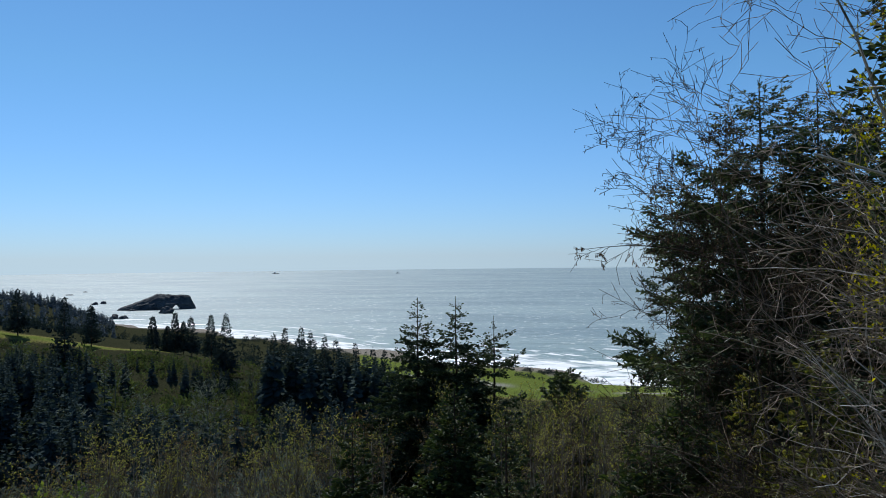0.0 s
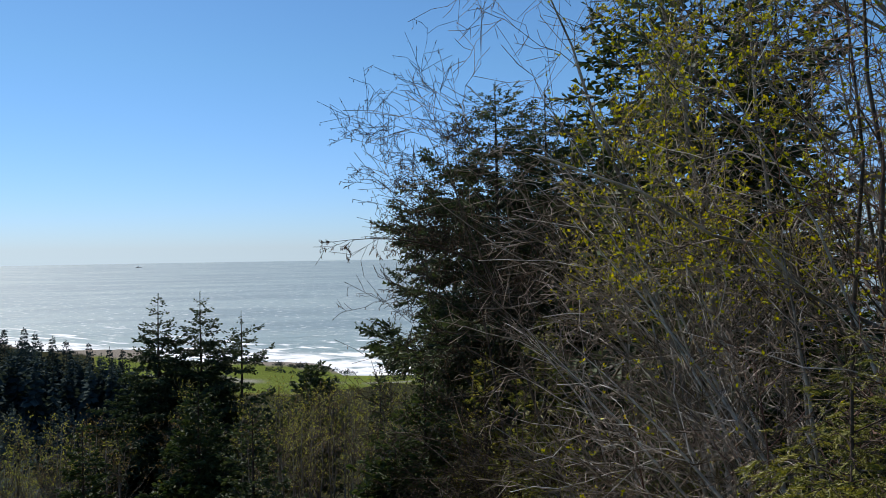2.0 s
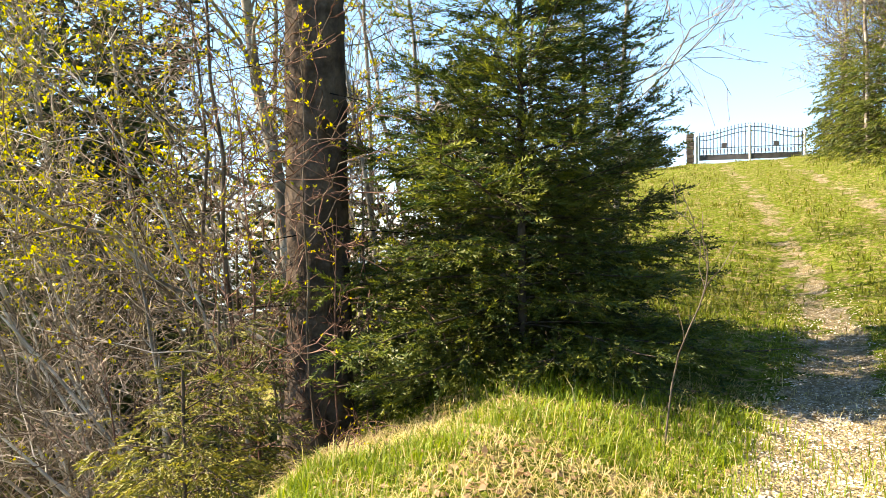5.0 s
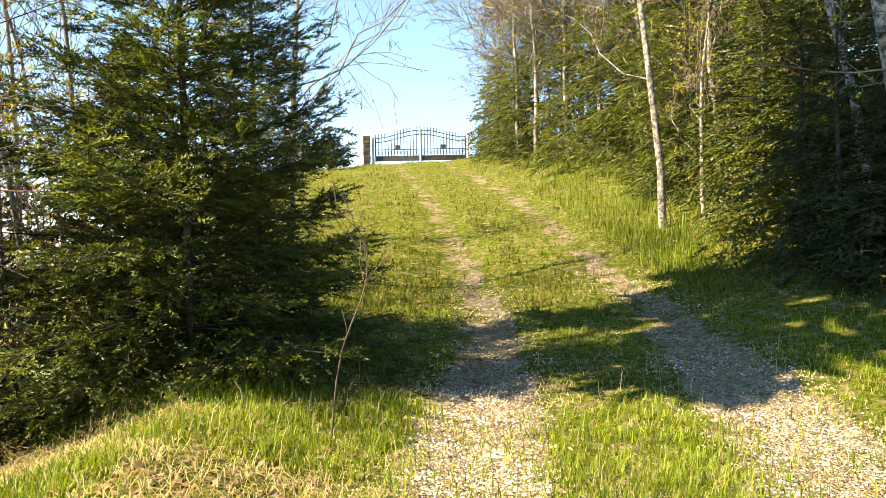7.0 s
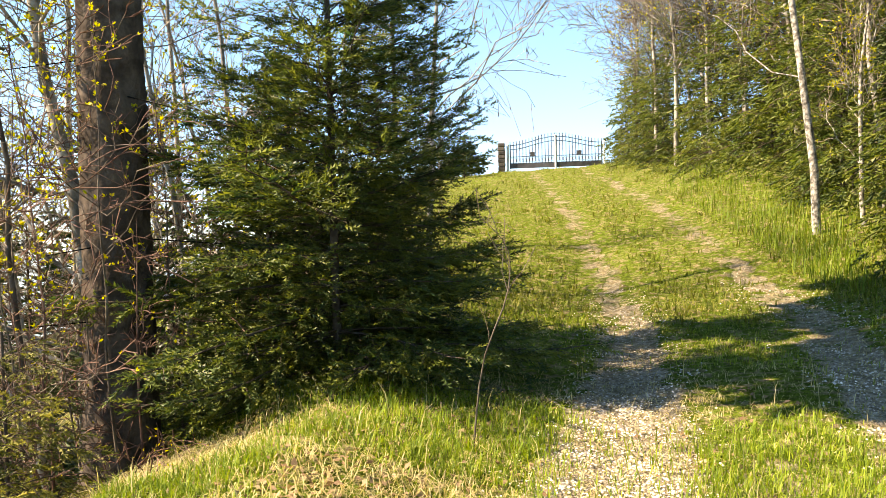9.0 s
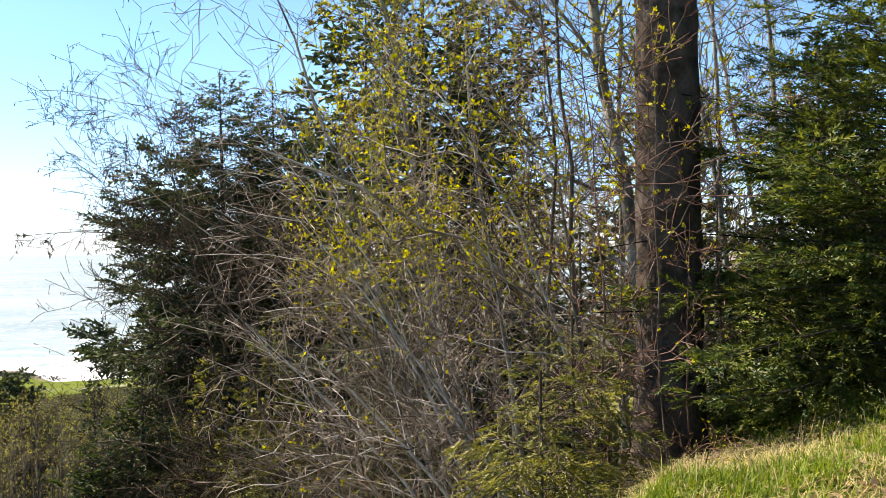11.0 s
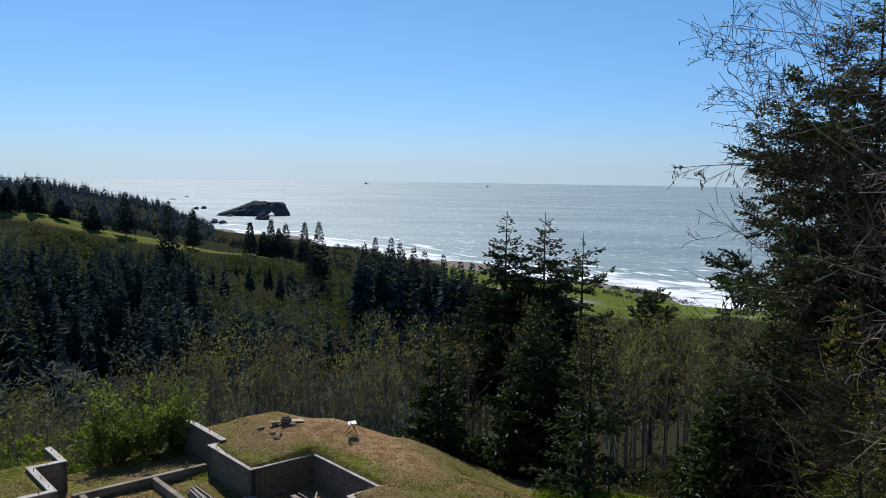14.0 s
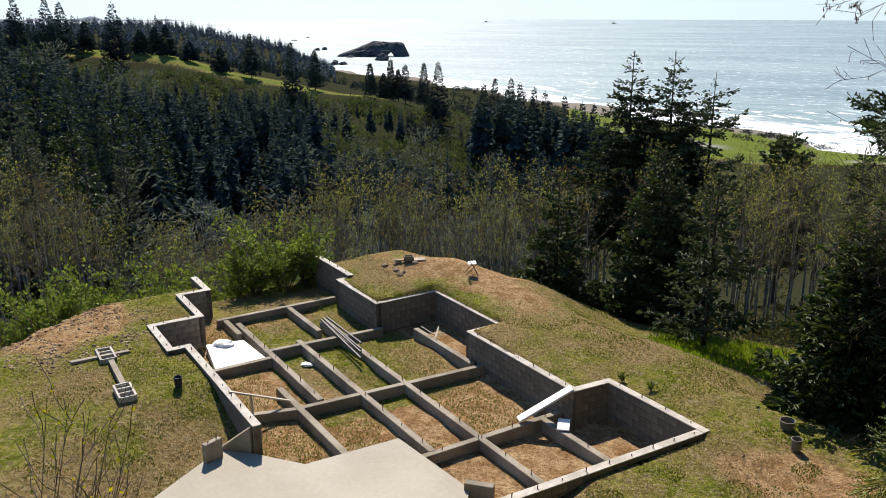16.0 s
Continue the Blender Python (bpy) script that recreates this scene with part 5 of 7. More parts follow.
# ---- bare alders ----
def bare_tree(rng, h, r0, k1=16, k2=6, k3=3, lean=(0, 0), low=0.3, buds=3, bud=0.16, spread=0.75, up=0.25, tmpl=None):
    line = trunk_line(rng, h, lean, 0.05)
    rad = np.linspace(r0, r0 * 0.15, line.shape[1])[None]
    a, ra = grow(rng, line, rad, k1, (low, 0.98), 0.34, spread, up, 0.12)
    b, rb = grow(rng, a, ra, k2, (0.15, 1.0), 0.5, 0.7, 0.12, 0.15, m=3)
    wood = [tubes(a, ra, 4), tubes(b, rb, 3)]
    last = b
    if k3:
        c, rc = grow(rng, b, rb, k3, (0.2, 1.0), 0.5, 0.7, 0.1, 0.15, m=2)
        wood.append(tubes(c, rc, 3))
        last = c
    P, d = along(rng, last, buds)
    leaves = scatter(tmpl or LEAF, P, d + rng.normal(0, 0.6, d.shape), bud * rng.uniform(0.6, 1.4, len(P)), rng, 1.5)
    return tubes(line, rad, 8), join(wood), leaves


def copies(src, spots, group):
    for x, y, s, a in spots:
        ob = copy_thing(src, pose(x, y, land_at(x, y) - 0.15, 0, 0, a))
        ob.scale = (s, s, s)
        tagged(ob, group=group)


STAND = "alders below the lawn"
BARK_STAND = plain("pale_stand_bark", (0.10, 0.09, 0.075), (0.34, 0.32, 0.27), 1.5, 15, 0.85, 0.2)
rng = np.random.default_rng(300)
sources = []
for k in range(7):
    h = 9.0 + 0.5 * (k % 3)
    m = stand(-20 + 7 * k, 52 + k)
    sources.append(plant("alder_tree", bare_tree(np.random.default_rng(310 + k), h, 0.085, 14, 5, 2, low=0.34, buds=4, bud=0.09, up=0.3, spread=0.65), m,
                         ("slender grey alder with first yellow-green buds" if k % 3 else "slender alder with reddish brown buds"), "tree", STAND, BARK_STAND, HAZE_BUDS if k % 3 else RED_BUDS, TWIG))
spots = []
while len(spots) < 215:
    b, r = rng.uniform(-24, 48), rng.uniform(5.6, 8.6) ** 2
    edge = np.interp(b, [-24, -5, 5, 20, 30, 47], [31, 31, 34.5, 36, 36, 33])
    if r < edge:
        continue
    top = np.interp(b, [-24, -12, -5, 2, 6, 10, 13, 20, 27, 30, 34, 37, 40, 47], [-9.6, -9.0, -9.1, -9.5, -9.6, -11.0, -10.7, -10.4, -11.7, -15.0, -13.4, -13.4, -9.4, -9.0]) - rng.uniform(0, 2.2) ** 1.5 * 0.5
    x, y = polar(b, r)
    h = EYE + r * math.tan(radians(top)) - land_at(x, y)
    if h < 3.0:
        continue
    spots.append((x, y, min(h / 10.8, 1.4), rng.uniform(0, 360)))
for s in spots:
    copies(sources[rng.integers(7)], [s], STAND)

# leafy shrubs along the edge of the bench
src = None
for k in range(3):
    r_ = np.random.default_rng(360 + k)
    stems = grow(r_, np.array([[[0, 0, 0], [0, 0, 0.2], [0, 0, 0.5]]]), np.full((1, 3), 0.05), 14, (0.0, 0.9), 4.2, 0.85, 0.45, 0.2)
    tw = grow(r_, stems[0], stems[1], 7, (0.3, 1.0), 0.4, 0.7, 0.2)
    P, d = along(r_, tw[0], 14)
    lv = scatter(LEAF, P + r_.normal(0, 0.08, P.shape), d + r_.normal(0, 0.8, d.shape), 0.15 * r_.uniform(0.6, 1.4, len(P)), r_, 2)
    b = (33.5, 29.5, 37)[k]
    src = plant("shrub", (tubes(stems[0], stems[1], 4), tubes(tw[0], tw[1], 3), lv), stand(b, 31), "leafy bright green shrub at the edge of the slope", "shrub", "shrubs at the edge", TWIG, SHRUB)
    rr = np.random.default_rng(370 + k)
    copies(src, [(*polar(rr.uniform(24, 44), rr.uniform(30, 36)), rr.uniform(0.6, 1.1), rr.uniform(0, 360)) for _ in range(13)], "shrubs at the edge")


# ---- trees and shrubs near the drive ----
def at_ground(x, y, dz=0.0, turn=0.0):
    return pose(x, y, land_at(x, y) + dz, 0, 0, turn)


def old_trunk():
    """The thick furrowed trunk of a tall conifer; its crown starts high up."""
    rng = np.random.default_rng(400)
    h, nz, ns = 24.0, 150, 40
    z = np.concatenate([np.linspace(0, 7, 100), np.linspace(7.2, h, nz - 100)])
    a = np.arange(ns) * 2 * np.pi / ns
    rad = np.interp(z, [0, 0.35, 1.2, 8, h], [0.52, 0.38, 0.32, 0.275, 0.03])
    Z, A = np.meshgrid(z, a, indexing="ij")
    fur = np.abs(np.sin(A * 7 + 1.3 * np.sin(Z * 1.7) + 0.8 * np.sin(Z * 4.1 + A * 2))) ** 0.6
    rr = rad[:, None] * (0.93 + 0.10 * fur + 0.025 * np.sin(Z * 9 + A * 5) + 0.02 * rng.normal(size=Z.shape))
    V = np.stack([rr * np.cos(A) + 0.012 * Z * np.sin(Z * 0.25), rr * np.sin(A), Z], -1).reshape(-1, 3)
    i, j = np.meshgrid(np.arange(nz - 1), np.arange(ns), indexing="ij")
    F = np.stack([i * ns + j, i * ns + (j + 1) % ns, (i + 1) * ns + (j + 1) % ns, (i + 1) * ns + j], -1).reshape(-1, 4)
    _, boughs, leaves = conifer(rng, h, 3.4, clear=0.45, n=120, per=80, size=0.6, droop=0.4, rise=0.15, power=0.6)
    # short dead snags on the lower trunk
    t = rng.uniform(1.2, 7.0, 11)
    az = rng.uniform(0, 6.28, 11)
    d = np.stack([np.cos(az), np.sin(az), rng.normal(-0.05, 0.2, 11)], -1)
    s = np.linspace(0, 1, 4)[None, :, None]
    P = np.stack([0 * t, 0 * t, t], -1)[:, None] + d[:, None] * (0.2 + s * rng.uniform(0.3, 1.3, 11)[:, None, None])
    boughs = join([boughs, tubes(P, np.linspace(0.007, 0.003, 4)[None] + 0 * t[:, None], 4)])
    ob = plant("conifer", ((V, F), boughs, leaves), at_ground(6.82, 5.18, -0.2, 40), "tall conifer with a thick dark furrowed trunk", "tree", leaf_mat=SPRUCE)
    return ob


# darker than bare bark: the thicket's shade is put into the colour
BARK_OLD = plain("shaded_furrowed_bark", (0.006, 0.0055, 0.005), (0.017, 0.0155, 0.0145), 5, 30, 1.0, 0.9, gloss=0.0)
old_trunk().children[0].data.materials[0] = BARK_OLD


def near_fir(seed, x, y, h, wide, label, n=150, per=70, size=0.2, leaf=None, turn=0.0, group="", **kw):
    rng = np.random.default_rng(seed)
    args = dict(clear=0.015, n=n, per=per, size=size, tmpl=FROND_FINE, droop=0.25, rise=0.5, power=0.78, ragged=0.4, side_twigs=0.55, roll=0.5, lift_spread=0.15, trunk_r=0.02 + 0.011 * h)
    args.update(kw)
    return plant("fir", conifer(rng, h, wide, **args), at_ground(x, y, -0.1, turn), label, "tree", group, leaf_mat=leaf or FIR, twig_mat=BARK_DARK)


def spray_fir(seed, x, y, h, wide, label, leaf=None, turn=0.0, group="", **kw):
    args = dict(clear=0.02, whorl=0.2, arms=8, power=0.8, ragged=0.4, rise=0.38, droop=0.25, tip=0.15, skirt=0.55, step=0.095, ratio=0.44, hang=0.12, spray=0.2, gap=0.085, tmpl=frond(6, 0.2), roll=0.9, thick=1.3, trunk_r=0.05, bare=0.03)
    args.update(kw)
    return plant("fir", layered(np.random.default_rng(seed), h, wide, **args), at_ground(x, y, -0.1, turn), label, "tree", group, leaf_mat=leaf or FIR, twig_mat=BARK_DARK)


spray_fir(401, 7.8, 3.34, 6.9, 2.0, "bushy young fir with bright green tips beside the drive", ragged=0.5, power=0.9, arms=7)
spray_fir(402, 10.1, 3.6, 5.4, 1.25, "dark young fir with upswept boughs beside the drive", FIR_DARK, 70, rise=0.55, droop=0.15, arms=7)
COARSE = dict(step=0.2, gap=0.13, spray=0.27, tmpl=frond(4, 0.24))
CROWD = "young firs beside the trunk"
spray_fir(407, 8.5, 4.5, 3.0, 1.2, "dark young fir crowded behind the bushy fir", FIR_DARK, 0, CROWD, **COARSE)
spray_fir(408, 7.9, 5.7, 2.6, 1.0, "dark young fir crowded behind the trunk", FIR_DARK, 50, CROWD, **COARSE)
spray_fir(409, 9.9, 5.0, 3.6, 1.3, "dark young fir crowded behind the bushy fir", FIR_DARK, 90, CROWD, **COARSE)
BANK_HEMLOCK = dict(power=0.5, rise=0.35, droop=0.5, tip=0.0, hang=0.35, spray=0.16, gap=0.07, step=0.085, whorl=0.2, ratio=0.4, arms=7, miss=0.12, ragged=0.55, skirt=0.3, trunk_r=0.02)
spray_fir(403, 4.45, 4.5, 1.9, 1.1, "low drooping olive-green hemlock on the bank", HEMLOCK, 0, "hemlocks on the bank", **BANK_HEMLOCK)
spray_fir(404, 5.25, 4.95, 2.3, 1.0, "low drooping olive-green hemlock beside the trunk", HEMLOCK, 90, "hemlocks on the bank", **BANK_HEMLOCK)
near_fir(405, 6.3, 13.0, 5.0, 1.9, "brownish young hemlock on the slope", 110, 50, 0.2, HEMLOCK, 20, "hemlocks on the bank", tmpl=FROND, droop=0.45)
near_fir(406, 4.6, 11.6, 4.2, 1.6, "olive young hemlock on the slope", 110, 50, 0.2, FIR, 120, "hemlocks on the bank", tmpl=FROND, droop=0.45)


def leafing_tree(seed, x, y, h, r0, lean, label, k1=20, k2=8, k3=5, leaves=3, size=0.05, low=0.08, spread=0.95, up=0.05, catkins=0, reach=0.32, group="leafing trees by the drive", bark=None, twig=None, fine=0.0, thin=0.36):
    """A slender tree with pale stems, fine twigs and the first small leaves."""
    rng = np.random.default_rng(seed)
    line = trunk_line(rng, h, (0, 0), 0.06, 11)
    line[0, :, :2] += np.array(lean) * h * np.linspace(0, 1, 11)[:, None] ** 1.5
    rad = np.linspace(r0, r0 * 0.12, line.shape[1])[None]
    a, ra = grow(rng, line, rad, k1, (low, 0.98), reach, spread, up, 0.16, m=7, thin=thin)
    a[..., :2] += np.array(lean) * 0.6 * np.linspace(0, 1, 7)[None, :, None] ** 1.3 * h * reach
    b, rb = grow(rng, a, ra, k2, (0.12, 1.0), 0.5, 0.8, 0.05, 0.2, m=5, kink=0.06)
    c, rc = grow(rng, b, rb, k3, (0.1, 1.0), 0.55, 0.8, 0.04, 0.25, m=3, kink=0.06)
    ra, rb, rc = np.maximum(ra, fine), np.maximum(rb, fine), np.maximum(rc, fine)
    wood = join([tubes(b, rb, 3), tubes(c, rc, 3)])
    P, d = along(rng, c, leaves, (0.45, 1.0))
    level = land_at(x, y) + P[:, 2] + rng.normal(0, 0.4, len(P))
    keep = rng.uniform(size=len(P)) < 0.05 + (0.25 + 0.6 * (wave_noise(P[:, 0] + seed, P[:, 1] + P[:, 2], 5, 2, 1.2) > -0.1)) * (level > 1.0)
    # leaves open first on the side of the drive
    keep &= np.degrees(np.arctan2(-(x + P[:, 0]), y + P[:, 1])) + rng.normal(0, 1.5, len(P)) < -27
    # the young leaves stand in tufts of three
    P, d = np.repeat(P[keep], 3, 0), np.repeat(d[keep], 3, 0)
    lv = scatter(LEAF, P, d * 0.5 + rng.normal(0, 0.8, d.shape) + [0, 0, 0.5], size * rng.uniform(0.6, 1.4, len(P)), rng, 2)
    ob = plant("alder_tree", (join([tubes(line, rad, 10), tubes(a, ra, 5)]), wood, lv), at_ground(x, y, -0.1), label, "tree", group, bark or BARK_GREY, BUDS, twig or PALE_TWIG)
    if catkins:
        P, d = along(rng, c, catkins, (0.6, 1.0))
        cv = scatter(DROP, P, np.array([[0, 0, -1.0]]) + rng.normal(0, 0.25, P.shape), 0.07 * rng.uniform(0.6, 1.3, len(P)), rng, 2)
        tagged(link_mesh("catkin_mass", *cv, CATKIN, ob), kind="stuff")
    return ob


L_ = "slender grey alder with pale branches and first yellow-green leaves"
leafing_tree(420, 7.69, 9.83, 11.2, 0.06, (-0.22, 0.16), L_, 30, 7, 4, leaves=7, size=0.046)
leafing_tree(421, 7.92, 10.41, 12.9, 0.085, (-0.10, 0.06), L_, 30, 7, 4, leaves=7, size=0.046)
leafing_tree(422, 7.25, 6.80, 9.5, 0.045, (-0.02, 0.03), "thin dark upright stem with scattered yellow leaves", 24, 6, 3, leaves=4, bark=TWIG)
leafing_tree(423, 7.28, 7.38, 9.0, 0.04, (-0.05, 0.02), "thin dark upright stem with scattered yellow leaves", 24, 6, 3, leaves=4, bark=TWIG)
leafing_tree(424, 8.38, 6.49, 12.3, 0.105, (-0.14, 0.12), L_, 28, 7, 4, leaves=7, size=0.046)
leafing_tree(425, 7.07, 11.66, 9.0, 0.035, (-0.03, 0.02), "thin leaning sapling with scattered yellow leaves", 24, 10, 6)
leafing_tree(426, 7.22, 13.59, 10.6, 0.05, (-0.28, 0.14), L_, 30, 11, 6, leaves=0, catkins=1, reach=0.26, bark=TWIG, twig=BACKLIT_TWIG)
leafing_tree(427, 6.78, 14.87, 11.2, 0.05, (-0.16, 0.04), "bare grey alder hung with brown catkins", 30, 11, 5, leaves=0, catkins=1, reach=0.26, bark=TWIG, twig=BACKLIT_TWIG)
leafing_tree(428, 5.78, 8.50, 4.0, 0.03, (-0.1, 0.1), "arching leafless bramble stems on the bank", 16, 6, 3, leaves=1, low=0.05, group="brambles on the bank", bark=RED_TWIG, twig=PALE_TWIG)
leafing_tree(429, 6.25, 10.62, 4.3, 0.03, (-0.12, 0.1), "arching reddish bramble stems on the bank", 16, 6, 3, leaves=1, low=0.05, group="brambles on the bank", bark=RED_TWIG, twig=PALE_TWIG)
leafing_tree(430, 5.43, 6.37, 3.1, 0.025, (-0.06, 0.06), "tangled leafless bramble stems on the bank", 16, 6, 3, leaves=1, low=0.05, group="brambles on the bank", bark=RED_TWIG, twig=PALE_TWIG)
leafing_tree(431, 10.15, 8.85, 12.3, 0.07, (-0.05, 0.0), L_, 20, 8, 4)
leafing_tree(432, 11.80, 8.14, 11.2, 0.06, (0.02, 0.0), "bare slender alder behind the fir", 20, 7, 4, leaves=1)
leafing_tree(433, 10.86, 6.37, 10.1, 0.05, (-0.03, 0.03), "bare slender alder behind the fir", 20, 7, 4, leaves=1)
leafing_tree(434, 13.60, 4.40, 8.5, 0.06, (0.03, -0.05), "bare alder with catkins overhanging the drive", 22, 7, 4, leaves=0, catkins=1)
leafing_tree(435, 16.50, 7.20, 8.0, 0.06, (0.0, -0.03), "bare alder beside the drive", 20, 7, 4, leaves=1)
leafing_tree(436, 12.00, 9.00, 10.0, 0.08, (0.0, 0.0), "bare alder beside the drive", 20, 7, 4, leaves=1)
leafing_tree(437, 11.21, 12.98, 13.4, 0.09, (-0.05, 0.0), L_, 22, 8, 4)


tangle = []
for k, (x, y, h) in enumerate(((6.4, 8.2, 5.2), (6.9, 9.3, 6.0), (7.7, 8.3, 6.5), (6.1, 9.7, 5.0), (8.4, 9.9, 7.0), (6.7, 7.1, 4.6))):
    tangle.append(leafing_tree(640 + k, x, y, h, 0.045, (-0.17 + 0.05 * (k % 3), 0.1), "tangled slender alder stems with first leaves on the bank", 14, 5, 2, leaves=3, low=0.14, reach=0.38, twig=PALE_TWIG))


# long pale stems that lean out over the bank
# brighter copy of the alder bark: direct sun is part of this colour
BARK_PALE = plain("pale_sunlit_bark", (0.26, 0.24, 0.21), (0.58, 0.55, 0.50), 4.0, 30, 0.85, 0.3, gloss=0.1)
for k, (x, y, h, out) in enumerate(((6.7, 6.9, 4.6, 0.62), (7.0, 7.8, 6.0, 0.5), (6.3, 7.5, 3.8, 0.75), (7.5, 8.2, 6.6, 0.42), (6.5, 8.7, 4.4, 0.6), (7.1, 6.3, 5.2, 0.38), (8.0, 9.0, 7.5, 0.45), (6.1, 6.6, 3.2, 0.8))):
    leafing_tree(690 + k, x, y, h, 0.034, (-0.75 * out, 0.67 * out), "long pale stem leaning out over the bank", 9, 5, 3, leaves=2, low=0.25, reach=0.3, group="leaning stems on the bank", bark=BARK_PALE)
# more of the same tangle behind the first row
rng = np.random.default_rng(660)
for x, y in ((9.3, 8.6), (10.4, 7.6), (9.0, 11.2), (11.6, 9.6), (12.4, 7.4), (10.6, 12.0), (13.0, 9.2), (9.8, 6.4), (12.0, 11.6)):
    ob = copy_thing(tangle[rng.integers(6)], at_ground(x, y, -0.1, rng.uniform(-40, 40)))
    k = rng.uniform(1.0, 1.5)
    ob.scale = (k, k, k)
for k, (x, y, h, wide, leaf) in enumerate(((7.6, 11.9, 4.6, 1.7, HEMLOCK), (9.4, 13.6, 7.5, 2.1, FIR_DARK), (5.6, 14.2, 4.4, 1.9, HEMLOCK), (8.6, 8.9, 3.4, 1.4, FIR_DARK), (6.0, 9.9, 2.6, 1.3, HEMLOCK), (10.4, 9.9, 5.5, 1.7, FIR_DARK), (5.0, 8.6, 1.8, 1.0, HEMLOCK))):
    spray_fir(670 + k, x, y, h, wide, "dark young hemlock among the bare stems" if leaf is FIR_DARK else "olive young hemlock among the bare stems", leaf, 50 * k, "hemlocks on the bank", whorl=0.3, arms=6, power=0.6, rise=0.3, droop=0.5, hang=0.35,
              step=0.2, gap=0.13, spray=0.22, tmpl=frond(4, 0.24), skirt=0.2)
# thin stems and brush round the foot of the thick trunk
for k in range(9):
    x, y = 5.9 + 0.17 * k + rng.normal(0, 0.15), 5.2 + 0.45 * math.sin(k * 2.1)
    leafing_tree(680 + k, x, y, rng.uniform(1.6, 5.5), 0.016, (rng.normal(-0.06, 0.08), rng.normal(0, 0.05)), "thin sapling stem with sparse young leaves by the trunk", 12, 5, 2, leaves=2, size=0.034, low=0.1, reach=0.3, group="saplings by the trunk", bark=RED_TWIG if k % 2 else TWIG, twig=RED_TWIG)


def overhang():
    """A long bare branch with catkins that reaches out over the slope."""
    rng = np.random.default_rng(440)
    s = np.linspace(0, 1, 8)[:, None]
    A, B = np.array([5.6, 14.9, 1.3]), np.array([2.7, 15.9, 1.75])
    main = (A + (B - A) * s + np.array([0, 0, 0.25]) * np.sin(s * 3.14))[None]
    r0 = np.linspace(0.022, 0.004, 8)[None]
    a, ra = grow(rng, main, r0, 12, (0.25, 1.0), 0.26, 0.8, 0.1, 0.2, m=5)
    b, rb = grow(rng, a, ra, 5, (0.2, 1.0), 0.45, 0.7, 0.0, 0.2)
    P, d = along(rng, b, 3, (0.3, 1.0))
    cv = scatter(DROP, P, np.array([[0, 0, -1.0]]) + rng.normal(0, 0.3, P.shape), 0.075 * rng.uniform(0.6, 1.3, len(P)), rng, 2)
    return main, r0, join([tubes(a, ra, 3), tubes(b, rb, 3)]), cv


m_, r_, w_, c_ = overhang()
limb = thing("alder_branch", pose(5.6, 14.9, 1.3), "long bare alder branch hung with catkins", "branch")
off = np.array([5.6, 14.9, 1.3])
link_mesh("limb", *(lambda V, F: (V - off, F))(*tubes(m_, r_, 5)), BACKLIT_TWIG, limb, smooth=True)
tagged(link_mesh("twigwork", w_[0] - off, w_[1], BACKLIT_TWIG, limb), kind="stuff")
tagged(link_mesh("catkin_mass", c_[0] - off, c_[1], CATKIN, limb), kind="stuff")


def arching_stem(pts, radius, label, leaves=0, seed=1, bark=None):
    rng = np.random.default_rng(seed)
    P = np.array(pts, float)
    t = np.linspace(0, 1, 12)
    Q = np.stack([np.interp(t, np.linspace(0, 1, len(P)), P[:, c]) for c in range(3)], -1)
    Q[1:-1] = 0.25 * Q[:-2] + 0.5 * Q[1:-1] + 0.25 * Q[2:]
    ob = thing("dry_stem", pose(*P[0]), label, "stem", "dry stems")
    V, F = tubes(Q[None], np.linspace(radius, radius * 0.3, 12)[None], 5)
    link_mesh("stem", V - P[0], F, bark or TWIG, ob, smooth=True)
    a, ra = grow(rng, Q[None], np.full((1, 12), radius * 0.7), 9, (0.2, 1), 0.3, 0.6, 0.1, 0.2)
    ra = ra * 0.7
    V, F = tubes(a, ra, 3)
    tagged(link_mesh("twigwork", V - P[0], F, bark or TWIG, ob), kind="stuff")
    if leaves:
        p, d = along(rng, a, leaves)
        V, F = scatter(LEAF, p, d + rng.normal(0, 0.6, d.shape), 0.035 * rng.uniform(0.6, 1.3, len(p)), rng, 2)
        tagged(link_mesh("leaves", V - P[0], F, BUDS, ob), kind="stuff")


arching_stem([(5.95, 1.4, land_at(5.95, 1.4) - 0.05), (5.97, 1.33, 0.7), (6.03, 1.12, 1.15), (6.08, 1.12, 1.5), (6.0, 1.3, 1.7)], 0.008, "dry arching stem at the foot of the fir")
# dead stems and brush between the thick trunk and the grass
rng = np.random.default_rng(455)
for k in range(22):
    x, y = polar(rng.uniform(-57, -43), rng.uniform(6.2, 8.2))
    z = land_at(x, y)
    a, far = rng.uniform(0, 6.28), rng.uniform(0.4, 1.1)
    arching_stem([(x, y, z - 0.03), (x + 0.4 * far * math.cos(a), y + 0.4 * far * math.sin(a), z + 0.35 * far), (x + far * math.cos(a), y + far * math.sin(a), z + rng.uniform(0.1, 0.5))], 0.006, "dead reddish stem in the brush by the trunk", 1, 500 + k, RED_TWIG)
# bare twigs that rise from the bank in front of the foundation
rng = np.random.default_rng(450)
for k in range(14):
    x, y = polar(47.5 - 0.35 * k + rng.normal(0, 0.5), 4.9 + rng.normal(0, 0.2))
    z = land_at(x, y)
    tx, ty = polar(43.6 - 0.42 * k, 5.3)
    tip = (tx, ty, -0.72 - 0.075 * ((k * 5) % 14))
    arching_stem([(x, y, z - 0.05), (0.5 * (x + tx) - 0.12, 0.5 * (y + ty), 0.5 * (z + tip[2]) - 0.1), tip], 0.006, "thin bare stem with tiny buds rising from the bank", 2, 460 + k)
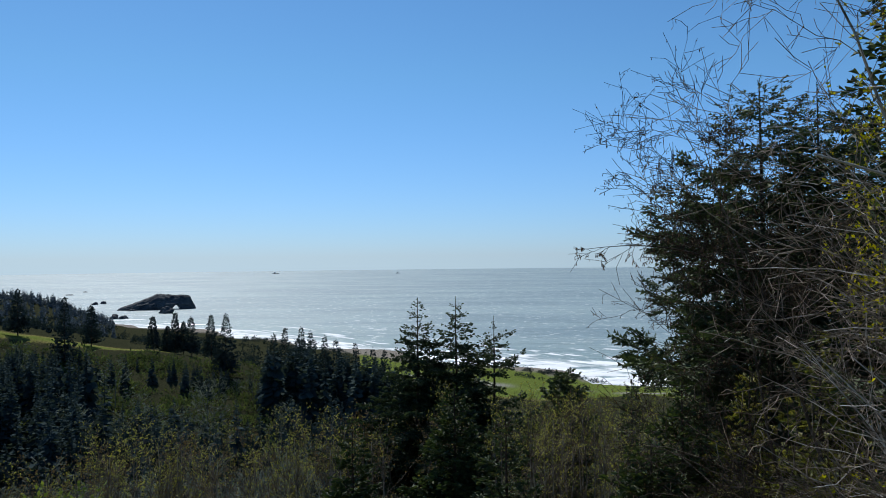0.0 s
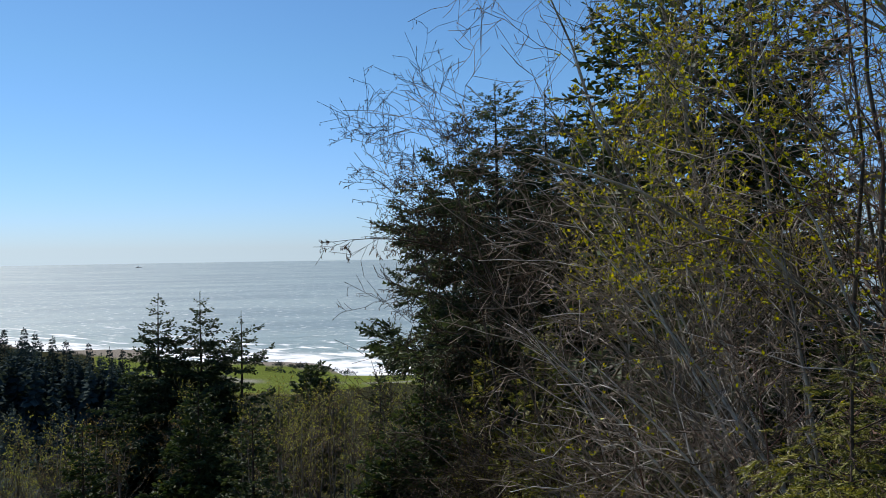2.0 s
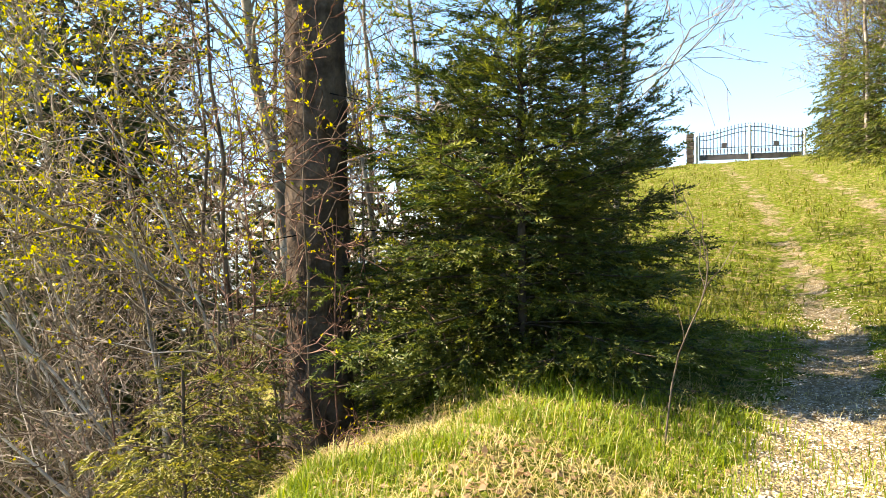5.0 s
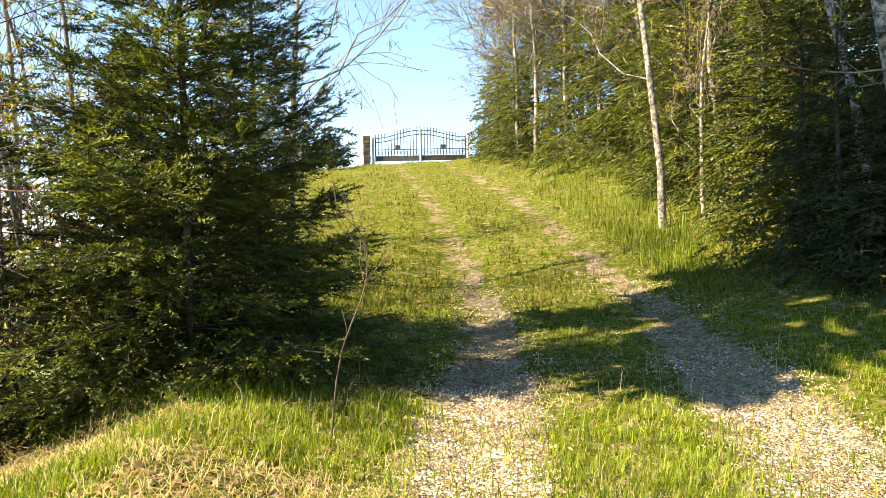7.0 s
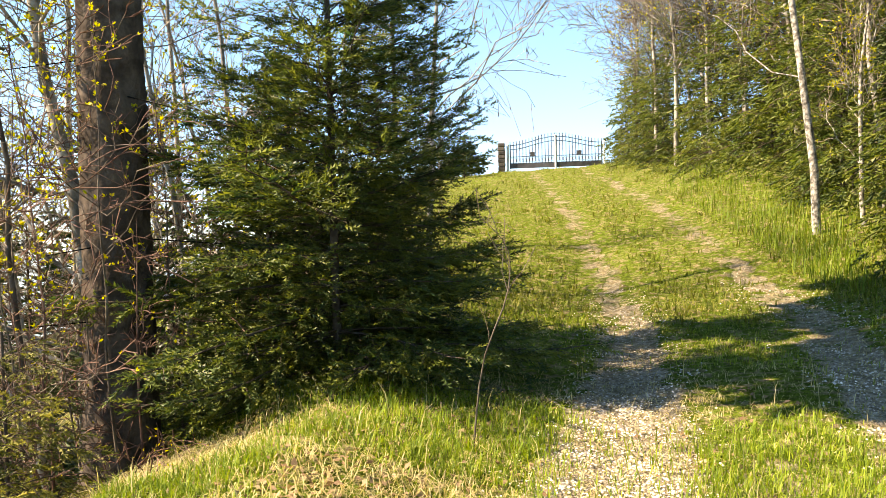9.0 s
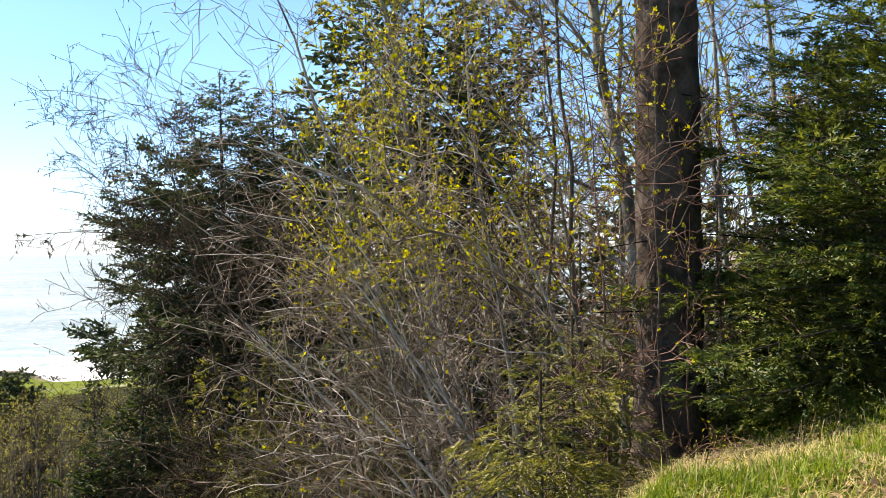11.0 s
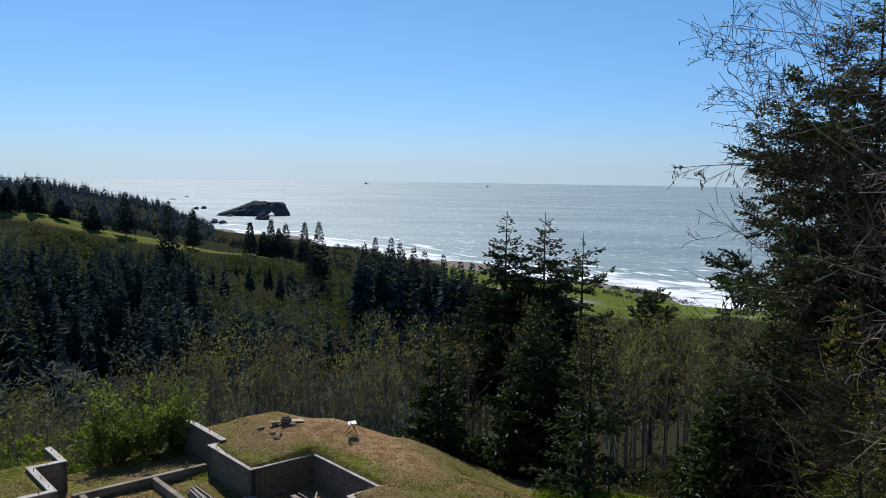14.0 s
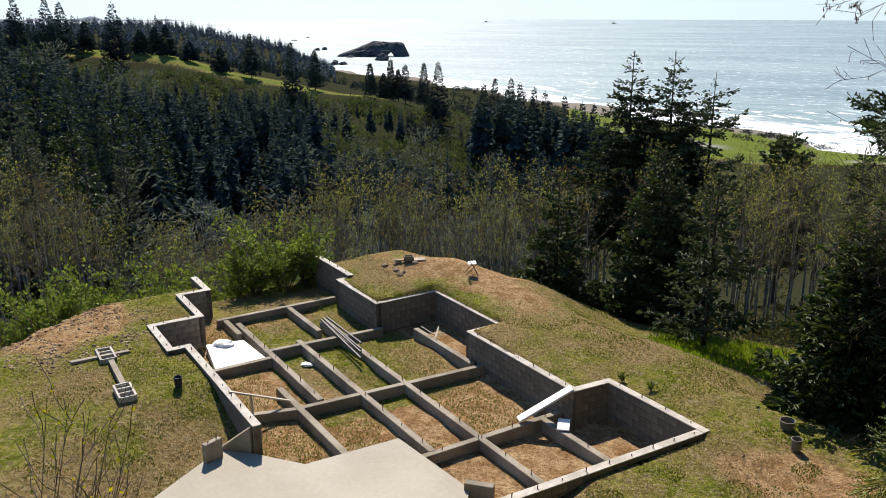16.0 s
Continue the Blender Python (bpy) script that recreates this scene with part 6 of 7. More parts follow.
for k in range(6):
    x, y = 1.9 + 0.45 * k, 9.0 + rng.normal(0, 0.5)
    z = land_at(x, y)
    arching_stem([(x, y, z - 0.05), (x - 0.1, y + 0.3, z + 0.5), (x + rng.normal(-0.2, 0.3), y + 0.6, z + 0.95)], 0.007, "thin bare twig on the bank", 1, 480 + k)

# ---- woods on the other side of the drive ----
BARK_MOTTLED = plain("mottled_alder_bark", (0.07, 0.062, 0.05), (0.40, 0.38, 0.34), 13, 40, 0.85, 0.4)

def pale_alder(seed, x, y, h, r0, lean, label):
    return leafing_tree(seed, x, y, h, r0, lean, label, 16, 7, 4, leaves=2, low=0.2, spread=0.75, up=0.4, group="alders across the drive", bark=BARK_MOTTLED, thin=0.22, reach=0.22)


def toward(x, y, dx):
    """A lean across the view from the drive, to the right where positive."""
    r = math.hypot(x, y)
    return (dx * y / r, -dx * x / r)


pale_alder(500, 17.3, -2.1, 13, 0.085, toward(17.3, -2.1, -0.16), "straight pale-barked alder beside the drive")
pale_alder(501, 12.75, -4.4, 12, 0.08, toward(12.75, -4.4, -0.3), "leaning pale-barked alder in the shade")
pale_alder(502, 10.35, -4.3, 12, 0.125, toward(10.35, -4.3, -0.2), "stout mottled alder trunk with pale bark")
pale_alder(503, 18.1, -3.4, 10, 0.075, toward(18.1, -3.4, -0.12), "pale alder trunk half hidden by firs")
pale_alder(504, 17.2, -2.9, 6, 0.05, toward(17.2, -2.9, 0.05), "thin alder stem at the edge of the woods")
for k, (x, y, h) in enumerate(((31, 1.0, 11), (34, 1.8, 12), (36, 0.2, 12), (39, 2.8, 11), (28, -1.2, 11), (42, 0.8, 12), (25, -2.6, 10), (44, 3.6, 10), (33, -0.6, 10), (37, 1.6, 11), (40, 0.2, 11), (30, -0.2, 10), (46, 2.4, 11))):
    leafing_tree(510 + k, x, y, h, 0.09, toward(x, y, -0.05), "slender alder with reddish buds beyond the gate bend", 24, 8, 4, leaves=1, size=0.07, fine=0.009, twig=TWIG, low=0.2, up=0.3, group="alders across the drive")
# sun at the edge and shade inside are painted through two needle tones
W = [(24.0, -3.0, 11, 2.6, LIT_HEMLOCK), (27.5, -2.0, 10, 2.4, LIT_HEMLOCK), (21.5, -4.2, 12, 2.8, LIT_HEMLOCK), (18.6, -5.6, 12, 2.7, FIR_DARK), (15.6, -6.3, 12, 2.8, FIR_DARK), (13.0, -7.0, 12, 2.8, FIR_DARK),
     (11.2, -6.6, 10, 2.5, FIR_DARK), (31.0, -2.4, 9, 2.2, LIT_HEMLOCK), (34.5, 1.6, 2.8, 1.3, FIR_DARK), (37.5, 3.0, 2.6, 1.3, FIR_DARK), (22, -8.5, 14, 3.2, FIR_DARK), (17, -10, 14, 3.2, FIR_DARK), (27, -6.5, 13, 3, FIR_DARK),
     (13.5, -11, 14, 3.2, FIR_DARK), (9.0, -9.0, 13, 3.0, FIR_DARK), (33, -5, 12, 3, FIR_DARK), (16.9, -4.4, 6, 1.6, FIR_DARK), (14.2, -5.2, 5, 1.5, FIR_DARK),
     (12.2, -3.9, 3.5, 1.2, FIR_DARK), (14.0, -3.9, 4, 1.3, LIT_HEMLOCK), (11.0, -4.2, 3, 1.1, FIR_DARK), (15.8, -3.7, 4.5, 1.3, LIT_HEMLOCK), (18.4, -3.6, 4, 1.3, LIT_HEMLOCK), (20.5, -3.0, 4.5, 1.4, LIT_HEMLOCK),
     (38.6, 3.0, 4.6, 1.5, LIT_HEMLOCK), (36.2, 2.1, 6.2, 1.8, LIT_HEMLOCK), (33.6, 1.0, 6.8, 1.9, LIT_HEMLOCK), (30.6, -0.2, 7.0, 2.0, LIT_HEMLOCK), (41.6, 3.3, 4.6, 1.6, FIR_DARK)]
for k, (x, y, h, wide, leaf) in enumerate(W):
    near = leaf is LIT_HEMLOCK or k in (3, 4, 5, 6, 16, 17, 18, 20)
    label = "hemlock in a sunlit green tone at the edge of the woods" if leaf is LIT_HEMLOCK else "hemlock in a shaded dark tone inside the woods"
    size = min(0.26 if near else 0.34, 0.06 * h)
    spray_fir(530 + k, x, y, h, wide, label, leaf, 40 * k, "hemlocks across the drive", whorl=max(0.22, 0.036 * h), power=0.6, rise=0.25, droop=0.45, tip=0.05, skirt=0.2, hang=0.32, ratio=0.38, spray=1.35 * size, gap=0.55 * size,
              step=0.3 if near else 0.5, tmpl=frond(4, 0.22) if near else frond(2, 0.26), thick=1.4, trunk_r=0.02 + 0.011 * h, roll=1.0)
for k, (x, y, h, wide) in enumerate(((39.5, 11.5, 2.2, 1.2), (40.5, 13.5, 2.6, 1.5), (36, 10.5, 1.6, 1.0), (14.5, 11.5, 9, 2.2), (20, 11, 6, 1.8))):
    near_fir(560 + k, x, y, h, wide, "dark shrubby conifer beside the gate", 90, 40, min(0.3, 0.07 * h), FIR_DARK, 0, "conifers beside the gate", tmpl=TUFT)

# ---- gate ----
GATE_PAINT = plain("grey_gate_paint", (0.05, 0.065, 0.08), (0.08, 0.095, 0.115), 2, 40, 0.4, 0.05, 0.6)
POST_PAINT = plain("pale_gate_post", (0.60, 0.62, 0.63), (0.70, 0.72, 0.73), 2, 40, 0.5, 0.05)
STONE = plain("stone_pillar", (0.05, 0.045, 0.04), (0.13, 0.11, 0.09), 4, 20, 0.9, 0.6)
gx, gy = np.array([39.23, 9.24]), np.array([40.08, 4.7])
GW = float(np.hypot(*(gy - gx)))
GZ = land_at(*((gx + gy) / 2))
gate_turn = math.degrees(math.atan2(gy[1] - gx[1], gy[0] - gx[0]))


def bar(p, q, r, sides=6):
    return tubes([[p, q]], [[r, r]], sides)


def gate_leaf(mirror, x0, width):
    ob = thing("gate_leaf", pose(*gx, GZ, 0, 0, gate_turn) @ pose(x0, 0, 0.02), "tall wrought-iron gate leaf with an arched top", "gate", "leaves of the drive gate")
    top = lambda s: 1.18 + 0.36 * (0.5 - 0.5 * math.cos(math.pi * (s if not mirror else 1 - s)))  # noqa: E731
    for z in (0.30, 0.62):
        link_mesh("rail", *bar((0, 0, z), (width, 0, z), 0.02), GATE_PAINT, ob)
    n = 14
    for dz in (0.0, -0.2):
        pts = [(width * k / 12, 0, top(k / 12) + dz) for k in range(13)]
        link_mesh("arched_rail", *tubes([pts], [[0.02] * 13], 6), GATE_PAINT, ob)
    for k in range(n + 1):
        s = k / n
        link_mesh("picket", *join([bar((width * s, 0, 0.3), (width * s, 0, top(s) + 0.1), 0.018), tubes([[(width * s, 0, top(s) + 0.1), (width * s, 0, top(s) + 0.14), (width * s, 0, top(s) + 0.2)]], [[0.008, 0.025, 0.002]], 6)]), GATE_PAINT, ob)
    for k in range(n):
        ring = [[(width * (k + 0.5) / n + 0.06 * math.cos(a), 0, 0.46 + 0.1 * math.sin(a)) for a in np.linspace(0, 2 * np.pi, 13)]]
        link_mesh("scroll", *tubes(ring, [[0.008] * 13], 4), GATE_PAINT, ob)
    for x in (0.0, width):
        link_mesh("stile", *bar((x, 0, 0.05), (x, 0, top(0 if x == 0 else 1) + 0.05), 0.03, 8), GATE_PAINT, ob)
    bm = bmesh.new()
    bmesh.ops.create_cube(bm, size=1, matrix=pose(width / 2, 0, 0.17) @ Matrix.Diagonal((width, 0.03, 0.22, 1)))
    part("kick_panel", bm, PIPE if mirror else SHIP_DARK, ob)
    bm = bmesh.new()
    bmesh.ops.create_cube(bm, size=1, matrix=pose(width * 0.5, -0.03, 0.72) @ Matrix.Diagonal((0.24, 0.03, 0.22, 1)))
    bmesh.ops.bevel(bm, geom=bm.edges[:], offset=0.008, affect="EDGES")
    part("plaque", bm, SHIP_DARK, ob, "small dark plaque")


gate_leaf(False, 0.12, GW / 2 - 0.16)
gate_leaf(True, GW / 2 + 0.04, GW / 2 - 0.16)
for s, label in ((0.0, "pale steel gate post"), (0.5, "pale steel post where the gate leaves meet"), (1.0, "pale steel gate post")):
    post = thing("gate_post", pose(*(gx + (gy - gx) * s), GZ - 0.25, 0, 0, gate_turn), label, "post", "gate posts")
    hgt = 1.45 if s != 0.5 else 1.85
    link_mesh("shaft", *bar((0, 0, 0), (0, 0, hgt), 0.06, 10), POST_PAINT, post)
    link_mesh("cap", *tubes([[(0, 0, hgt), (0, 0, hgt + 0.03), (0, 0, hgt + 0.09)]], [[0.075, 0.075, 0.005]], 10), POST_PAINT, post)
px, py = gx - (gy - gx) / GW * 0.32
pillar = thing("gate_pillar", pose(px, py, land_at(px, py) - 0.1, 0, 0, gate_turn), "dark stone pillar beside the gate", "pillar")
for k in range(8):
    bm = bmesh.new()
    bmesh.ops.create_cube(bm, size=1, matrix=pose(0.01 * (k % 3), 0, 0.1 + 0.19 * k, 0, 0, 3 * (k % 2)) @ Matrix.Diagonal((0.34, 0.34, 0.175, 1)))
    bmesh.ops.bevel(bm, geom=bm.edges[:], offset=0.02, affect="EDGES")
    part("stone", bm, STONE, pillar)

# ---- grass and gravel ----
LITTER = foliage("leaf_litter", (0.16, 0.095, 0.05), (0.36, 0.25, 0.15), 0.2, 0.8)


def blades(name, P, height, width, material, label, rng, lean=0.5):
    """Bent blades of grass, two triangles each and more."""
    n = len(P)
    a = rng.uniform(0, 6.28, n)
    d = np.stack([np.cos(a), np.sin(a), 0 * a], -1)
    s = np.stack([-np.sin(a), np.cos(a), 0 * a], -1) * (width * rng.uniform(0.6, 1.4, n))[:, None]
    h = height * rng.uniform(0.5, 1.3, n)
    k = rng.uniform(0.1, 1.0, n) * lean
    up = np.array([0, 0, 1.0])
    m1 = P + up * (h * 0.55)[:, None] + d * (h * k * 0.3)[:, None]
    tip = P + up * (h * (1 - 0.35 * k))[:, None] + d * (h * k)[:, None]
    V = np.stack([P - s, P + s, m1 + s * 0.7, m1 - s * 0.7, tip], 1).reshape(-1, 3)
    o = np.arange(n)[:, None] * 5
    F = np.concatenate([o + [0, 1, 2], o + [0, 2, 3], o + [3, 2, 4]])
    return tagged(link_mesh(name, V, F, material), label, "grass", kind="stuff")


def sow(rng, n, bearing, radius, keep, clump=0.12, per=10):
    """Points in tufts over a sector of the plan."""
    c = n // per
    b = np.radians(rng.uniform(*bearing, c))
    r = np.exp(rng.uniform(math.log(radius[0]), math.log(radius[1]), c))
    x, y = np.repeat(-r * np.sin(b), per), np.repeat(r * np.cos(b), per)
    x, y = x + rng.normal(0, clump, len(x)), y + rng.normal(0, clump, len(x))
    ok = keep(x, y, rng)
    x, y = x[ok], y[ok]
    return np.stack([x, y, land(x, y) - 0.01], -1)


def off_track(x, y, rng):
    off = np.abs(np.abs(y - drive_mid(x)) - 1.15)
    return (off + rng.normal(0, 0.12, len(x)) > 0.5) | (rng.uniform(size=len(x)) < 0.14)


def on_bench(x, y, rng):
    u, v = to_plan(x, y)
    soil = (((u - 12.5) / 6) ** 2 + ((v - 1.8) / 2.6) ** 2 < 0.8) | (np.hypot((u - 15.8) / 4.2, (v + 11) / 2.5) < 1)
    return (edge_distance(u, v, SLAB_EDGE) > 0.15) & ~inside(u, v, OUTLINE) & ~(soil & (rng.uniform(size=len(u)) < 0.85))


def on_lawn(x, y, rng):
    return on_bench(x, y, rng) & (wave_noise(x, y, 21, 4, 1.1) > 0.08)


def on_dry(x, y, rng):
    return on_bench(x, y, rng) & (wave_noise(x, y, 21, 4, 1.1) < -0.12)


rng = np.random.default_rng(600)
P = sow(rng, 70000, (-118, -40), (3.2, 13), lambda x, y, g: off_track(x, y, g) & (wave_noise(x, y, 33, 4, 1.4) > g.normal(-0.15, 0.2, len(x))), 0.09)
blades("grass", P, 0.10, 0.0042, GRASS, "short bright green grass along the drive", rng, 1.3)
P = sow(rng, 30000, (-118, -40), (3.2, 9), lambda x, y, g: off_track(x, y, g) & (wave_noise(x, y, 33, 4, 1.4) > 0.05), 0.07, 14)
blades("grass", P, 0.16, 0.004, GRASS, "tufts of longer yellow-green grass", rng, 1.1)
P = sow(rng, 34000, (-122, -58), (12, 42), off_track, 0.2)
blades("grass", P, 0.14, 0.011, TURF, "green grass on the verges", rng, 1.4)
P = sow(rng, 17000, (-92, -36), (3.0, 9), lambda x, y, g: off_track(x, y, g) & (wave_noise(x, y, 33, 4, 1.4) < g.normal(0.2, 0.25, len(x))), 0.08)
blades("dry_grass", P + [0, 0, 0.015], 0.09, 0.003, STRAW, "matted pale dry grass on the crest of the bank", rng, 2.6)
P = sow(rng, 12000, (-118, -70), (3.2, 14), lambda x, y, g: x == x, 0.12)
blades("dry_grass", P, 0.07, 0.003, STRAW, "pale dry grass among the gravel", rng, 2.6)
P = sow(rng, 500, (-110, -40), (3.4, 9), off_track, 0.3, 3)
blades("dry_stalks", P, 0.26, 0.0035, STRAW, "single dry stalks above the grass", rng, 0.9)
P = sow(rng, 4500, (-95, -36), (3.4, 8.5), off_track, 0.15)
V, F = scatter(LEAF, P + [0, 0, 0.03], rng.normal(size=P.shape) * [1, 1, 0.25], 0.05 * rng.uniform(0.5, 1.5, len(P)), rng, 0.6)
tagged(link_mesh("leaf_litter", V, F, LITTER), "dry brown leaves lying in the grass", "leaves", kind="stuff")
P = sow(rng, 7000, (-100, -88), (12, 30), lambda x, y, g: (y < drive_mid(x) - 1.9) & (y > drive_mid(x) - 4.5), 0.2)
blades("reeds", P, 0.36, 0.007, GRASS, "rank tall grass at the edge of the woods", rng, 0.7)
P = sow(rng, 120000, (-20, 45), (14.0, 31), on_lawn, 0.16)
blades("grass", P, 0.05, 0.014, TURF, "short patchy green grass on the bench", rng)
P = sow(rng, 50000, (-20, 45), (14.0, 31), on_dry, 0.16)
blades("dry_grass", P, 0.06, 0.014, DRY_TURF, "dry brown grass on the bench", rng, 1.3)
P = sow(rng, 7000, (-10.5, -1), (24.5, 29.5), lambda x, y, g: x == x, 0.2)
blades("grass", P, 0.16, 0.02, GRASS, "lush green grass below the bench", rng)


def in_pit(x, y, rng):
    u, v = to_plan(x, y)
    return inside(u, v, OUTLINE) & (v < -1.6) & (u > 4.2) & (wave_noise(x, y, 23, 3, 1.2) > -0.35)


P = sow(rng, 60000, (2, 36), (16, 28), in_pit, 0.15)
blades("grass", P, 0.055, 0.011, TURF, "thin grass between the footings", rng)

OCTA = (np.array([(0.5, 0, 0), (-0.5, 0, 0), (0, 0.42, 0), (0, -0.42, 0), (0, 0, 0.3), (0, 0, -0.3)]), np.array([(0, 2, 4), (2, 1, 4), (1, 3, 4), (3, 0, 4), (2, 0, 5), (1, 2, 5), (3, 1, 5), (0, 3, 5)]))
PEBBLE = plain("pebbles", (0.36, 0.325, 0.26), (0.64, 0.595, 0.51), 1.0, 20, 0.85, 0.1, island=0.35)
CHIP = (np.array([(0.5, 0.1, 0), (-0.1, 0.45, 0), (-0.5, -0.1, 0), (0.1, -0.42, 0), (0.05, 0.02, 0.32)]), np.array([(0, 1, 4), (1, 2, 4), (2, 3, 4), (3, 0, 4)]))
P = sow(rng, 42000, (-118, -62), (4.2, 15), lambda x, y, g: np.abs(np.abs(y - drive_mid(x)) - 1.15) + g.normal(0, 0.15, len(x)) < 0.55, 0.25)
V, F = scatter(CHIP, P + [0, 0, 0.008], rng.normal(size=P.shape) * [1, 1, 0.2], 0.022 * rng.uniform(0.5, 1.7, len(P)), rng, 0.3)
tagged(link_mesh("gravel", V, F, PEBBLE), "pale loose gravel in the wheel tracks", "gravel", kind="stuff")
SOD = plain("clods", (0.12, 0.078, 0.048), (0.30, 0.215, 0.14), 2.0, 20, 0.95, 0.2, island=0.3)
P = sow(rng, 5000, (30, 46), (17, 29), lambda x, y, g: np.hypot((to_plan(x, y)[0] - 15.8) / 4.4, (to_plan(x, y)[1] + 11) / 2.6) < 1, 0.2)
V, F = scatter(OCTA, P, rng.normal(size=P.shape), 0.10 * rng.uniform(0.2, 1.5, len(P)) ** 1.4, rng, 1)
tagged(link_mesh("clods", V, F, SOD), "lumps of brown soil on the spoil heap", "soil", kind="stuff")
P = sow(rng, 15000, (-16, 46), (14, 30), on_bench, 0.5)
V, F = scatter(OCTA, P, rng.normal(size=P.shape), 0.05 * rng.uniform(0.3, 1.8, len(P)), rng, 1)
tagged(link_mesh("clods", V, F, SOD), "scattered clods and stones on the bench", "soil", kind="stuff")


# ---- things on the bench ----
def boxed(bm, m, size, bevel=0.006):
    made = bmesh.ops.create_cube(bm, size=1, matrix=m @ Matrix.Diagonal((*size, 1)))
    if bevel:
        edges = {e for v in made["verts"] for e in v.link_edges}
        bmesh.ops.bevel(bm, geom=list(edges), offset=bevel, affect="EDGES")


def bucket(x, y, r, h, material, label, name="bucket"):
    ob = thing(name, at_ground(x, y, 0.0, 30), label, name, "buckets on the bench")
    n = 20
    prof = [(0.0, 0.015), (0.86 * r, 0.0), (r, h), (r * 1.05, h), (r * 1.05, h - 0.03), (r * 0.94, h), (r * 0.80, 0.03), (0.0, 0.03)]
    V = [(p[0] * math.cos(a), p[0] * math.sin(a), p[1]) for p in (prof[1], prof[2], (r * 0.94, h), (r * 0.80, 0.03)) for a in np.arange(n) * 2 * np.pi / n]
    F = [(k * n + i, k * n + (i + 1) % n, (k + 1) * n + (i + 1) % n, (k + 1) * n + i) for k in range(3) for i in range(n)]
    V += [(0, 0, 0.0), (0, 0, 0.03)]
    F += [(4 * n, (i + 1) % n, i) for i in range(n)] + [(4 * n + 1, 3 * n + i, 3 * n + (i + 1) % n) for i in range(n)]
    link_mesh("body", V, F, material, ob)
    ring = [[(r * 1.02 * math.cos(a), r * 1.02 * math.sin(a), h - 0.01) for a in np.linspace(0, 2 * np.pi, 21)]]
    link_mesh("rim", *tubes(ring, [[0.012] * 21], 5), material, ob)
    arc = [[(0, r * math.cos(a), h - 0.05 - 0.09 * math.sin(a)) for a in np.linspace(0, np.pi, 9)]]
    link_mesh("handle", *tubes([[(p[0] + r * 1.03 * math.sin(a), p[1], p[2]) for p, a in zip(arc[0], np.linspace(0, np.pi, 9))]], [[0.005] * 9], 4), STEEL, ob)


BLUE = plain("dark_plastic", (0.015, 0.018, 0.028), (0.03, 0.035, 0.05), 3, 30, 0.4, 0.05)
GREYPAIL = plain("grey_plastic", (0.12, 0.11, 0.09), (0.19, 0.17, 0.14), 3, 30, 0.5, 0.05)
bucket(-11.47, 16.75, 0.105, 0.27, BLUE, "dark plastic bucket standing on the grass")
bucket(3.38, 17.35, 0.115, 0.28, GREYPAIL, "grey-brown plastic bucket on bare soil")
bucket(3.31, 18.25, 0.17, 0.21, GREYPAIL, "wide grey tub on bare soil", "tub")

# an unfinished low wall of hollow piers
low = thing("block_wall_start", at_ground(-13.4, 16.8, -0.27), "low unfinished block wall with hollow white-topped piers", "wall")
base = low.matrix_world.translation
PA, PB = Vector((-14.35, 17.85, 0)), Vector((-12.45, 16.0, 0))


def low_box(name, a, b, half, z0, z1, material, parent=None, label=""):
    a, b = Vector(a), Vector(b)
    d = (b - a).normalized()
    s = Vector((-d.y, d.x, 0)) * half
    bm = bmesh.new()
    vs = [bm.verts.new((p.x + k.x - base.x, p.y + k.y - base.y, z)) for z in (z0, z1) for p, k in ((a, -s), (b, -s), (b, s), (a, s))]
    for f in ((3, 2, 1, 0), (4, 5, 6, 7), (0, 1, 5, 4), (1, 2, 6, 5), (2, 3, 7, 6), (3, 0, 4, 7)):
        bm.faces.new([vs[k] for k in f])
    return part(name, bm, material, parent or low, label)


way = (PB - PA).normalized()
low_box("link_wall", PA + way * 0.35, PB - way * 0.35, 0.07, -0.3, 0.42, CONCRETE)
side = Vector((-way.y, way.x, 0))
low_box("cross_wall", PA + side * 0.55, PA - side * 0.95, 0.07, -0.3, 0.40, CONCRETE)
for p in (PA + side * -0.05, PB + side * -0.05):
    pier = low_box("pier", p - way * 0.42, p + way * 0.42, 0.19, -0.3, 0.36, BLOCK)
    for s_ in (-0.19, 0.19):
        low_box("rim", p - way * 0.42 + side * s_, p + way * 0.42 + side * s_, 0.025, 0.3, 0.45, CAP, pier)
    for k in range(4):
        q = p + way * (-0.42 + 0.28 * k)
        low_box("web", q - side * 0.165, q + side * 0.165, 0.022, 0.3, 0.449, CAP, pier)

# a plank ramp from the wall's top down to the footing
def beam(name, a, b, size, material, label, category, group=""):
    a, b = Vector(a), Vector(b)
    d = b - a
    m = Matrix.Translation((a + b) / 2) @ d.to_track_quat("X", "Z").to_matrix().to_4x4()
    bm = bmesh.new()
    boxed(bm, Matrix.Identity(4), (d.length, *size), min(size) * 0.12)
    ob = part(name, bm, material)
    ob.matrix_world = m
    return tagged(ob, label, category, group)


def plan3(u, v, z):
    return (*from_plan(u, v), z)


beam("ramp_plank", plan3(3.3, -1.02, WALL_TOP + 0.05), plan3(3.75, -2.35, STEM_TOP + 0.04), (0.26, 0.05), WHITE, "pale plank ramp leaning from wall to footing", "plank")
beam("plank", plan3(7.75, -8.35, WALL_TOP + 0.05), plan3(7.77, -6.75, STEM_TOP + 0.05), (0.08, 0.04), WOOD, "long pale board leaning on the footings", "plank")
beam("plank", plan3(7.76, -7.8, WALL_TOP - 0.21), plan3(7.8, -7.75, PIT + 0.02), (0.06, 0.04), WOOD, "short pale prop under the board", "plank")
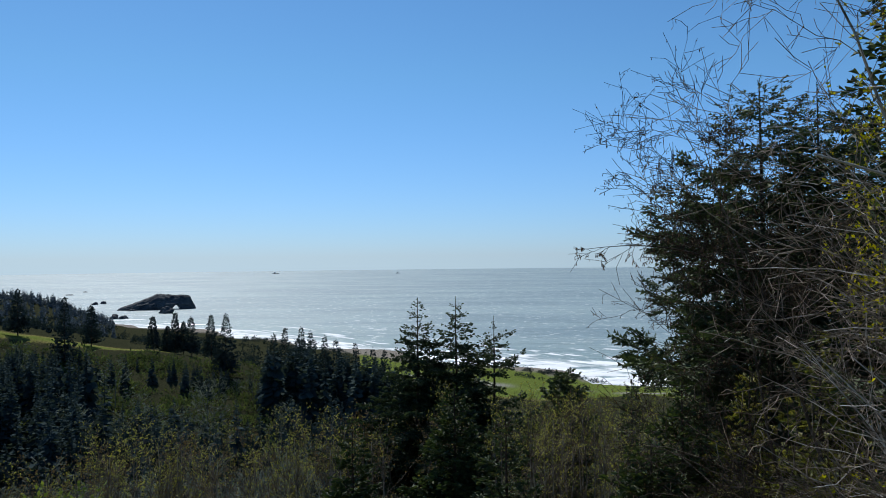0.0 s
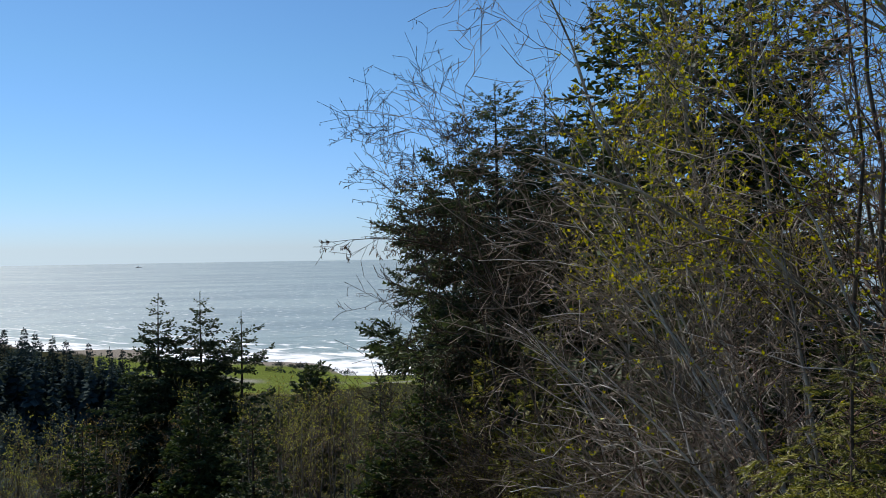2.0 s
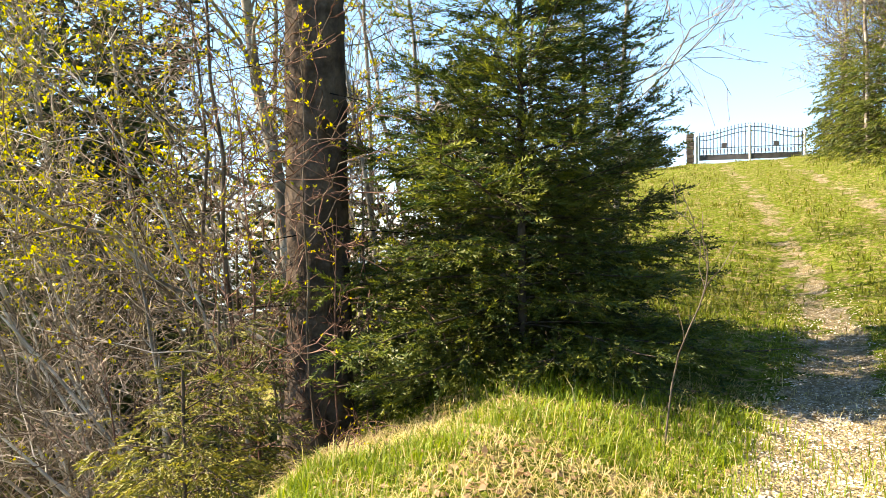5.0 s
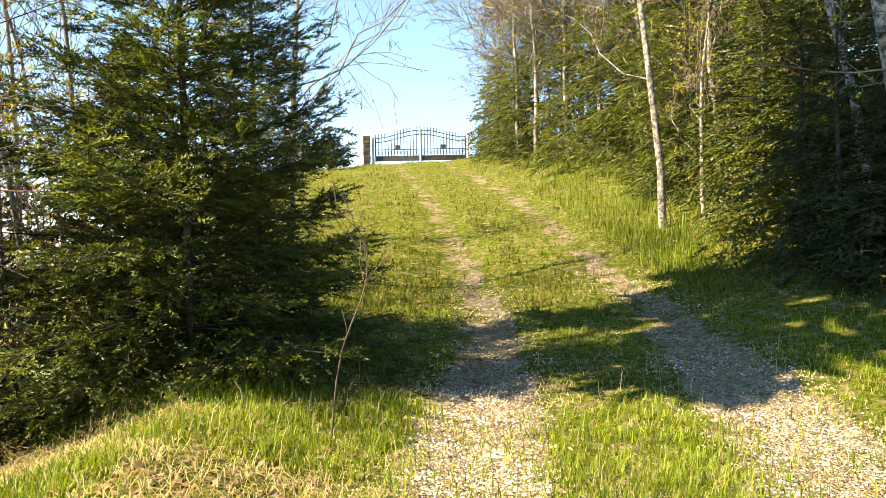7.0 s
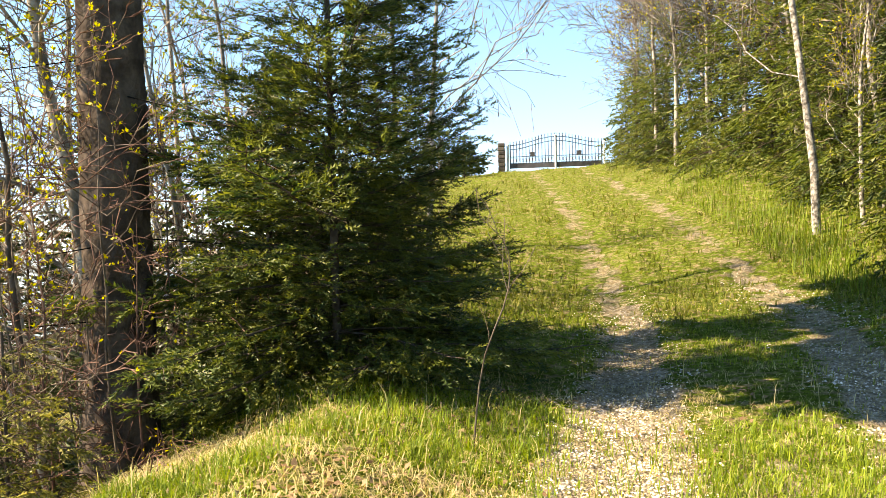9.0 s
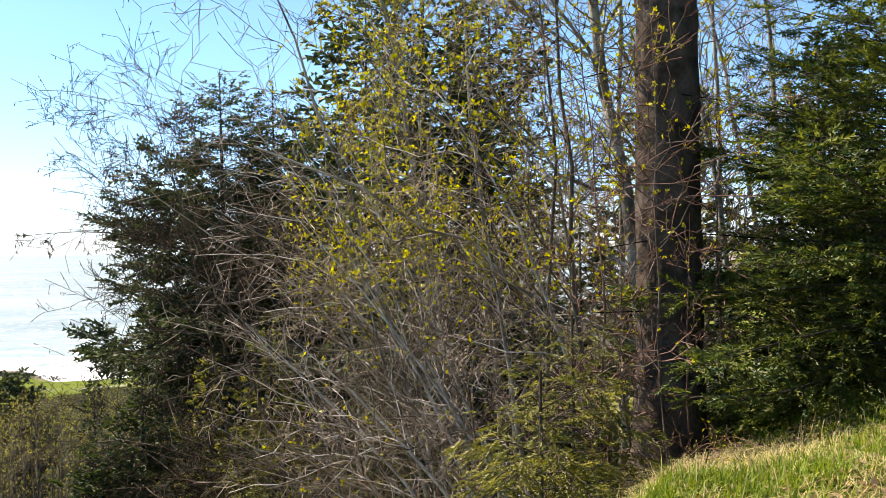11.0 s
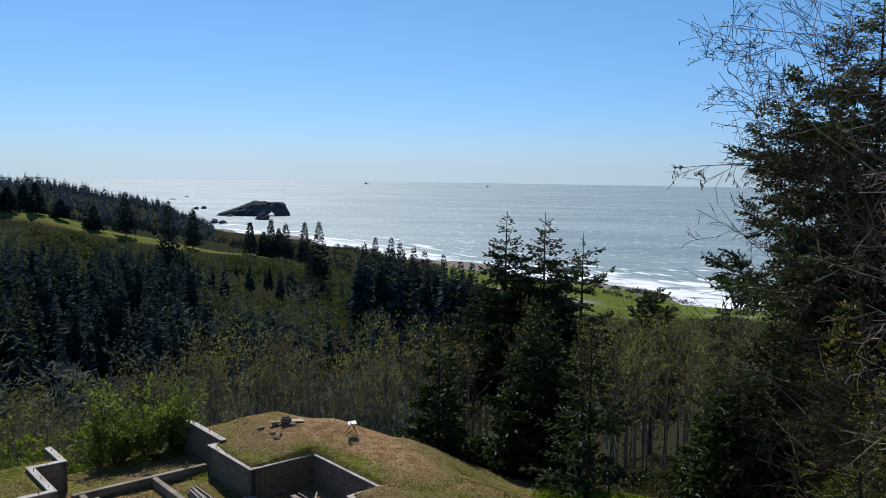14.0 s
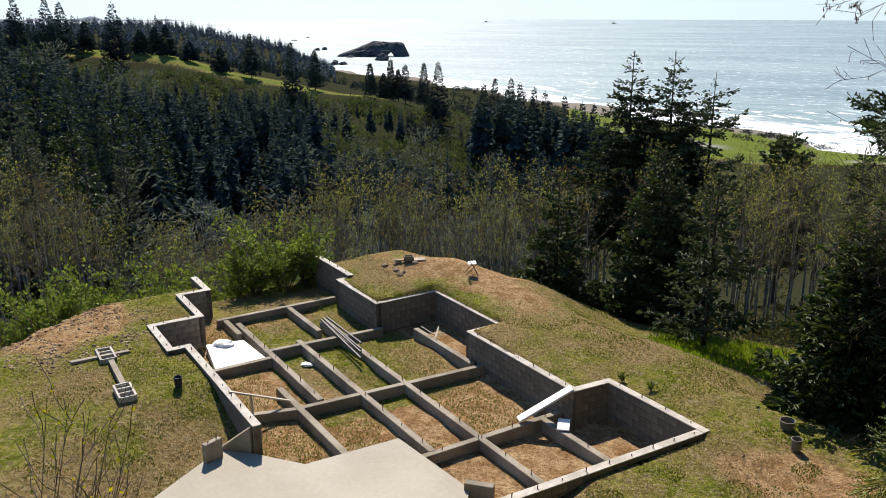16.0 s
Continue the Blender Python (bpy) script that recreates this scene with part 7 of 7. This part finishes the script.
for k in range(4):
    beam("pipe", plan3(12.7, -3.62 + 0.07 * k, STEM_TOP + 0.03 + 0.045 * (k % 2)), plan3(9.2 + 0.3 * k, -3.95 + 0.16 * k, STEM_TOP + 0.045 + 0.045 * (k % 2)), (0.055, 0.055), PIPE, "black plastic pipe lying along the footing", "pipe", "pipes on the footing")
beam("offcut", plan3(3.0, -1.5, PIT + 0.45), plan3(2.75, -1.75, STEM_TOP + 0.03), (0.3, 0.03), WHITE, "white board offcut on the footing", "board")


def sheet_heap(name, x, y, z, size, label, seed):
    bm = bmesh.new()
    bmesh.ops.create_icosphere(bm, subdivisions=3, radius=1)
    for v in bm.verts:
        k = 1 + 0.35 * noise.noise(v.co * 2.2 + Vector((seed, 0, 0)))
        v.co = Vector((v.co.x * size * k, v.co.y * size * 0.7 * k, max(v.co.z, -0.2) * size * 0.35 * k))
    ob = part(name, bm, WHITE)
    ob.matrix_world = pose(x, y, z + size * 0.06)
    return tagged(ob, label, "plastic sheet")


sheet_heap("plastic_sheet", *from_plan(12.6, -6.95), STEM_TOP - 0.05, 0.33, "crumpled white plastic sheet on the slab", 3.0)
sheet_heap("plastic_bag", *from_plan(10.3, -5.2), PIT + 0.02, 0.18, "small white plastic bag between the footings", 5.0)
# grey cloth on the far footing
arching = np.random.default_rng(700)
for k in range(5):
    a = arching.uniform(0, 6.28)
    p = plan3(9.3 + 0.1 * k, -1.3 + 0.05 * k, STEM_TOP + 0.03)
    beam("stick", p, (p[0] + 0.5 * math.cos(a), p[1] + 0.5 * math.sin(a), p[2] + 0.18), (0.03, 0.02), WOOD, "pale split stick lying on the footing", "stick", "sticks on the footing")


def folding_chair(x, y, turn):
    ob = thing("folding_chair", at_ground(x, y, 0.0, turn), "folding chair with a dark back and pale seat", "chair")
    bm = bmesh.new()
    boxed(bm, pose(0, 0, 0.40, -6, 0, 0), (0.34, 0.3, 0.025), 0.008)
    part("seat", bm, WHITE, ob, "pale seat")
    bm = bmesh.new()
    boxed(bm, pose(0, 0.2, 0.62, 78, 0, 0), (0.36, 0.3, 0.022), 0.008)
    part("backrest", bm, BLUE, ob, "dark cloth backrest")
    for sx in (-0.18, 0.18):
        link_mesh("leg", *bar((sx, -0.2, 0), (sx, 0.24, 0.78), 0.012), GATE_PAINT, ob)
        link_mesh("leg", *bar((sx, 0.22, 0), (sx, -0.16, 0.41), 0.012), GATE_PAINT, ob)


folding_chair(-5.97, 26.55, 110)
lx, ly = -8.41, 27.0
lz = land_at(lx, ly)
hearth = thing("concrete_block", pose(lx, ly, lz, 0, 0, 20), "hollow concrete block resting on boards", "block")
bm = bmesh.new()
for sx in (-0.21, 0.21):
    boxed(bm, pose(sx * 0.75, 0, 0.15), (0.05, 0.26, 0.15), 0.008)
part("side", bm, BLOCK, hearth)
bm = bmesh.new()
for sy in (-0.16, 0.16):
    boxed(bm, pose(0, sy * 0.7, 0.15), (0.26, 0.04, 0.148), 0.008)
part("end", bm, BLOCK, hearth)
for k, (a, b, dy) in enumerate(((-0.55, 0.2, -0.15), (-0.2, 0.5, 0.08), (-0.1, 0.6, -0.08))):
    beam("board", (lx + a, ly + dy - 0.3 * a * 0, lz + 0.05 + 0.012 * k), (lx + b, ly + dy + 0.25, lz + 0.055 + 0.012 * k), (0.12, 0.04), WOOD if k else LUMBER, "weathered board lying on the soil", "board", "boards on the bench")
for k in range(7):
    r7 = np.random.default_rng(710 + k)
    x, y = from_plan(12.2 + r7.uniform(0, 3.5), r7.uniform(-0.6, 1.6))
    boulder_ = bmesh.new()
    bmesh.ops.create_icosphere(boulder_, subdivisions=2, radius=0.12)
    for v in boulder_.verts:
        v.co *= 1 + 0.35 * noise.noise(v.co * 9 + Vector((k, 0, 0)))
        v.co.z *= 0.6
    ob = part("stone", boulder_, SOD)
    ob.matrix_world = at_ground(x, y, 0.03)
    tagged(ob, "brown clod of earth on the bare fill", "stone", "stones on the fill")
# dark weeds on the lawn
for k, (u, v) in enumerate(((2.99, 0.4), (2.2, 0.63))):
    x, y = from_plan(u, v)
    r8 = np.random.default_rng(720 + k)
    a, ra = grow(r8, np.array([[[0, 0, -0.03], [0, 0, 0.05], [0, 0, 0.1]]]), np.full((1, 3), 0.01), 22, (0.1, 1), 1.3, 0.9, 0.3, 0.2)
    p, d = along(r8, a, 6)
    plant("weed", (tubes(np.array([[[0, 0, -0.03], [0, 0, 0.05], [0, 0, 0.1]]]), np.full((1, 3), 0.012), 4), tubes(a, ra, 3), scatter(LEAF, p, d + r8.normal(0, 0.5, d.shape), 0.07 * r8.uniform(0.6, 1.3, len(p)), r8, 1)),
          at_ground(x, y), "dark green leafy weed on the lawn", "weed", "weeds on the lawn", TWIG, FIR)
